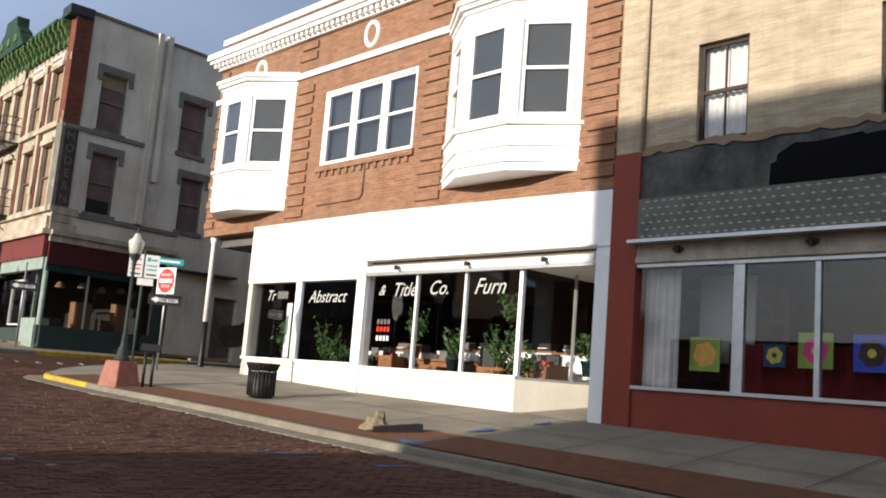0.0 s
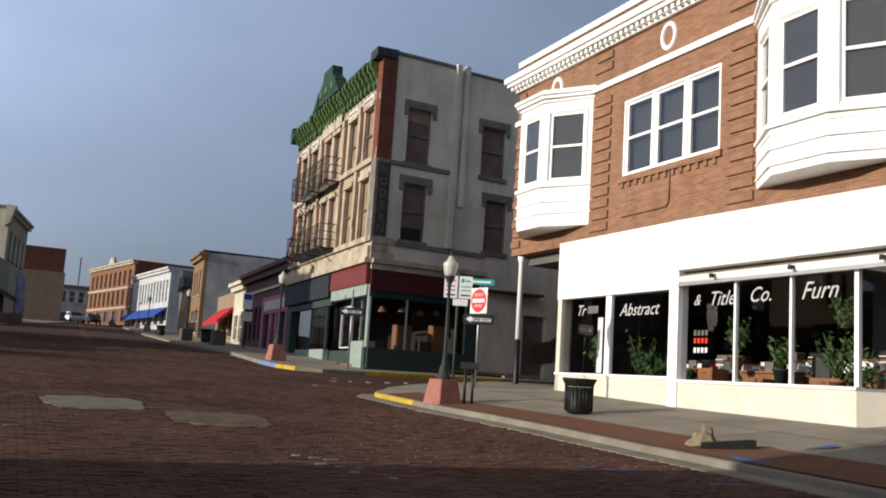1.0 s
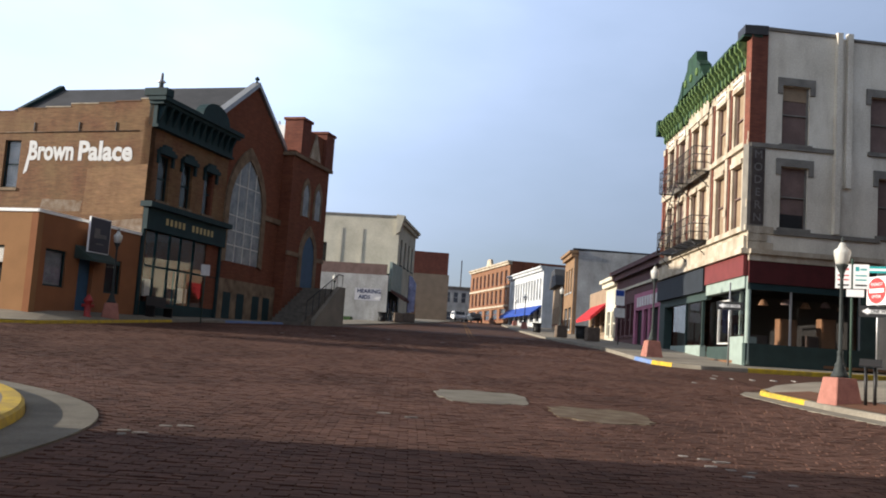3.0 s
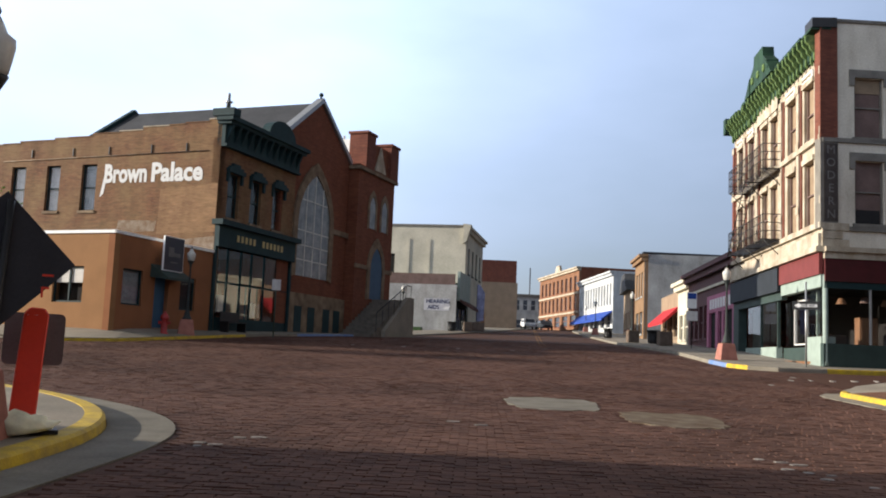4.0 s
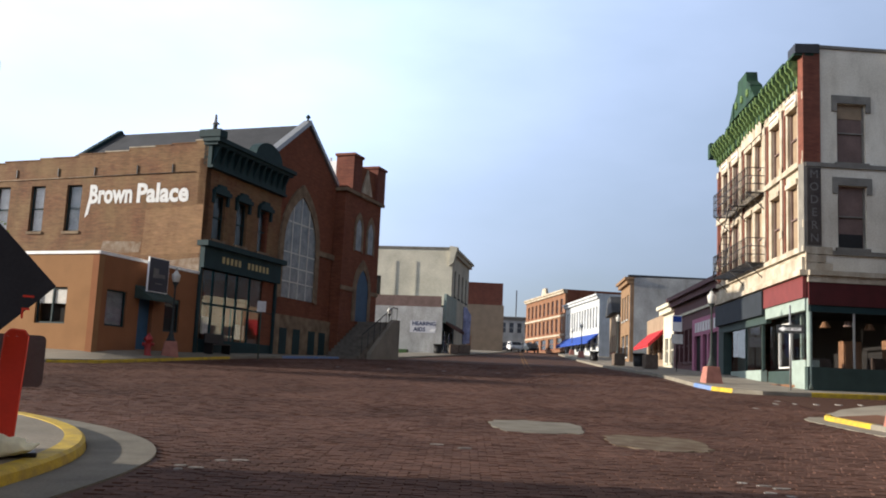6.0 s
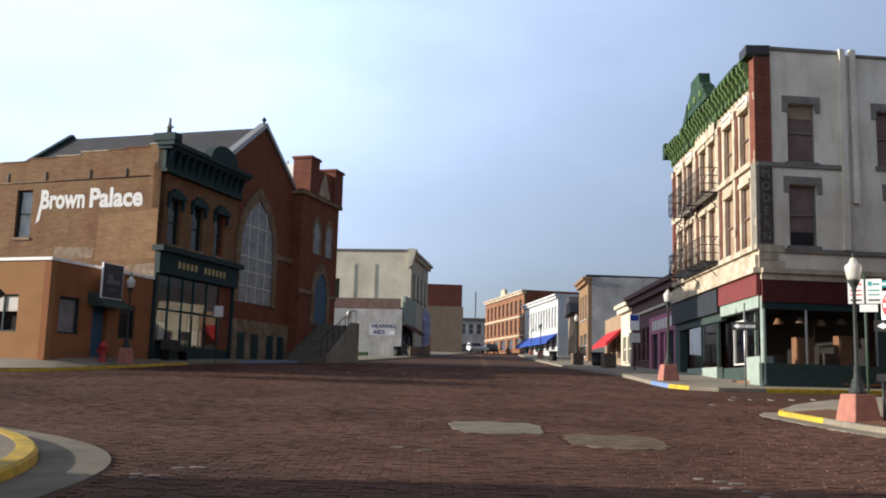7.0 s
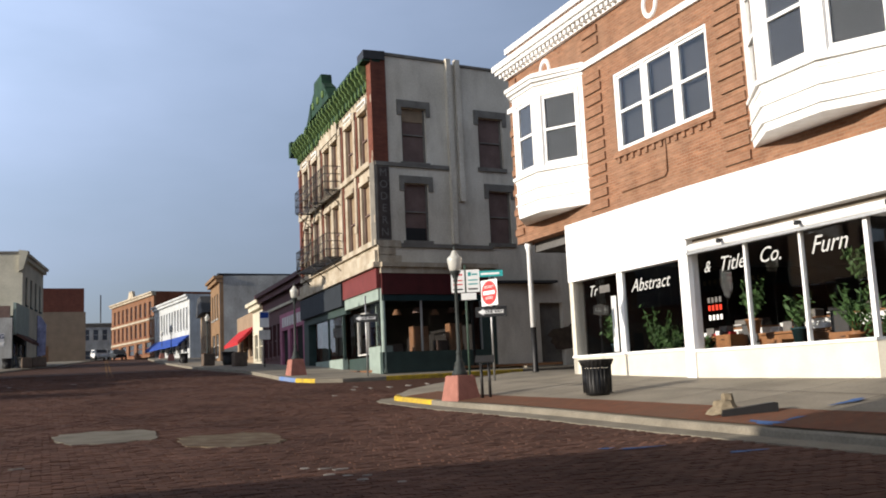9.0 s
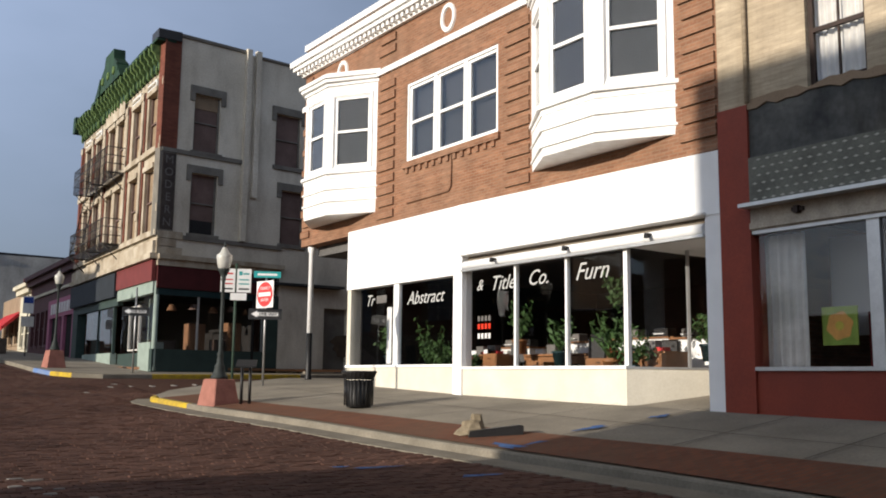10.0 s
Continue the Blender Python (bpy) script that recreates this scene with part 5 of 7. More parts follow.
INL = [(-60, 60, 2.4), (-30, 50, 2.2), (-18, 45, 2.1), (-16, 44, 2.1), (-15.5, 44, 2.15), (-15.2, 44.2, 2.18), (-15, 44.5, 2.2), (-14, 47, 2.25), (-12.5, 52, 2.4), (-10, 60, 2.6), (-8, 66, 2.9), (-5, 82, 3.6), (-3, 95, 4.1), (0, 130, 5.6), (4, 162, 6.8), (8, 202, 7.8)]
pl = part("pavement", sheet(bmesh.new(), [[(k[0] + (i[0] - k[0]) * s, k[1] + (i[1] - k[1]) * s, k[2] + (i[2] - k[2]) * min(1, s * 2.2)) for s in (0.03, 0.12, 0.25, 0.45, 0.7, 1)] for k, i in zip(KL, INL)]), CONCRETE)
tagged(pl, "grey concrete pavement before the church block", "pavement", kind="structure")


def edge(pts, a, b, material, label):
    kerb([(x, y, z) for x, y, z in pts[a:b]][::-1], material, label)


edge(KL, 0, 4, KERB, "concrete kerb by the corner store")
edge(KL, 3, 8, YELLOW, "yellow painted kerb by the corner store")
edge(KL, 7, 9, KERB, "concrete kerb before the church")
edge(KL, 8, 11, BLUE, "blue painted kerb before the church steps")
edge(KL, 10, 16, KERB, "concrete kerb along the far pavement")
KH = [(60, 37.8, 2.0), (18, 33.7, 1.62), (12.0, 33.1, 1.57), (10.3, 33.0, 1.55), (9.4, 33.5, 1.58), (8.95, 34.6, 1.63), (8.9, 37, 1.75), (9.0, 39.5, 1.88), (9.1, 45, 2.18), (9.5, 66, 2.92), (10.4, 90, 3.94), (13, 130, 5.6), (16, 160, 6.8), (21, 205, 7.8)]
INH = [(60, 42, 2.1), (20, 38, 1.74), (18, 37.6, 1.74), (17, 37.6, 1.74), (16, 37.8, 1.75), (15.6, 38, 1.76), (15.4, 39, 1.84), (15.4, 41, 1.95), (15.5, 46, 2.24), (16.2, 67, 3.0), (18, 91, 4.0), (21, 131, 5.7), (24, 161, 6.9), (29, 206, 7.9)]
ph = part("pavement", sheet(bmesh.new(), [[(k[0] + (i[0] - k[0]) * s, k[1] + (i[1] - k[1]) * s, k[2] + (i[2] - k[2]) * min(1, s * 1.5)) for s in (0.025, 0.12, 0.3, 0.6, 1)] for k, i in zip(KH, INH)]), CONCRETE)
tagged(ph, "grey concrete pavement before the hotel block", "pavement", kind="structure")
kerb(KH[1:3], YELLOW, "yellow painted kerb beside the hotel block")
kerb(KH[:2], KERB, "concrete kerb of the side street")
kerb(KH[2:5], KERB, "concrete kerb at the hotel corner")
kerb(KH[4:6], YELLOW, "yellow painted kerb at the hotel corner")
kerb(KH[5:7], BLUE, "blue painted kerb before the hotel block")
kerb(KH[6:8], KERB, "concrete kerb before the hotel block")
kerb(KH[7:], KERB, "concrete kerb along the far shops")

# ---- street-corner island with its concrete apron ----
ISL = [(-5.2, -20), (-4.6, -6), (-4.25, 2), (-4.05, 7), (-4.0, 8.5), (-4.0, 9.6), (-4.08, 10.5), (-4.3, 11.5), (-4.75, 12.6), (-5.4, 13.6), (-6.3, 14.6), (-7.6, 15.6), (-9.5, 16.6), (-14, 18.6), (-30, 25), (-60, 37)]
for _ in range(2):
    ISL = [ISL[0], *[q for (a, b), (c, d) in zip(ISL, ISL[1:]) for q in ((0.75 * a + 0.25 * c, 0.75 * b + 0.25 * d), (0.25 * a + 0.75 * c, 0.25 * b + 0.75 * d))], ISL[-1]]
ISL = [(x, y, level(y) + 0.13) for x, y in ISL]
isl = part("pavement", sheet(bmesh.new(), [[(x + (-34 - x) * s, y + (2 - y) * s, z + (level(2) + 0.3 - z) * s) for s in (0.007, 0.05, 0.15, 0.4, 1)] for x, y, z in ISL]), CONCRETE)
tagged(isl, "grey concrete street-corner pavement", "pavement", kind="structure")
kerb([(x, y, z) for x, y, z in ISL][::-1], YELLOW, "worn yellow painted kerb round the corner", wide=0.27)
rows = []
for k, (x, y, z) in enumerate(ISL):
    a, b = Vector(ISL[max(k - 1, 0)]), Vector(ISL[min(k + 1, len(ISL) - 1)])
    n = Vector((b.y - a.y, a.x - b.x, 0)).normalized() * (0.55 + 0.25 * math.exp(-((y - 12) / 2.5) ** 2))
    rows.append([(x, y, level(y) + 0.014), (x + n.x, y + n.y, level(y + n.y) + 0.008), (x + n.x, y + n.y, level(y + n.y) - 0.05)])
ap = part("gutter", sheet(bmesh.new(), rows), PATCH)
tagged(ap, "pale concrete gutter apron round the corner", "gutter", kind="structure")
gr = part("gutter", sheet(bmesh.new(), [[(kerb_right(y)[0] + 0.02, y, level(min(y, 26)) + 0.02), (kerb_right(y)[0] - 0.5, y, level(min(y, 26)) + 0.008), (kerb_right(y)[0] - 0.5, y, level(min(y, 26)) - 0.04)] for y in np.arange(-20, 26.1, 0.8)]), KERB)
tagged(gr, "worn concrete gutter beside the kerb", "gutter", kind="structure")


def blot(name, cx, cy, rx, ry, seed, material, label, lift=0.006):
    """An uneven flat patch let into the street."""
    rnd = random.Random(seed)
    pts = []
    for k in range(26):
        a = 2 * math.pi * k / 26
        r = 1 + rnd.uniform(-0.12, 0.1)
        q = abs(math.cos(a)) ** 0.7 * math.copysign(1, math.cos(a)), abs(math.sin(a)) ** 0.7 * math.copysign(1, math.sin(a))
        pts.append((cx + rx * r * q[0], cy + ry * r * q[1]))
    bm = bmesh.new()
    top = [bm.verts.new((x, y, level(y) + lift)) for x, y in pts]
    low = [bm.verts.new((x, y, level(y) - 0.05)) for x, y in pts]
    bm.faces.new(top)
    for k in range(26):
        bm.faces.new((top[k], low[k], low[(k + 1) % 26], top[(k + 1) % 26]))
    return tagged(part(name, bm, material), label, "patch", kind="structure"), (cx, cy, rx, ry)


PATCH_DARK = surf("crumbled_concrete", (0.156, 0.127, 0.0902), 0.95, 0.5, 3.0, 40, 0.5, dirt=(0.082, 0.0533, 0.0344))
_, P1 = blot("concrete_patch", 1.46, 18.2, 0.88, 1.4, 3, PATCH, "pale concrete patch in the brick street")
_, P2 = blot("concrete_patch", 3.2, 15.95, 0.82, 1.15, 5, PATCH_DARK, "grey concrete patch in the brick street")
DUSTWHITE = surf("worn_road_paint", (0.294, 0.266, 0.238), 0.9, 0.5, 6, 40, 0.1)
rnd = random.Random(8)
for x, y in ((3.3, 11.6), (3.5, 11.45), (3.65, 11.3), (3.4, 10.9), (3.55, 10.7), (3.75, 10.6), (3.6, 10.3), (3.9, 9.9), (-2.95, 10.6), (-2.8, 10.75), (-3.0, 10.85), (-2.7, 11.4), (-2.5, 11.5), (-0.3, 14.2), (0.1, 13.9), (-3.1, 40), (-5.2, 39.5), (-0.8, 40.2), (1.5, 40.5), (9.6, 29.6), (10.3, 29.9), (11.0, 30.0), (11.8, 30.3), (10.0, 30.6), (12.6, 30.6), (8.4, 27.6)):
    blot("paint_mark", x, y, rnd.uniform(0.04, 0.1), rnd.uniform(0.03, 0.06) if y < 20 else 0.16, rnd.random(), DUSTWHITE, "worn white paint mark on the street", 0.008)
OCHRE = surf("worn_yellow_line", (0.2, 0.10, 0.035), 0.9, 0.3, 2, 30, 0.1)
for o in (-0.12, 0.12):
    ln = part("road_line", sheet(bmesh.new(), [[(3.2 + (y - 46) * 0.055 + o - 0.06, y, level(y) + 0.0), (3.2 + (y - 46) * 0.055 + o + 0.06, y, level(y) + 0.0)] for y in np.arange(46, 150, 6.0)]), OCHRE)
    tagged(ln, "worn yellow centre line on the brick street", "road line", kind="structure")
BLUESPRAY = surf("blue_spray_paint", (0.07, 0.14, 0.32), 0.8, 0.5, 8, 60, 0.05)
SPRAYS = ((9.95, 11.15, 0.12, 0.3), (10.35, 11.0, 0.2, 0.05), (11.75, 11.3, 0.32, 0.1), (13.2, 11.2, 0.22, 0.1), (8.4, 9.8, 0.3, 0.07), (7.6, 10.9, 0.35, 0.06), (7.2, 11.1, 0.12, 0.05))


def spray_mark(x, y, rx, ry):
    """A ragged blot of paint that follows the ground."""
    high = (lambda a, b: walk_right(a, b) + 0.009 if a < kerb_right(b)[0] + 1.7 else walk_right(a, b) + 0.004) if x > kerb_right(y)[0] else (lambda a, b: level(b) + 0.009)
    bm = bmesh.new()
    mid = bm.verts.new((x, y, high(x, y)))
    ring = []
    for a in np.linspace(0, 2 * math.pi, 17)[:-1]:
        r = 1 + 0.3 * math.sin(3 * a + x) + 0.2 * math.sin(7 * a)
        p = x + rx * r * math.cos(a), y + ry * r * math.sin(a)
        ring.append(bm.verts.new((*p, high(*p))))
    for k in range(16):
        bm.faces.new((mid, ring[k], ring[(k + 1) % 16]))
    return tagged(part("spray_mark", bm, BLUESPRAY), "faint blue utility spray mark", "paint mark", kind="structure")


for q in SPRAYS:
    spray_mark(*q)

# ---- buildings along the far street ----
WINDOW_DARK = surf("dark_far_window", (0.05, 0.055, 0.065), 0.25, 0.3, 2, 20, 0.0)


TAN_FRONT = surf("tan_brick_front", (0.24, 0.15, 0.085), 0.9, 0.25, 1, 20, 0.2)


# white dimmed and cooled in its colour for the building's shade
WHITE_FAR = surf("shaded_white_paint", (0.493, 0.51, 0.51), 0.8, 0.2, 0.8, 20, 0.1, streak=0.4)


def block(name, label, x, y, turn, wide, deep, z0, z1, front, side, rows=(), awning=None, cap=None, cat="building", frame_mat=None):
    """A far building: walls, roof, cornice and its windows; rows of (u0, u1, n, width, z0, z1)."""
    b = thing(name, label, cat, place(x, y, turn))
    hs = []
    for u0, u1, n, w, a, c in rows:
        for k in range(n):
            m = u0 + (u1 - u0) * (k + 0.5) / n
            hs.append((m - w / 2, m + w / 2, a, c))
    part("front_wall", wall(bmesh.new(), 0, wide, z0, z1, 0.35, hs), front, b)
    part("rear_wall", boxes((0, 0.35, 0.35, deep, z0, z1), (wide - 0.35, wide, 0.35, deep, z0, z1), (0.35, wide - 0.35, deep - 0.35, deep, z0, z1)), side, b)
    part("roof", boxes((0.35, wide - 0.35, 0.35, deep - 0.35, z1 - 0.5, z1 - 0.35)), ROOFING, b)
    for u0, u1, a, c in hs:
        w = part("window", boxes((u0, u0 + 0.08, 0.1, 0.2, a, c), (u1 - 0.08, u1, 0.1, 0.2, a, c), (u0 + 0.08, u1 - 0.08, 0.1, 0.2, (a + c) / 2 - 0.04, (a + c) / 2 + 0.04), (u0 - 0.1, u1 + 0.1, -0.08, 0.1, a - 0.15, a)), frame_mat or side, b)
        part("pane", boxes((u0, u1, 0.2, 0.23, a, c)), WINDOW_DARK, w)
    if cap:
        part("cornice", boxes((-0.2, wide + 0.2, -0.5, 0.3, z1 - 0.25, z1), (-0.1, wide + 0.1, -0.3, 0.3, z1 - 0.6, z1 - 0.25)), cap, b)
    return b


def canopy(b, u0, u1, z, out, drop, material, label):
    part("awning", prism(bmesh.new(), [(0, z), (-out, z - drop), (-out, z - drop - 0.25), (0, z - 0.25)], u0, u1, "x"), material, b, label)


hx0 = lambda y: 12.45 + (y - 34.7) * 0.0437 + (y - 49) * 0.022
plum = block("plum_shop", "single-storey plum painted shop with pink front", hx0(63.5), 63.5, -92.5, 14.2, 12, 2.2, 7.5, PURPLE, PURPLE, [(0.6, 6.6, 4, 1.1, 3.2, 5.2)], cap=PURPLE)
part("belt_course", boxes((0, 14.2, -0.12, 0, 6.1, 6.25), (0, 14.2, -0.12, 0, 6.9, 7.0)), CREAM_FAR, plum)
part("pink_front", wall(bmesh.new(), 7.0, 14.1, 1.9, 5.6, 0.15, [(7.6, 9.4, 2.4, 4.6), (10.0, 11.0, 2.1, 4.6), (11.5, 13.6, 2.4, 4.6)], d=-0.16), PINK, plum, "pink painted shopfront")
# black sheet in place of the shade behind the openings
part("dark_inside", boxes((7.2, 13.9, -0.005, 0.0, 2.1, 4.7)), DARK, plum)
for k in range(8):
    part("letter_bar", boxes((8.0 + k * 0.7, 8.4 + k * 0.7, -0.2, -0.16, 4.8, 5.35)), LETTER_WHITE, plum)
cream = block("cream_shop", "narrow cream shop with green shopfront", hx0(68.3), 68.3, -92.5, 4.7, 12, 2.6, 7.3, CREAM_FAR, CREAM_FAR, [(0.4, 4.3, 2, 1.4, 3.3, 5.0)], cap=CREAM_FAR)
tan = block("tan_shop", "low tan shop with red awning", hx0(77.5), 77.5, -92.5, 9.1, 12, 2.9, 6.9, TAN_WALL, TAN_WALL, [(0.5, 8.6, 3, 2.0, 3.6, 5.2)])
canopy(tan, 1.0, 8.6, 5.8, 1.2, 1.1, RED_CLOTH, "bright red canvas awning")
grey = block("grey_building", "grey painted brick building with blank side", 14.95, 90.6, -92.5, 6.5, 24, 3.4, 11.3, TAN_FRONT, GREY_FAR, [(0.6, 6.0, 3, 1.0, 7.6, 9.8), (0.6, 6.0, 2, 2.0, 4.2, 6.2)], cap=TAN_FRONT)
gs = thing("grey_side_wall", "blank grey painted side wall", "wall", place(14.7, 84.4, 3))
part("brickwork", boxes((0, 24, -0.3, 0, 3.2, 11.3)), GREY_FAR, gs)
part("coping", boxes((-0.2, 8, -0.4, 0.1, 11.3, 11.5), (8, 16, -0.4, 0.1, 11.0, 11.2)), IRON, gs)
low = block("dark_roofed_shop", "small brown shop with dark hipped roof", 16.6, 108, -94, 8, 8, 4.3, 9.3, TAN_WALL, BRICK_DARK, [(0.6, 7.4, 3, 1.2, 5.2, 7.0)])
part("hip_roof", prism(bmesh.new(), [(-0.5, 9.3), (8.5, 9.3), (6.0, 11.2), (2.0, 11.2)], -0.5, 8.5), SLATE, low)
bw = block("white_building", "two-storey white painted building with blue awning", 14.8, 138.7, -84, 20, 20, 5.2, 13.1, WHITE_FAR, WHITE_FAR, [(0.6, 19.4, 12, 0.8, 8.9, 11.6), (0.8, 19.2, 6, 2.2, 6.0, 7.6)], cap=WHITE_FAR)
canopy(bw, 0.2, 19.8, 8.1, 1.4, 1.1, BLUE_CLOTH, "long blue canvas awning")
rb = block("brick_hotel", "three-storey orange brick building with pale trim", 11.3, 175, -80, 26, 24, 6.6, 16.6, BRICK_FAR, BRICK_RED, [(0.8, 25.2, 9, 1.3, 13.0, 15.2), (0.8, 25.2, 9, 1.3, 9.9, 12.1), (0.8, 25.2, 5, 3.4, 7.2, 8.9)], cap=SANDSTONE)
part("belt_course", boxes((0, 26, -0.15, 0, 12.3, 12.6), (0, 26, -0.15, 0, 9.2, 9.5)), SANDSTONE, rb)
part("pediment", prism(bmesh.new(), [(11.5, 16.6), (15, 16.6), (14.2, 17.8), (12.3, 17.8)], -0.2, 0.2), SANDSTONE, rb)
end = block("end_building", "grey two-storey building closing the street", 6.5, 190, 0, 9, 14, 7.0, 14.6, GREY_FAR, GREY_FAR, [(0.5, 8.5, 5, 1.0, 11.4, 13.4), (0.5, 8.5, 2, 3.2, 7.6, 9.4)], cap=STUCCO_DARK)
mast = thing("mast", "thin dark mast behind the far roofs", "mast", place(11.0, 205, 0))
part("pole", rod(bmesh.new(), (0, 0, 7.7), (0, 0, 21.5), 0.12, 6), IRON, mast)
fb = block("far_brick_building", "brown brick building with pale rendered lower wall", -1.3, 135, 3, 6.6, 16, 5.4, 15.6, BRICK_DARK, BRICK_DARK)
part("render", boxes((0.0, 6.8, -0.05, 0.0, 5.5, 12.4)), TAN_WALL, fb, "pale rendered wall face")
part("door", boxes((1.2, 2.2, -0.09, -0.05, 5.6, 7.9)), WOOD, fb)
wb = block("cream_building", "two-storey cream stucco building with ornate cornice", -1.45, 93, 82, 12, 26, 3.6, 14.4, CREAM_FAR, CREAM_FAR, [(0.6, 11.4, 4, 1.1, 9.8, 12.4)], cap=CREAM_FAR, frame_mat=TEAL)
ws = thing("cream_side_wall", "blank cream stucco side wall", "wall", place(-1.45, 92.7, -8))
part("stucco", wall(bmesh.new(), -22, 0, 3.6, 14.3, 0.3, [(-8.9, -7.2, 9.0, 11.5)], d=-0.3), CREAM_FAR, ws)
part("black_window", boxes((-8.9, -7.2, -0.1, -0.05, 9.0, 11.5)), DARK, ws)
for u in (-6.0, -3.9):
    part("pilaster", boxes((u, u + 0.3, -0.36, -0.3, 8.0, 13.0)), CREAM_FAR, ws)
part("coping", boxes((-22, 0, -0.4, 0.1, 14.3, 14.5)), STUCCO_DARK, ws)
part("end_bracket", prism(bmesh.new(), [(-0.3, 12.6), (0.1, 12.9), (0.5, 14.5), (-0.3, 14.6)], -0.6, 0.3), CREAM_FAR, ws)
hb = block("hearing_shop", "low grey painted shop with green front sign", -2.05, 86.5, 82, 7, 20, 3.2, 8.2, TEAL, GREY_FAR, [(0.5, 6.5, 2, 2.3, 4.0, 6.0)])
canopy(hb, 0.3, 6.8, 6.9, 1.5, 0.9, surf("brown_canvas", (0.09, 0.05, 0.04), 0.9, 0.2), "brown canvas awning")
part("sign_board", boxes((0.0, 6.5, -0.25, 0, 6.6, 9.3)), PALE_GREEN, hb, "pale green sign board over the shopfront")
hs = thing("hearing_side_wall", "grey painted side wall with lettering", "wall", place(-2.05, 86.3, -8))
part("brickwork", boxes((-12, 0, -0.3, 0, 3.2, 8.0)), GREY_FAR, hs)
part("upper_band", boxes((-12, -0.2, -0.28, 0, 8.0, 9.0)), BOARDED, hs)
part("sign_panel", boxes((-3.0, -0.6, -0.305, -0.3, 5.6, 6.7)), surf("pale_grey_wall_paint", (0.45, 0.45, 0.47), 0.9, 0.2, 2, 20, 0.1), hs)
INK = surf("dark_blue_lettering", (0.03, 0.04, 0.09), 0.7, 0.2, 4, 30, 0)
lettering(hs, "HEARING", 0.52, upright(-1.7, -0.31, 6.42), INK, 0.004, "word", bold=0.012)
lettering(hs, "AIDS", 0.52, upright(-2.1, -0.31, 5.88), INK, 0.004, "word", bold=0.012)
part("ear_mark", prism(bmesh.new(), [(-1.2, 5.75), (-0.75, 5.7), (-0.5, 6.05), (-0.75, 5.95), (-0.95, 6.0)], -0.312, -0.305), LETTER_WHITE, hs, "white ear-shaped mark")
part("hedge_box", boxes((-8.2, -3.0, -1.4, -0.5, 3.3, 4.0)), LEAF, hs, "clipped green hedge at the wall foot")

# ---- street furniture ----
POST_GREY = surf("grey_green_cast_iron", (0.04, 0.047, 0.045), 0.65, 0.3, 8, 40, 0.1, metal=0.2)
FROSTED = surf("frosted_lamp_glass", (0.52, 0.51, 0.46), 0.3, 0.12, 6, 30, 0.0)
SIGN_FACE_RED = surf("red_sign_sheet", (0.55, 0.03, 0.03), 0.5, 0.15, 6, 40, 0)
SIGN_WHITE = surf("white_sign_sheet", (0.75, 0.75, 0.74), 0.5, 0.1, 6, 40, 0)
SIGN_BLACK = surf("black_sign_sheet", (0.015, 0.015, 0.015), 0.5, 0.1, 6, 40, 0)
SIGN_TEAL = surf("teal_sign_sheet", (0.02, 0.30, 0.30), 0.5, 0.1, 6, 40, 0)
SIGN_BACK = surf("dark_sign_back", (0.035, 0.032, 0.035), 0.6, 0.3, 2, 30, 0.05)
ORANGE = surf("red_orange_plastic", (0.78, 0.04, 0.012), 0.45, 0.15, 3, 30, 0.05)
BAG = surf("pale_sandbag_cloth", (0.82, 0.78, 0.56), 0.95, 0.25, 6, 60, 0.3)
HYDRANT = surf("red_hydrant_paint", (0.33, 0.02, 0.02), 0.45, 0.25, 8, 40, 0.05)
POSTGREEN = surf("green_sign_post", (0.04, 0.07, 0.05), 0.6, 0.3, 8, 40, 0.05)


def street_lamp(m, post_mat=POST_GREY):
    """A cast-iron lamp with an acorn globe on a stone block."""
    lamp = thing("street_lamp", "cast-iron street lamp with acorn globe on a pink stone block", "street lamp", m, group="street lamps")
    bm = bmesh.new()
    lo, hi = [(-0.36, -0.36), (0.36, -0.36), (0.36, 0.36), (-0.36, 0.36)], [(-0.25, -0.25), (0.25, -0.25), (0.25, 0.25), (-0.25, 0.25)]
    a, b = [bm.verts.new((x, y, -0.12)) for x, y in lo], [bm.verts.new((x, y, 0.6)) for x, y in hi]
    bm.faces.new(a[::-1])
    bm.faces.new(b)
    for k in range(4):
        bm.faces.new((a[k], a[(k + 1) % 4], b[(k + 1) % 4], b[k]))
    part("stone_block", bm, PINK_STONE, lamp, "tapered pink sandstone block", soft=0.02)
    prof = [(0.19, 0.6), (0.19, 0.66), (0.15, 0.7), (0.11, 0.85), (0.12, 0.88), (0.075, 0.94), (0.062, 1.12), (0.075, 1.16), (0.046, 1.2), (0.036, 2.8), (0.058, 2.84), (0.045, 2.88), (0.09, 2.98), (0.12, 3.04), (0.14, 3.08)]
    part("post", tube(bmesh.new(), prof, seg=12), post_mat, lamp)
    part("globe", tube(bmesh.new(), [(0.11, 3.08), (0.14, 3.12), (0.18, 3.34), (0.175, 3.4), (0.1, 3.46), (0.06, 3.55), (0.04, 3.58)], seg=10), FROSTED, lamp, "frosted glass acorn globe")
    part("finial", tube(bmesh.new(), [(0.045, 3.58), (0.02, 3.61), (0.035, 3.65), (0.012, 3.7)], seg=8), post_mat, lamp)
    return lamp


lamp = street_lamp(place(9.46, 20.75, 12, 0.86))
for x, y, z, a in ((9.75, 37.6, 1.82, 5), (-12.25, 39.4, 1.92, 20), (11.2, 69, 3.12, 0), (12.4, 100, 4.45, 0), (14.6, 128, 5.6, 0), (-6.0, 74, 3.3, 10), (0.0, 98, 4.3, 10)):
    copy_thing(lamp, place(x, y, a, z))
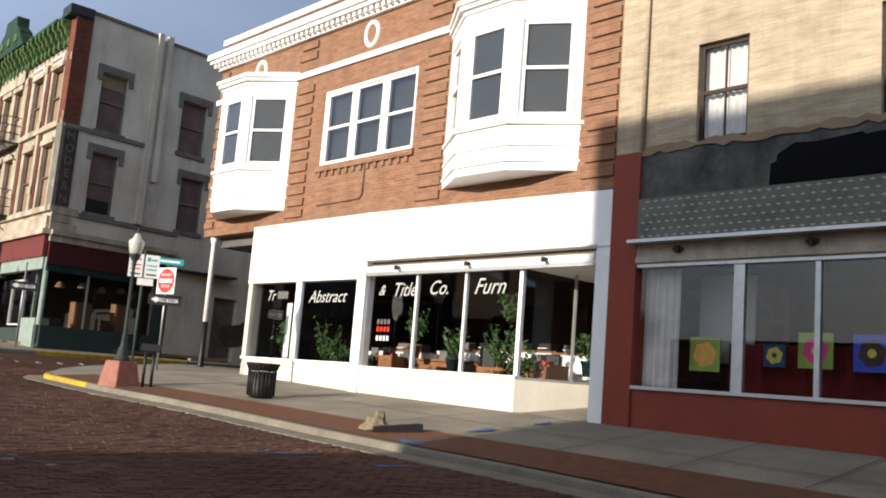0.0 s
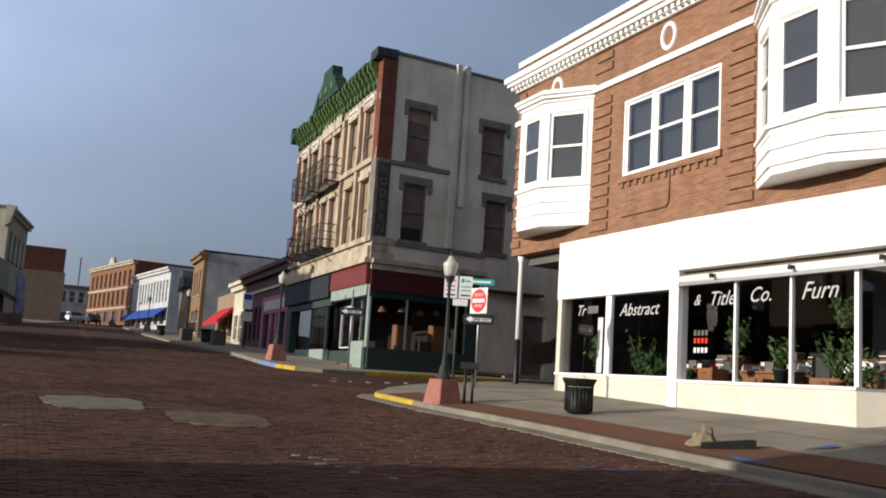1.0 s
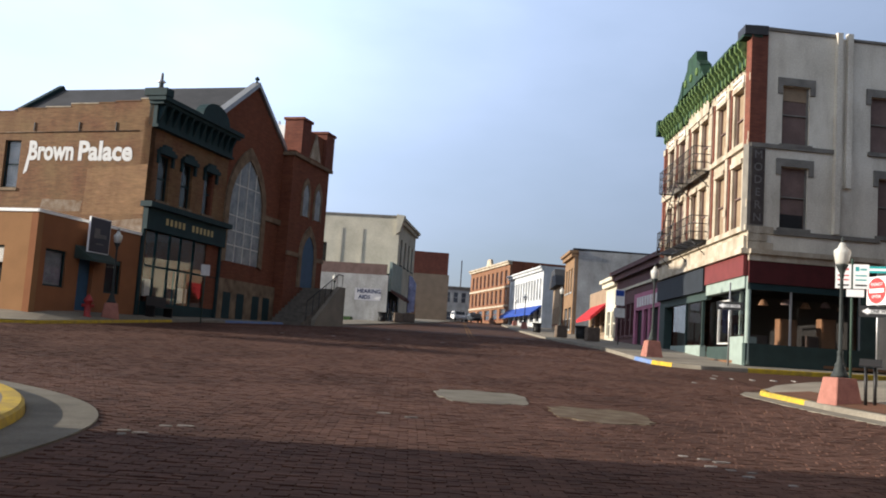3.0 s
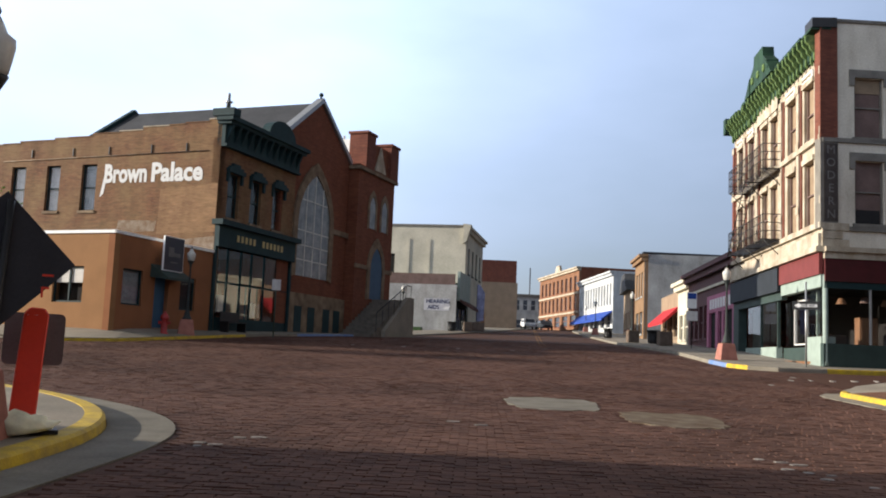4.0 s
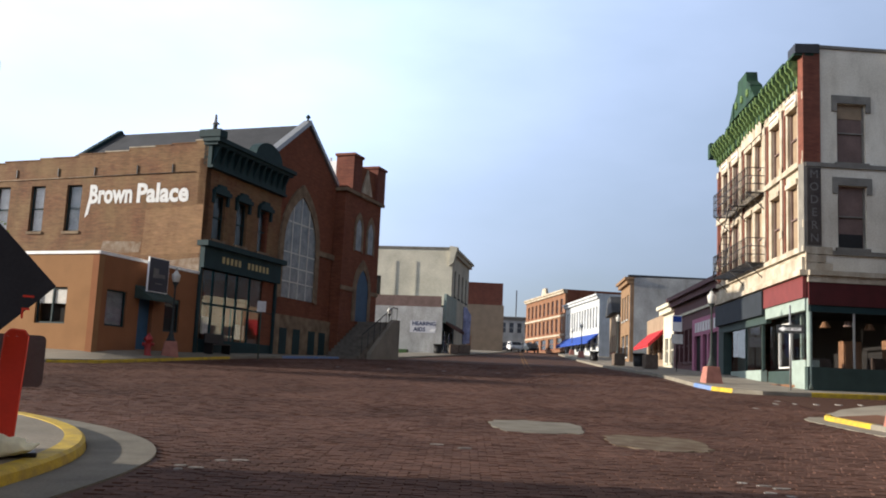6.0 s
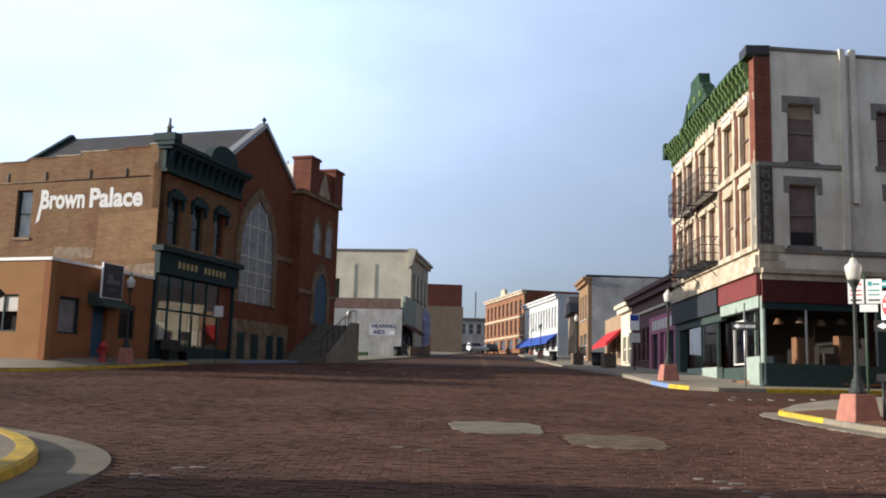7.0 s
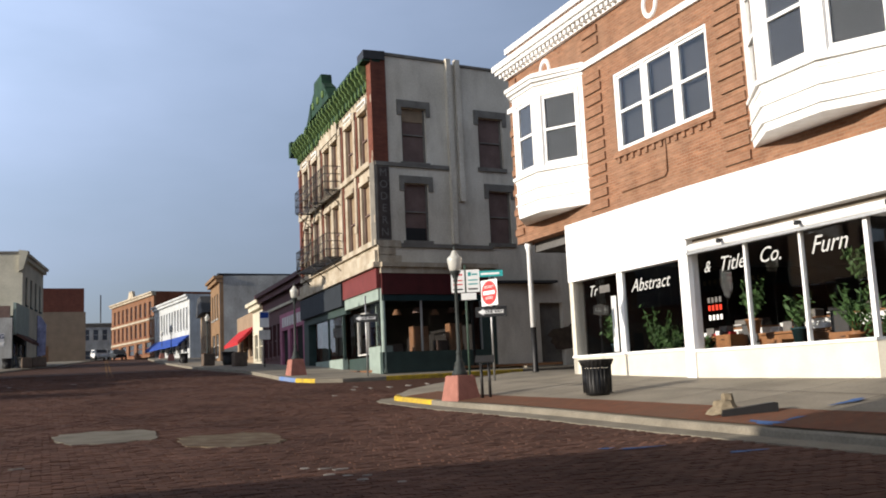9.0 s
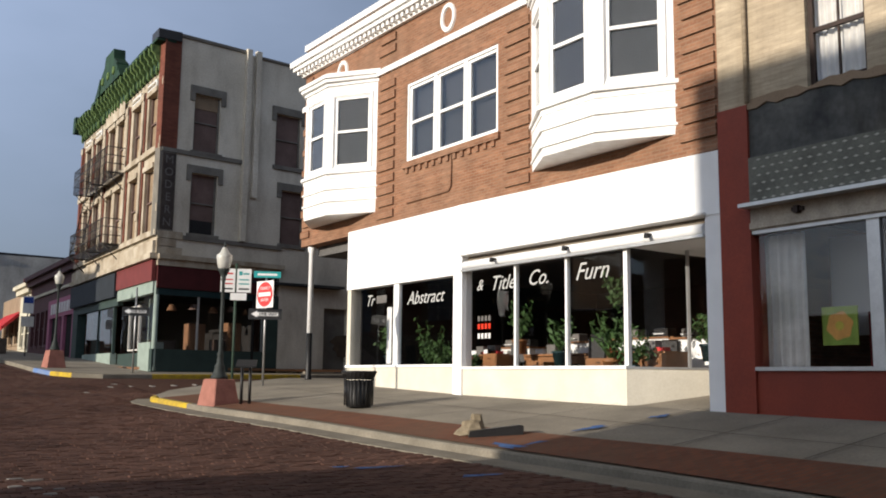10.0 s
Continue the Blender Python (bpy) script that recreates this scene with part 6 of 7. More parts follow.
near_lamp = street_lamp(place(-4.86, 9.25, 10, 0.46) @ Matrix.Scale(1.15, 4), IRON)
near_lamp["label"] = "black cast-iron street lamp with acorn globe beside a road sign"


def cylinder_bin(m):
    b = thing("litter_bin", "black slatted metal litter bin with flared rim", "litter bin", m, group="litter bins")
    part("body", tube(bmesh.new(), [(0.25, 0.0), (0.26, 0.05), (0.29, 0.55)], seg=20), IRON, b)
    for k in range(24):
        a = 2 * math.pi * k / 24
        bm = bmesh.new()
        rod(bm, (0.29 * math.cos(a), 0.29 * math.sin(a), 0.04), (0.3 * math.cos(a), 0.3 * math.sin(a), 0.6), 0.012, 4)
        rod(bm, (0.3 * math.cos(a), 0.3 * math.sin(a), 0.6), (0.36 * math.cos(a), 0.36 * math.sin(a), 0.72), 0.012, 4)
        part("slat", bm, IRON, b)
    part("flared_top", tube(bmesh.new(), [(0.28, 0.56), (0.3, 0.6), (0.355, 0.7)], seg=20, cap=False), IRON, b)
    part("rim", tube(bmesh.new(), [(0.35, 0.7), (0.37, 0.71), (0.37, 0.73), (0.35, 0.74), (0.35, 0.7)], seg=20, cap=False), IRON, b)
    return b


bin1 = cylinder_bin(place(11.15, 17.45, 0, walk_right(11.15, 17.45)))
for x, y, z in ((10.7, 58, 2.75), (11.0, 80, 3.55), (-2.3, 82, 3.65), (-1.2, 86, 3.85)):
    copy_thing(bin1, place(x, y, 0, z) @ Matrix.Scale(1.1, 4))

# concrete stump and steel plate
stump = thing("concrete_stump", "broken concrete post stump on the pavement", "stump", place(10.38, 12.5, 25, walk_right(10.38, 12.5) + 0.005) @ Matrix.Diagonal((0.72, 0.72, 0.75, 1)))
bm = bmesh.new()
rnd = random.Random(4)
tube(bm, [(0.44, -0.04), (0.36, 0.05), (0.25, 0.13), (0.21, 0.24), (0.17, 0.25)], -0.1, 0, 13)
tube(bm, [(0.2, 0.0), (0.16, 0.18), (0.13, 0.37), (0.11, 0.38)], 0.14, 0, 6)
for v in bm.verts:
    v.co += Vector([rnd.uniform(-0.022, 0.022) for _ in range(3)]) + Vector((v.co.z * -0.12, 0, 0))
for f in bm.faces:
    f.smooth = False
part("lump", bm, surf("dirty_stump_concrete", (0.27, 0.22, 0.15), 0.95, 0.4, 6, 40, 0.4), stump)
plate = thing("steel_plate", "dark steel plate propped beside the stump", "plate", place(10.42, 12.02, -35, walk_right(10.42, 12.02) + 0.005))
part("sheet", prism(bmesh.new(), [(-0.42, -0.03), (0.42, -0.03), (0.42, 0.15), (0.36, 0.16), (-0.4, 0.06)], -0.12, 0.12), IRON, plate)

# plaque, signs
plaque = thing("plaque_stand", "slanting metal plaque on two dark posts", "plaque", place(9.84, 20.15, -28, walk_right(9.84, 20.15)))
for x in (-0.09, 0.09):
    part("post", rod(bmesh.new(), (x, 0, -0.05), (x, 0, 0.88), 0.035, 8), IRON, plaque)
part("panel", prism(bmesh.new(), [(-0.22, 0.8), (0.22, 0.95), (0.22, 0.98), (-0.22, 0.83)], -0.22, 0.22, "x"), IRON, plaque)


def sign_post(name, label, x, y, z, height, turn, radius=0.03, material=STEEL):
    s = thing(name, label, "road sign", place(x, y, turn, z))
    part("post", rod(bmesh.new(), (0, 0.04, -0.1), (0, 0.04, height), radius, 8), material, s)
    return s


def one_way(parent, z, d=0.0):
    p = part("one_way_plate", boxes((-0.46, 0.46, d - 0.006, d, z - 0.15, z + 0.15)), SIGN_BLACK, parent, "black one-way plate with white arrow")
    part("arrow", prism(bmesh.new(), [(-0.39, z), (-0.22, z + 0.095), (-0.22, z + 0.05), (0.36, z + 0.05), (0.36, z - 0.05), (-0.22, z - 0.05), (-0.22, z - 0.095)], d - 0.01, d - 0.006), SIGN_WHITE, p)
    for word, x in (("ONE", -0.06), ("WAY", 0.21)):
        lettering(p, word, 0.105, upright(x, d - 0.013, z), SIGN_BLACK, 0.002, "word", bold=0.004)


TURNED = Matrix.Rotation(radians(-50), 4, "Z") @ Matrix.Translation((0, -0.03, 0))
dne = sign_post("no_entry_sign", "red do not enter sign and one-way plate on a post", 12.45, 25.0, 1.35, 3.1, -27)
part("plate", boxes((-0.38, 0.38, -0.006, 0.0, 2.1, 2.86)), SIGN_WHITE, dne)
part("disc", prism(bmesh.new(), [(0.35 * math.cos(a), 2.48 + 0.35 * math.sin(a)) for a in np.linspace(0, 2 * math.pi, 33)[:-1]], -0.01, -0.006), SIGN_FACE_RED, dne)
part("bar", boxes((-0.27, 0.27, -0.022, -0.01, 2.425, 2.535)), SIGN_WHITE, dne)
for word, x in (("DO", -0.12), ("NOT", 0.1)):
    lettering(dne, word, 0.115, upright(x, -0.014, 2.65), SIGN_WHITE, 0.001, "word")
lettering(dne, "ENTER", 0.115, upright(0, -0.014, 2.32), SIGN_WHITE, 0.001, "word")
for o in dne.children:
    if not o.name.startswith("post"):
        o.matrix_basis = TURNED @ o.matrix_basis
one_way(dne, 1.92, -0.004)
part("street_name", boxes((-0.35, 0.4, -0.05, -0.04, 2.95, 3.13)), SIGN_TEAL, dne, "teal street name plate")
part("name_bar", boxes((-0.25, 0.3, -0.054, -0.05, 3.01, 3.07)), SIGN_WHITE, dne)

park = sign_post("parking_signs", "white parking signs with red and green print on a green post", 10.2, 21.8, 0.98, 3.25, -25, 0.03, POSTGREEN)
for u, m in ((-0.36, SIGN_FACE_RED), (0.02, SIGN_TEAL)):
    q = part("plate", boxes((u, u + 0.34, -0.006, 0.0, 2.55, 3.12)), SIGN_WHITE, park)
    part("print", boxes((u + 0.05, u + 0.13, -0.009, -0.006, 2.96, 3.06), (u + 0.15, u + 0.29, -0.009, -0.006, 2.98, 3.02), (u + 0.05, u + 0.29, -0.009, -0.006, 2.84, 2.87), (u + 0.05, u + 0.29, -0.009, -0.006, 2.74, 2.77)), m, q)
    part("arrow_bar", boxes((u + 0.05, u + 0.29, -0.009, -0.006, 2.61, 2.65)), SIGN_BLACK, q)
part("small_plate", boxes((-0.12, 0.26, -0.006, 0.0, 2.36, 2.53)), SIGN_WHITE, park)
corner = sign_post("corner_sign", "black one-way sign on a thin grey post", 11.55, 33.9, 1.62, 3.0, -20, 0.03)
one_way(corner, 2.15, 0.0)
board = sign_post("shop_board", "white pavement shop signs on a post", 11.2, 50, 2.5, 2.9, 0, 0.03, IRON)
part("plate", boxes((-0.25, 0.25, -0.02, 0.0, 2.0, 2.85)), SIGN_WHITE, board)
part("blue_band", boxes((-0.22, 0.22, -0.026, -0.02, 2.5, 2.8)), BLUE_CLOTH, board)
part("plate", boxes((-0.3, 0.3, -0.02, 0.0, 1.35, 1.85)), CURTAIN, board)
far_sign = sign_post("plain_sign", "small white sign on a thin post", -9.4, 43.3, 2.05, 2.6, 20, 0.03, POSTGREEN)
part("plate", boxes((-0.2, 0.2, -0.01, 0.0, 2.1, 2.6)), STEEL, far_sign)

# road-works sign seen from behind, marker and sandbag
work = thing("roadworks_sign", "dark back of a diamond road sign on a post", "road sign", place(-4.42, 8.95, 32, 0.42))
part("post", rod(bmesh.new(), (-0.06, -0.05, 0.0), (0.03, -0.05, 2.3), 0.035, 8), IRON, work)
dia = prism(bmesh.new(), [(0.0, 1.1), (0.645, 1.745), (0.0, 2.39), (-0.645, 1.745)], 0.0, 0.012)
part("diamond_plate", dia, SIGN_BACK, work, soft=0.004)
part("mark", boxes((0.36, 0.43, -0.004, 0.0, 1.5, 1.52), (0.36, 0.38, -0.004, 0.0, 1.42, 1.5), (0.36, 0.46, -0.004, 0.0, 1.62, 1.64)), ORANGE, work)
mark = thing("traffic_marker", "bright red plastic traffic marker post weighed by a sandbag", "traffic marker", place(-4.64, 10.05, 28, level(10) + 0.13))
bm = bmesh.new()
prism(bm, [(-0.13, 0.02), (0.13, 0.02), (0.12, 1.22), (0.07, 1.28), (-0.07, 1.28), (-0.12, 1.22)], -0.05, 0.05)
bmesh.ops.rotate(bm, verts=bm.verts, cent=(0, 0, 0), matrix=Matrix.Rotation(radians(3), 3, "Y"))
part("panel", bm, ORANGE, mark, soft=0.015)
part("base", boxes((-0.35, 0.35, -0.3, 0.3, 0.0, 0.05)), IRON, mark, "black rubber base", soft=0.01)
part("bolt", tube(tube(bmesh.new(), [(0.012, 1.2), (0.012, 1.202)], -0.02, -0.06, 6), [(0.012, 1.2), (0.012, 1.202)], 0.06, -0.06, 6), SIGN_WHITE, mark)
back = thing("small_sign", "grey rounded back of a small sign", "road sign", place(-4.72, 10.35, 28, level(10.3) + 0.13))
part("post", rod(bmesh.new(), (0, 0.05, 0), (0, 0.05, 1.15), 0.025, 6), IRON, back)
plate_edge = [(cx + 0.06 * math.cos(a + q), cz + 0.06 * math.sin(a + q)) for cx, cz, q in ((0.24, 1.16, 0), (-0.24, 1.16, math.pi / 2), (-0.24, 0.73, math.pi), (0.24, 0.73, 1.5 * math.pi)) for a in np.linspace(0, math.pi / 2, 5)]
part("plate", prism(bmesh.new(), plate_edge, 0.0, 0.012), surf("grey_sign_back", (0.15, 0.115, 0.11), 0.6, 0.2, 3, 30, 0.05), back)
bag = thing("sandbag", "pale slumped sandbag on the marker's base", "sandbag", place(-4.48, 9.75, 30, level(9.7) + 0.18) @ Matrix.Scale(0.8, 4))
bm = bmesh.new()
bmesh.ops.create_icosphere(bm, subdivisions=3, radius=1)
for v in bm.verts:
    v.co = Vector((v.co.x * 0.4, v.co.y * 0.22, max(v.co.z, -0.7) * 0.13 * (1.15 - 0.5 * v.co.x) + 0.08)) * (1 + 0.3 * noise.noise(v.co * 2.2) + 0.1 * noise.noise(v.co * 7))
for f in bm.faces:
    f.smooth = True
part("sack", bm, BAG, bag)
hyd = thing("fire_hydrant", "red fire hydrant on the pavement corner", "hydrant", place(-12.78, 38.2, 20, 1.82))
part("barrel", tube(bmesh.new(), [(0.2, -0.05), (0.2, 0.06), (0.13, 0.1), (0.13, 0.62), (0.18, 0.66), (0.17, 0.74), (0.1, 0.86), (0.05, 0.9), (0.05, 0.96)]), HYDRANT, hyd)
for a, b in (((-0.24, 0, 0.5), (0.24, 0, 0.5)), ((0, 0, 0.45), (0, -0.25, 0.45))):
    part("outlet", rod(bmesh.new(), a, b, 0.07, 10), HYDRANT, hyd)


PLANTER = surf("aggregate_planter_concrete", (0.14, 0.105, 0.08), 0.95, 0.3, 4, 60, 0.4)


def planter(x, y, z, w=0.75):
    p = thing("stone_planter", "square concrete planter on the pavement", "planter", place(x, y, 5, z), group="planters")
    part("tub", boxes((-w / 2, w / 2, -w / 2, w / 2, -0.05, 0.75)), PLANTER, p, soft=0.03)
    part("soil", boxes((-w / 2 + 0.08, w / 2 - 0.08, -w / 2 + 0.08, w / 2 - 0.08, 0.75, 0.77)), WOOD, p)


planter(10.9, 55.5, 2.66)
planter(10.6, 65, 2.98)
planter(-0.9, 83, 3.75)
planter(0.0, 88, 3.95, 1.1)
bench = thing("bench", "dark iron bench against the photo shop", "bench", place(FX, FY, FT) @ pose(1.2, -0.6, 2.16))
part("seat", boxes((-0.8, 0.8, -0.2, 0.25, 0.4, 0.45)), IRON, bench)
part("backrest", boxes((-0.8, 0.8, 0.25, 0.3, 0.45, 0.9)), IRON, bench)
for x in (-0.75, 0.7):
    part("leg", boxes((x, x + 0.05, -0.18, 0.28, -0.05, 0.4)), IRON, bench)

# far parked cars
TYRE = surf("black_rubber", (0.02, 0.02, 0.02), 0.8, 0.2, 8, 40, 0.05)


def car(m, paint, label):
    c = thing("parked_car", label, "car", m, group="parked cars")
    prof = [(-2.2, 0.4), (2.2, 0.4), (2.25, 0.8), (1.3, 1.0), (0.7, 1.6), (-1.7, 1.65), (-2.2, 1.05)]
    part("body", prism(bmesh.new(), prof, -0.9, 0.9, "x"), paint, c, soft=0.06)
    part("windscreen", prism(bmesh.new(), [(1.28, 1.04), (0.74, 1.56), (0.78, 1.58), (1.32, 1.06)], -0.75, 0.75, "x"), WINDOW_DARK, c)
    part("rear_window", prism(bmesh.new(), [(-2.18, 1.1), (-1.74, 1.58), (-1.79, 1.58), (-2.23, 1.1)], -0.75, 0.75, "x"), WINDOW_DARK, c)
    for s in (-0.93, 0.9):
        part("side_window", boxes((s, s + 0.03, -1.6, 0.7, 1.1, 1.5)), WINDOW_DARK, c)
        for y in (-1.35, 1.35):
            part("wheel", rod(bmesh.new(), (s - 0.08, y, 0.33), (s + 0.12, y, 0.33), 0.33, 14), TYRE, c)
    for s in (-0.7, 0.7):
        part("headlight", boxes((s - 0.15, s + 0.15, 2.2, 2.27, 0.66, 0.8)), STEEL, c)
        part("tail_light", boxes((s - 0.12, s + 0.12, -2.24, -2.16, 0.8, 1.0)), SIGN_FACE_RED, c)
    return c


car(place(8.2, 152, 190, level(152)), SIGN_WHITE, "white car parked far up the street")
car(place(11.2, 158, 188, level(158)), NAVY, "dark car parked far up the street")

# flags on the far pavement
fl = thing("banner_flag", "feather flag in red white and blue on the far pavement", "flag", place(-0.2, 90, 0, 4.05))
part("pole", rod(bmesh.new(), (0, 0, -0.05), (0, 0, 4.4), 0.03, 6), IRON, fl)
part("cloth", prism(bmesh.new(), [(0.0, 0.8), (0.7, 0.9), (0.75, 3.6), (0.3, 4.3), (0.0, 4.4)], -0.01, 0.01), surf("blue_white_cloth", (0.32, 0.34, 0.5), 0.9, 0.5, 2.5, 20, 0), fl)


def tree(x, y, z, h, r, seed, label):
    """A trunk with limbs and a loose crown of many small leaves."""
    t = thing("tree", label, "tree", place(x, y, 0, z))
    rnd = random.Random(seed)
    bm = tube(bmesh.new(), [(0.16, -0.1), (0.13, 0.6), (0.1, h * 0.5), (0.05, h * 0.85)], seg=9)
    tips = []
    for k in range(14):
        a, e = rnd.uniform(0, 6.28), rnd.uniform(0.3, 1.1)
        p = Vector((0, 0, h * rnd.uniform(0.42, 0.75)))
        q = p + Vector((math.cos(a) * math.cos(e), math.sin(a) * math.cos(e), math.sin(e))) * r * rnd.uniform(0.7, 1.1)
        rod(bm, p, q, 0.03, 5)
        tips += [p.lerp(q, 0.6), q]
    part("trunk", bm, WOOD, t)
    vs, fs = [], []
    for tip in tips:
        for _ in range(170):
            c = tip + Vector([rnd.gauss(0, r * 0.24) for _ in range(3)])
            n = Vector([rnd.uniform(-1, 1) for _ in range(3)]).normalized()
            s = n.orthogonal().normalized() * rnd.uniform(0.05, 0.09)
            w = n.cross(s) * 0.55
            k = len(vs)
            vs += [c - s, c + w, c + s, c - w]
            fs.append((k, k + 1, k + 2, k + 3))
    me = bpy.data.meshes.new("crown")
    me.from_pydata([tuple(v) for v in vs], [], fs)
    me.materials.append(surf("spring_leaf", (0.30, 0.42, 0.07), 0.6, 0.4, 3, 30, 0))
    cr = new("crown", me)
    cr.parent = t


tree(-18.6, 32.9, 1.5, 5.6, 1.5, 2, "small street tree with fresh green leaves")

# ---- inside the white shop ----
FADED_LETTER = surf("faded_white_sign_paint", (0.5, 0.5, 0.48), 0.7, 0.25, 9, 40, 0.0)
for word, u, z, size in (("Tr", 4.1, 3.58, 0.42), ("Abstract", 6.75, 3.52, 0.46), ("&", 8.98, 3.64, 0.36), ("Title", 9.8, 3.64, 0.46), ("Co.", 11.0, 3.66, 0.46), ("Furn", 12.6, 3.66, 0.5)):
    lettering(shop, word, size, upright(u, 0.07, z), FADED_LETTER, 0.003, "window_lettering", "white script lettering on the glass", shear=0.4, bold=0.0)
part("window_bars", boxes((4.45, 4.95, 0.07, 0.075, 3.5, 3.7)), LETTER_GREY, shop)


def pot_plant(m, h, seed, label, hanging=False):
    p = thing("potted_plant", label, "plant", m, group="plants in the shop window")
    rnd = random.Random(seed)
    if not hanging:
        part("pot", tube(bmesh.new(), [(0.12, 0), (0.17, 0.28), (0.19, 0.28), (0.19, 0.33), (0.15, 0.33)], seg=12), WARM_WOOD if seed % 2 else TEAL, p)
    vs, fs = [], []
    stems = bmesh.new()
    for k in range(16):
        a, out = rnd.uniform(0, 6.28), rnd.uniform(0.15, 0.45)
        base, tip = Vector((0, 0, 0.3)), Vector((math.cos(a) * out, math.sin(a) * out * 0.7, 0.3 + h * rnd.uniform(0.35, 1.0)))
        rod(stems, base, tip, 0.008, 4)
        for j in range(12):
            c = base.lerp(tip, rnd.uniform(0.35, 1.05)) + Vector([rnd.gauss(0, 0.05) for _ in range(3)])
            n = Vector([rnd.uniform(-1, 1) for _ in range(3)]).normalized()
            s = n.orthogonal().normalized() * rnd.uniform(0.05, 0.1)
            w = n.cross(s) * 0.4
            q = len(vs)
            vs += [c - s, c + w, c + s, c - w]
            fs.append((q, q + 1, q + 2, q + 3))
    part("stems", stems, LEAF, p)
    me = bpy.data.meshes.new("leaves")
    me.from_pydata([tuple(v) for v in vs], [], fs)
    me.materials.append(LEAF)
    new("leaves", me).parent = p


SH = shop.matrix_world
for k, (u, d, z, h) in enumerate(((4.2, 0.7, 1.9, 0.8), (6.2, 0.7, 1.5, 1.3), (6.6, 0.8, 1.5, 0.9), (9.3, 1.0, 2.2, 0.9), (11.0, 0.7, 1.9, 0.8), (12.6, 0.6, 1.7, 1.1), (13.1, 0.6, 1.6, 0.8), (12.7, 0.7, 2.7, 0.8), (14.2, 1.6, 2.0, 0.7), (7.9, 0.6, 1.5, 0.5))):
    pot_plant(SH @ pose(u, d, z - 0.1, 0, 0, k * 40), h, k, "leafy green potted plant behind the shop window" if k != 7 else "leafy vine hanging behind the shop window", k == 7)
for k, (u, d, w, m) in enumerate(((7.2, 1.6, 1.0, IRON), (9.6, 1.8, 1.4, WARM_WOOD), (11.2, 1.7, 1.5, WOOD), (12.8, 1.6, 1.2, WARM_WOOD), (8.2, 1.2, 0.5, WARM_WOOD))):
    dk = thing("desk", "wooden office desk behind the shop window", "desk", SH @ pose(u, d, 1.36), group="desks")
    part("top", boxes((-w / 2, w / 2, -0.35, 0.35, 0.7, 0.75)), m, dk)
    for x in (-w / 2, w / 2 - 0.06):
        part("leg", boxes((x, x + 0.06, -0.33, 0.33, 0, 0.7)), m, dk)
    part("drawer_front", boxes((-w / 2 + 0.06, w / 2 - 0.06, -0.34, -0.32, 0.2, 0.68)), m, dk)
    for j, (x, h, mm) in enumerate(((-0.3, 0.12, SIGN_WHITE), (0.1, 0.22, LETTER_GREY), (0.35, 0.08, SIGN_FACE_RED))):
        pp = thing("paper_stack" if j != 1 else "office_machine", "stack of papers on the desk" if j != 1 else "grey office machine on the desk", "office things", SH @ pose(u + x * w / 1.4, d - 0.1, 2.11))
        part("block", boxes((-0.14, 0.14, -0.1, 0.1, 0, h)), mm, pp)
rnd = random.Random(31)
for k in range(22):
    u, d = rnd.uniform(5.8, 15.0), rnd.uniform(2.6, 5.5)
    w, h = rnd.uniform(0.1, 0.3), rnd.uniform(0.08, 0.35)
    tb = thing("office_table" if k % 3 == 0 else "box_file", "low wooden office table inside the shop" if k % 3 == 0 else "pale box file standing inside the shop", "table" if k % 3 == 0 else "box file", SH @ pose(u, d, 1.36), group="office tables" if k % 3 == 0 else "box files")
    if k % 3 == 0:
        part("top", boxes((-0.6, 0.6, -0.3, 0.3, 0.68, 0.73)), WARM_WOOD, tb)
        for x in (-0.56, 0.5):
            for e in (-0.28, 0.22):
                part("leg", boxes((x, x + 0.06, e, e + 0.06, 0, 0.68)), WARM_WOOD, tb)
    else:
        part("stand", boxes((-w - 0.1, w + 0.1, -0.2, 0.2, 0, 0.72)), WOOD, tb)
        part("file", boxes((-w, w, -0.1, 0.12, 0.72, 0.72 + h)), SIGN_WHITE if k % 2 else LETTER_WHITE, tb)
def office_chair(u, d, turn):
    """A swivel chair: padded seat and back, column and five-armed base."""
    c = thing("office_chair", "black padded swivel chair at an office desk", "chair", SH @ pose(u, d, 1.36, 0, 0, turn), group="office chairs")
    part("seat", boxes((-0.24, 0.24, -0.24, 0.24, 0.42, 0.5)), IRON, c, soft=0.03)
    part("backrest", boxes((-0.22, 0.22, 0.2, 0.27, 0.58, 1.05)), IRON, c, soft=0.03)
    part("column", rod(bmesh.new(), (0, 0, 0.08), (0, 0, 0.42), 0.03, 6), STEEL, c)
    for k in range(5):
        a = 2 * math.pi * k / 5
        part("base_arm", rod(bmesh.new(), (0, 0, 0.1), (0.28 * math.cos(a), 0.28 * math.sin(a), 0.04), 0.022, 5), IRON, c)


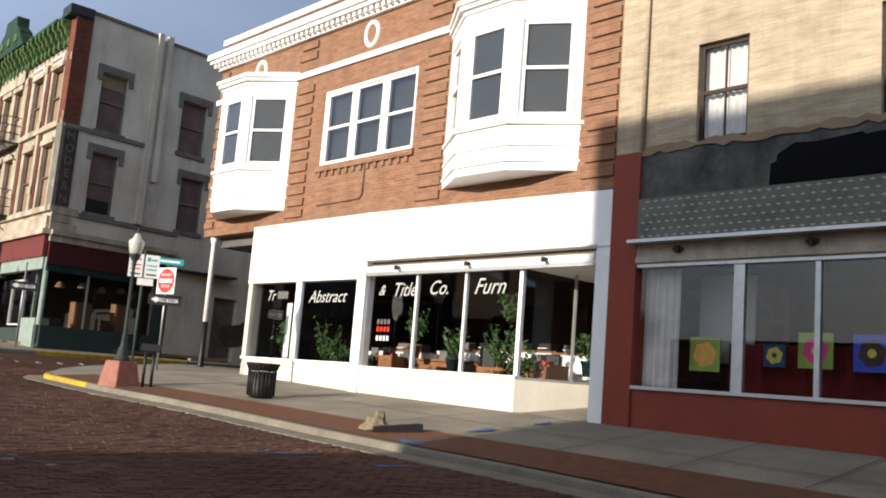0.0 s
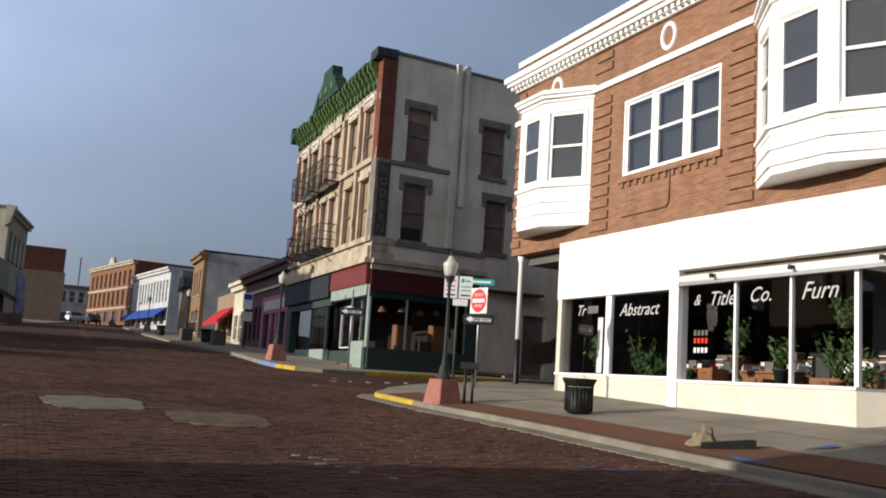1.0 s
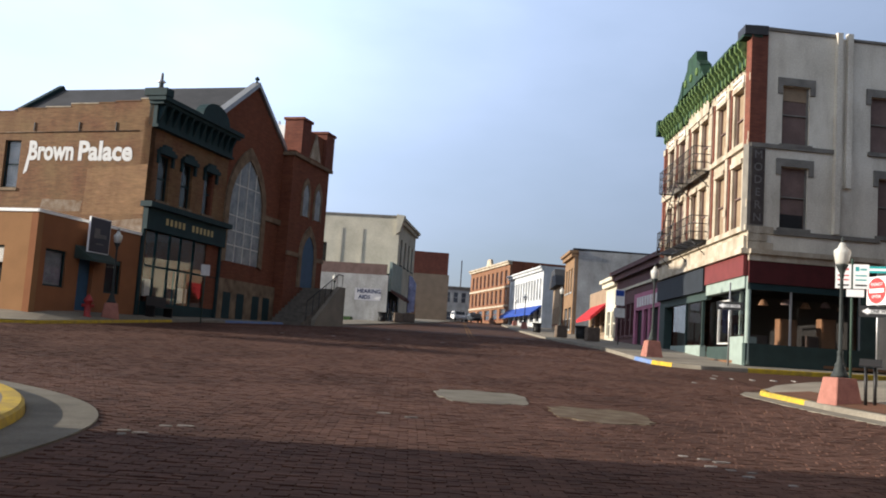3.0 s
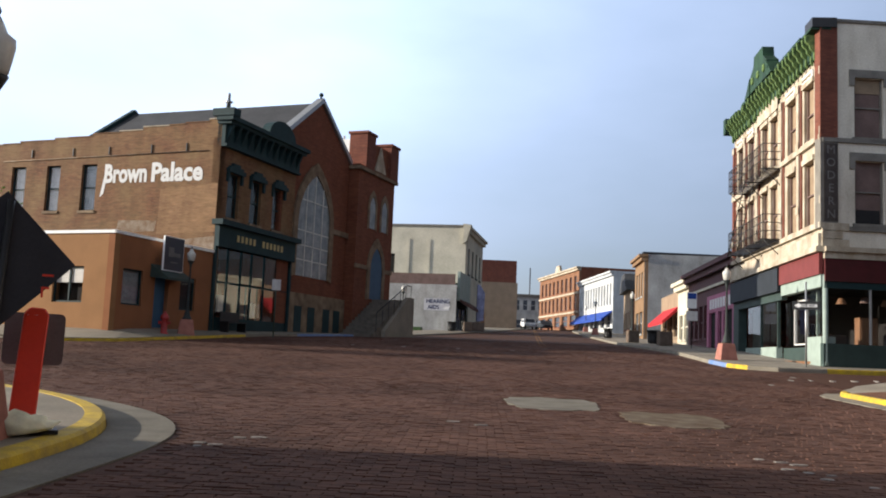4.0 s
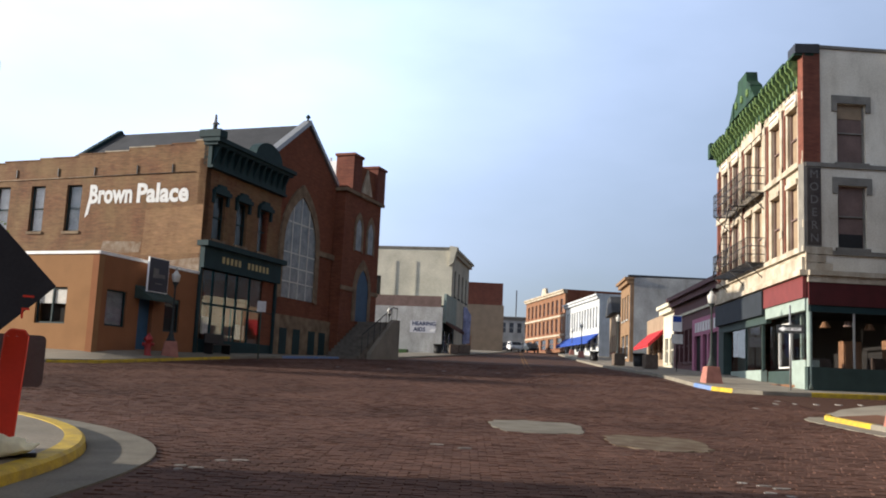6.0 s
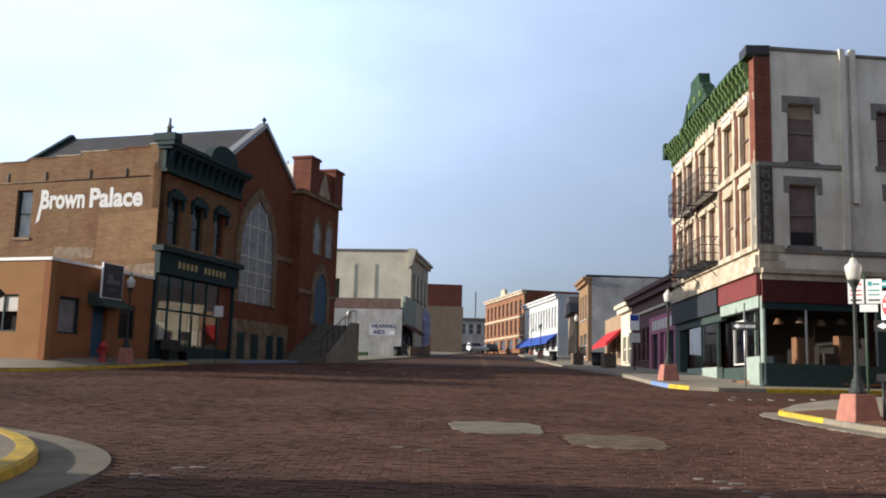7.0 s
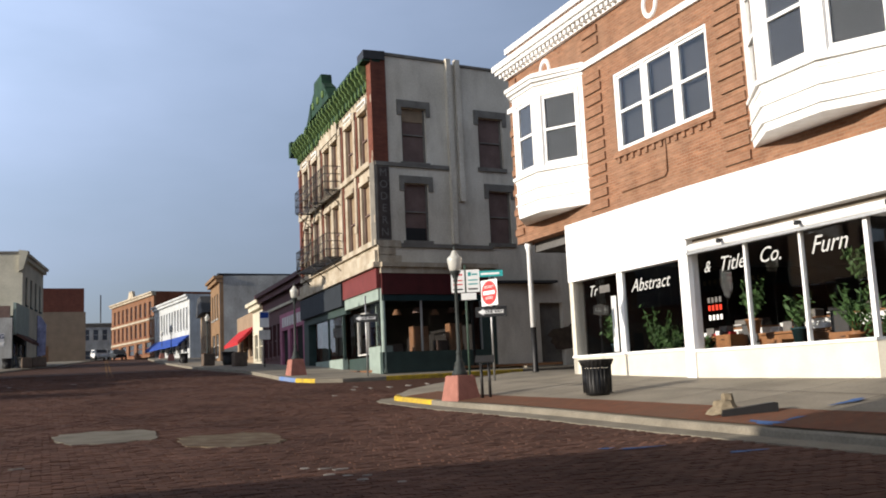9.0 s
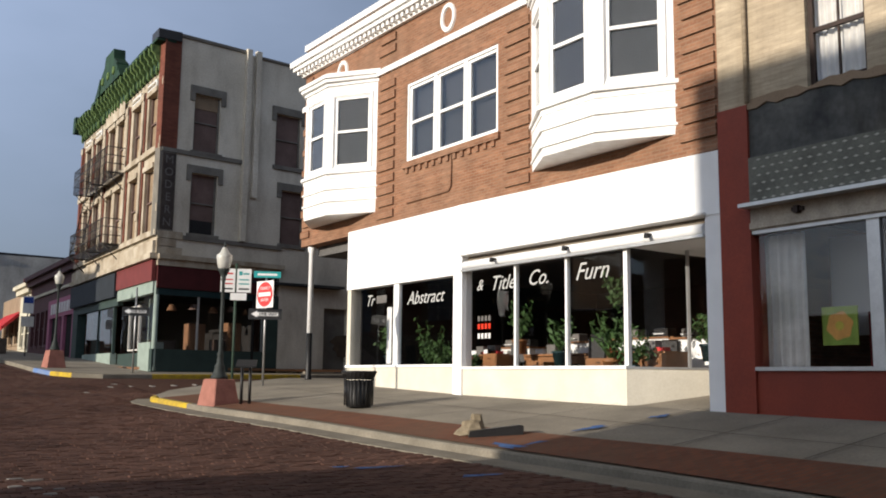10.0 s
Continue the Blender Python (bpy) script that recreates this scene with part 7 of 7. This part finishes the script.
for u, d, turn in ((7.4, 2.4, 20), (9.9, 2.5, -30), (10.9, 1.1, 160), (12.2, 2.6, 10), (12.0, 1.0, 190)):
    office_chair(u, d, turn)
for u, d, w, h in ((9.2, 3.3, 1.6, 1.1), (11.0, 3.5, 1.8, 1.15), (12.9, 3.2, 1.6, 1.1), (7.0, 3.0, 1.2, 1.0)):
    ct = thing("white_counter", "white panelled office counter with a wooden top", "counter", SH @ pose(u, d, 1.36), group="white counters")
    part("body", boxes((-w / 2, w / 2, -0.25, 0.25, 0, h - 0.04)), SIGN_WHITE, ct)
    part("top", boxes((-w / 2 - 0.04, w / 2 + 0.04, -0.3, 0.3, h - 0.04, h)), WARM_WOOD, ct)
    for x in np.arange(-w / 2 + 0.08, w / 2 - 0.3, 0.42):
        part("panel", boxes((x, x + 0.36, -0.265, -0.25, 0.1, h - 0.12)), WHITE, ct)
    for x, m in ((-w / 4, LETTER_GREY), (w / 4, IRON)):
        mc = thing("office_machine", "boxy office machine on the counter", "office things", SH @ pose(u + x, d, 1.36 + h))
        part("case", boxes((-0.2, 0.2, -0.16, 0.16, 0, 0.2)), m, mc, soft=0.02)
        part("tray", boxes((-0.15, 0.15, -0.24, -0.16, 0.06, 0.08)), SIGN_WHITE, mc)
for u, d, w, h in ((8.75, 0.75, 0.5, 0.75), (12.3, 0.75, 0.8, 0.6), (13.2, 1.3, 0.5, 0.7), (7.75, 0.9, 0.4, 0.7), (10.2, 0.9, 0.5, 0.55)):
    bx = thing("wooden_chest", "orange oak chest of drawers behind the shop window", "chest", SH @ pose(u, d, 1.36), group="oak chests")
    part("body", boxes((-w / 2, w / 2, -0.2, 0.2, 0, h)), WARM_WOOD, bx)
    for k in range(3):
        dr_ = part("drawer", boxes((-w / 2 + 0.03, w / 2 - 0.03, -0.215, -0.2, 0.04 + k * h / 3, h / 3 * (k + 1) - 0.02)), WARM_WOOD, bx)
        part("handle", boxes((-0.05, 0.05, -0.23, -0.215, h / 6 + k * h / 3, h / 6 + k * h / 3 + 0.02)), IRON, dr_)
cab = thing("white_cabinet", "white filing cabinets behind the shop entry", "cabinet", SH @ pose(14.4, 3.0, 1.36))
part("body", boxes((-0.9, 0.9, -0.3, 0.3, 0, 0.95)), SIGN_WHITE, cab)
for x in (-0.6, 0.0, 0.6):
    part("drawer", boxes((x - 0.27, x + 0.27, -0.32, -0.3, 0.1, 0.9)), WHITE, cab)
flag = thing("flag", "red and white striped flag on a pole", "flag", SH @ pose(15.2, 1.2, 1.36))
part("pole", rod(bmesh.new(), (0, 0, 0), (0, 0, 2.2), 0.02, 6), WARM_WOOD, flag)
for k in range(6):
    part("stripe", boxes((0.02 + k * 0.045, 0.06 + k * 0.045, -0.03 + 0.02 * (k % 2), 0.0, 0.7, 2.0)), SIGN_FACE_RED if k % 2 else SIGN_WHITE, flag)
neon = thing("window_sign", "small red and white window sign", "sign", SH @ pose(8.95, 0.2, 2.6))
for k, (z, m) in enumerate(((0.3, LETTER_GREY), (0.12, ORANGE), (-0.1, SIGN_WHITE))):
    part("bar", boxes(*[(-0.2 + j * 0.13, -0.12 + j * 0.13, 0, 0.01, z - 0.06, z + 0.06) for j in range(4)]), m, neon)
poster = thing("poster", "pale poster sheet in the window", "poster", SH @ pose(4.75, 0.3, 1.9))
part("sheet", boxes((-0.12, 0.12, 0, 0.01, 0.0, 1.5)), SIGN_WHITE, poster)

# ---- inside the red shop ----
RH = red.matrix_world
cur = thing("curtain", "pale hanging curtain inside the shop window", "curtain", RH @ pose(0.62, 0.3, 1.76))
bm = bmesh.new()
sheet(bm, [[(0.75 * k / 24, 0.05 * math.sin(k * 1.3), z) for k in range(25)] for z in (0.0, 2.15)])
part("cloth", bm, CURTAIN, cur)
dr = thing("backdrop_cloth", "dark red cloth hung behind the paintings", "cloth", RH @ pose(2.1, 0.75, 1.76))
sheet_bm = sheet(bmesh.new(), [[(3.9 * k / 60, 0.04 * math.sin(k * 1.1), z) for k in range(61)] for z in (0.0, 0.85)])
part("cloth", sheet_bm, surf("dark_red_velvet", (0.13, 0.014, 0.016), 0.9, 0.3, 3, 40, 0.1), dr)
# added grey sheet imitates the sky's reflection in this pane
screen = thing("display_screen", "pale grey sheet standing in for sky reflected in the window", "screen", RH @ pose(1.4, 0.9, 1.76))
part("sheet", boxes((0, 1.1, 0, 0.03, 0.5, 2.1)), surf("reflected_sky_grey", (0.3, 0.3, 0.3), 0.8, 0.15), screen)
COL = {"lime": (0.25, 0.35, 0.06), "sun": (0.75, 0.38, 0.1), "navy": (0.02, 0.06, 0.16), "gold": (0.6, 0.5, 0.08), "pink": (0.65, 0.06, 0.22), "blue": (0.04, 0.08, 0.5), "brown": (0.05, 0.03, 0.02)}
ART = {k: surf("paint_" + k, v, 0.6, 0.2, 6, 30, 0.1) for k, v in COL.items()}
for u, z, s, a, b in ((1.77, 2.4, 0.6, "lime", "sun"), (3.08, 2.42, 0.38, "navy", "gold"), (3.78, 2.52, 0.58, "lime", "pink"), (4.68, 2.5, 0.58, "blue", "brown")):
    pt = thing("painting", "bright square painting of a round flower", "painting", RH @ pose(u, 0.5, z), group="paintings in the window")
    part("canvas", boxes((-s / 2, s / 2, 0, 0.02, -s / 2, s / 2)), ART[a], pt)
    part("flower", prism(bmesh.new(), [(s * 0.36 * math.cos(t) * (1 + 0.08 * math.sin(6 * t)), s * 0.36 * math.sin(t) * (1 + 0.08 * math.sin(6 * t))) for t in np.linspace(0, 2 * math.pi, 25)[:-1]], -0.006, 0.0), ART[b], pt)
    part("centre", prism(bmesh.new(), [(s * 0.12 * math.cos(t), s * 0.12 * math.sin(t)) for t in np.linspace(0, 2 * math.pi, 13)[:-1]], -0.01, -0.006), ART["gold" if b != "gold" else "navy"], pt)

# ---- inside the hotel's corner shop ----
HF = flank.matrix_world
for k, (u, d, w, h, m) in enumerate(((0.9, 1.0, 0.9, 1.0, DARK_WOOD), (2.3, 1.2, 0.7, 1.7, WOOD), (3.2, 1.0, 0.5, 1.1, DARK_WOOD), (3.9, 1.1, 0.6, 1.8, WOOD))):
    c = thing("wooden_cabinet", "old wooden cabinet in the shop window", "cabinet", HF @ pose(u, d, 1.85), group="old furniture")
    part("body", boxes((-w / 2, w / 2, 0, 0.4, 0, h)), m, c)
    part("door", boxes((-w / 2 + 0.05, w / 2 - 0.05, -0.02, 0, 0.1, h - 0.1)), m, c)
for k, u in enumerate((1.0, 1.9, 2.7, 3.5, 4.2)):
    c = thing("lamp_shade", "hanging fabric lampshade in the shop window", "lampshade", HF @ pose(u, 0.7, 3.98 + 0.08 * (k % 2)), group="lampshades")
    part("shade", tube(bmesh.new(), [(0.2, 0), (0.09, 0.22)], seg=12, cap=False), BOARDED if k % 2 else WOOD, c)
    part("cord", rod(bmesh.new(), (0, 0, 0.3), (0, 0, 0.75), 0.01, 4), IRON, c)
part("shop_floor", boxes((0.2, 4.6, 0.25, 6, 1.75, 1.85)), WOOD, flank)

# ---- street bricks ----
BRICK_EACH = surf("street_brick", (0.083, 0.041, 0.029), 0.95, 0.3, 3, 60, 0.3, each=0.35)


def brick_varied():
    """Street bricks joined in one mesh: each its own tone."""
    m = surf("street_bricks", (0.11, 0.056, 0.04), 0.95, 0.35, 0.4, 60, 0.3, dirt=(0.062, 0.03, 0.021))
    n, l = m.node_tree.nodes, m.node_tree.links
    b = n["Principled BSDF"]
    old = b.inputs["Base Color"].links[0].from_socket
    geo, mr, hs = n.new("ShaderNodeNewGeometry"), n.new("ShaderNodeMapRange"), n.new("ShaderNodeHueSaturation")
    mr.inputs["To Min"].default_value, mr.inputs["To Max"].default_value = 0.78, 1.22
    l.new(geo.outputs["Random Per Island"], mr.inputs["Value"])
    l.new(mr.outputs["Result"], hs.inputs["Value"])
    l.new(old, hs.inputs["Color"])
    l.new(hs.outputs["Color"], b.inputs["Base Color"])
    b.inputs["Specular IOR Level"].default_value = 0.15
    return m


ISL_X, ISL_Y = [p[0] for p in ISL if p[1] < 36], [p[1] for p in ISL if p[1] < 36]


def free(x, y):
    """Whether the street is bare brick there."""
    for cx, cy, rx, ry in (P1, P2):
        if abs((x - cx) / (rx * 1.02)) ** 2.6 + abs((y - cy) / (ry * 1.02)) ** 2.6 < 1:
            return False
    if x > kerb_right(min(y, 27))[0] - 0.55 and y < 27:
        return False
    if y > 32.2 and not float(np.interp(y, [p[1] for p in KL[3:]], [p[0] for p in KL[3:]])) + 0.35 < x < 8.55:
        return False
    ex = float(np.interp(y, ISL_Y, ISL_X))
    return x > ex + 0.72 + 0.25 * math.exp(-((y - 12.5) / 2.5) ** 2)


rnd = random.Random(11)
BL, BW = 0.223, 0.105
slots = []
for r in range(int((58 - 5.2) / 0.1095)):
    y = 5.2 + r * 0.1095
    for c in range(int(30 / 0.2285)):
        x = -19.6 + c * 0.2285 + (0.114 if r % 2 else 0) + rnd.uniform(-0.006, 0.006)
        if free(x, y):
            slots.append((x, y))
corner8 = [(-1, -1), (1, -1), (1, 1), (-1, 1)]


def brick_points(cx, cy, dz, turn, tx, ty):
    c, s = math.cos(turn), math.sin(turn)
    out = []
    for hx, hy, h in ((BL / 2, BW / 2, -0.02), (BL / 2 - 0.005, BW / 2 - 0.005, 0.0)):
        for a, b in corner8:
            px, py = a * hx, b * hy
            x, y = cx + px * c - py * s, cy + px * s + py * c
            out.append((x, y, level(y) + h + dz + (px * tx + py * ty if h == 0 else 0)))
    return out


near = sorted((q for q in slots if -1.5 < q[0] < 4.5), key=lambda q: q[1])[:290]
nearset = set(near)
vs, fs = [], []
for x, y in slots:
    if (x, y) in nearset:
        continue
    k = len(vs)
    vs += brick_points(x, y, rnd.uniform(-0.006, 0.004), rnd.uniform(-0.03, 0.03), rnd.uniform(-0.03, 0.03), rnd.uniform(-0.06, 0.06))
    fs += [(k + 4, k + 5, k + 6, k + 7), (k, k + 1, k + 5, k + 4), (k + 1, k + 2, k + 6, k + 5), (k + 2, k + 3, k + 7, k + 6), (k + 3, k, k + 4, k + 7)]
me = bpy.data.meshes.new("street_bricks")
me.from_pydata(vs, [], fs)
me.materials.append(brick_varied())
rest = new("street_bricks", me)
rest.parent = ground
tagged(rest, "worn uneven red street bricks", kind="stuff")
one = bpy.data.meshes.new("brick")
one.from_pydata([(a * (BL / 2 - i), b * (BW / 2 - i), h) for i, h in ((0, -0.02), (0.005, 0.0)) for a, b in corner8], [], [(4, 5, 6, 7), (0, 1, 5, 4), (1, 2, 6, 5), (2, 3, 7, 6), (3, 0, 4, 7)])
one.materials.append(BRICK_EACH)
for x, y in near:
    b = new("brick", one)
    b.parent = ground
    b.location = (x, y, level(y) + rnd.uniform(-0.006, 0.004))
    b.rotation_euler = (0.036 + rnd.uniform(-0.05, 0.05), rnd.uniform(-0.03, 0.03), rnd.uniform(-0.03, 0.03))
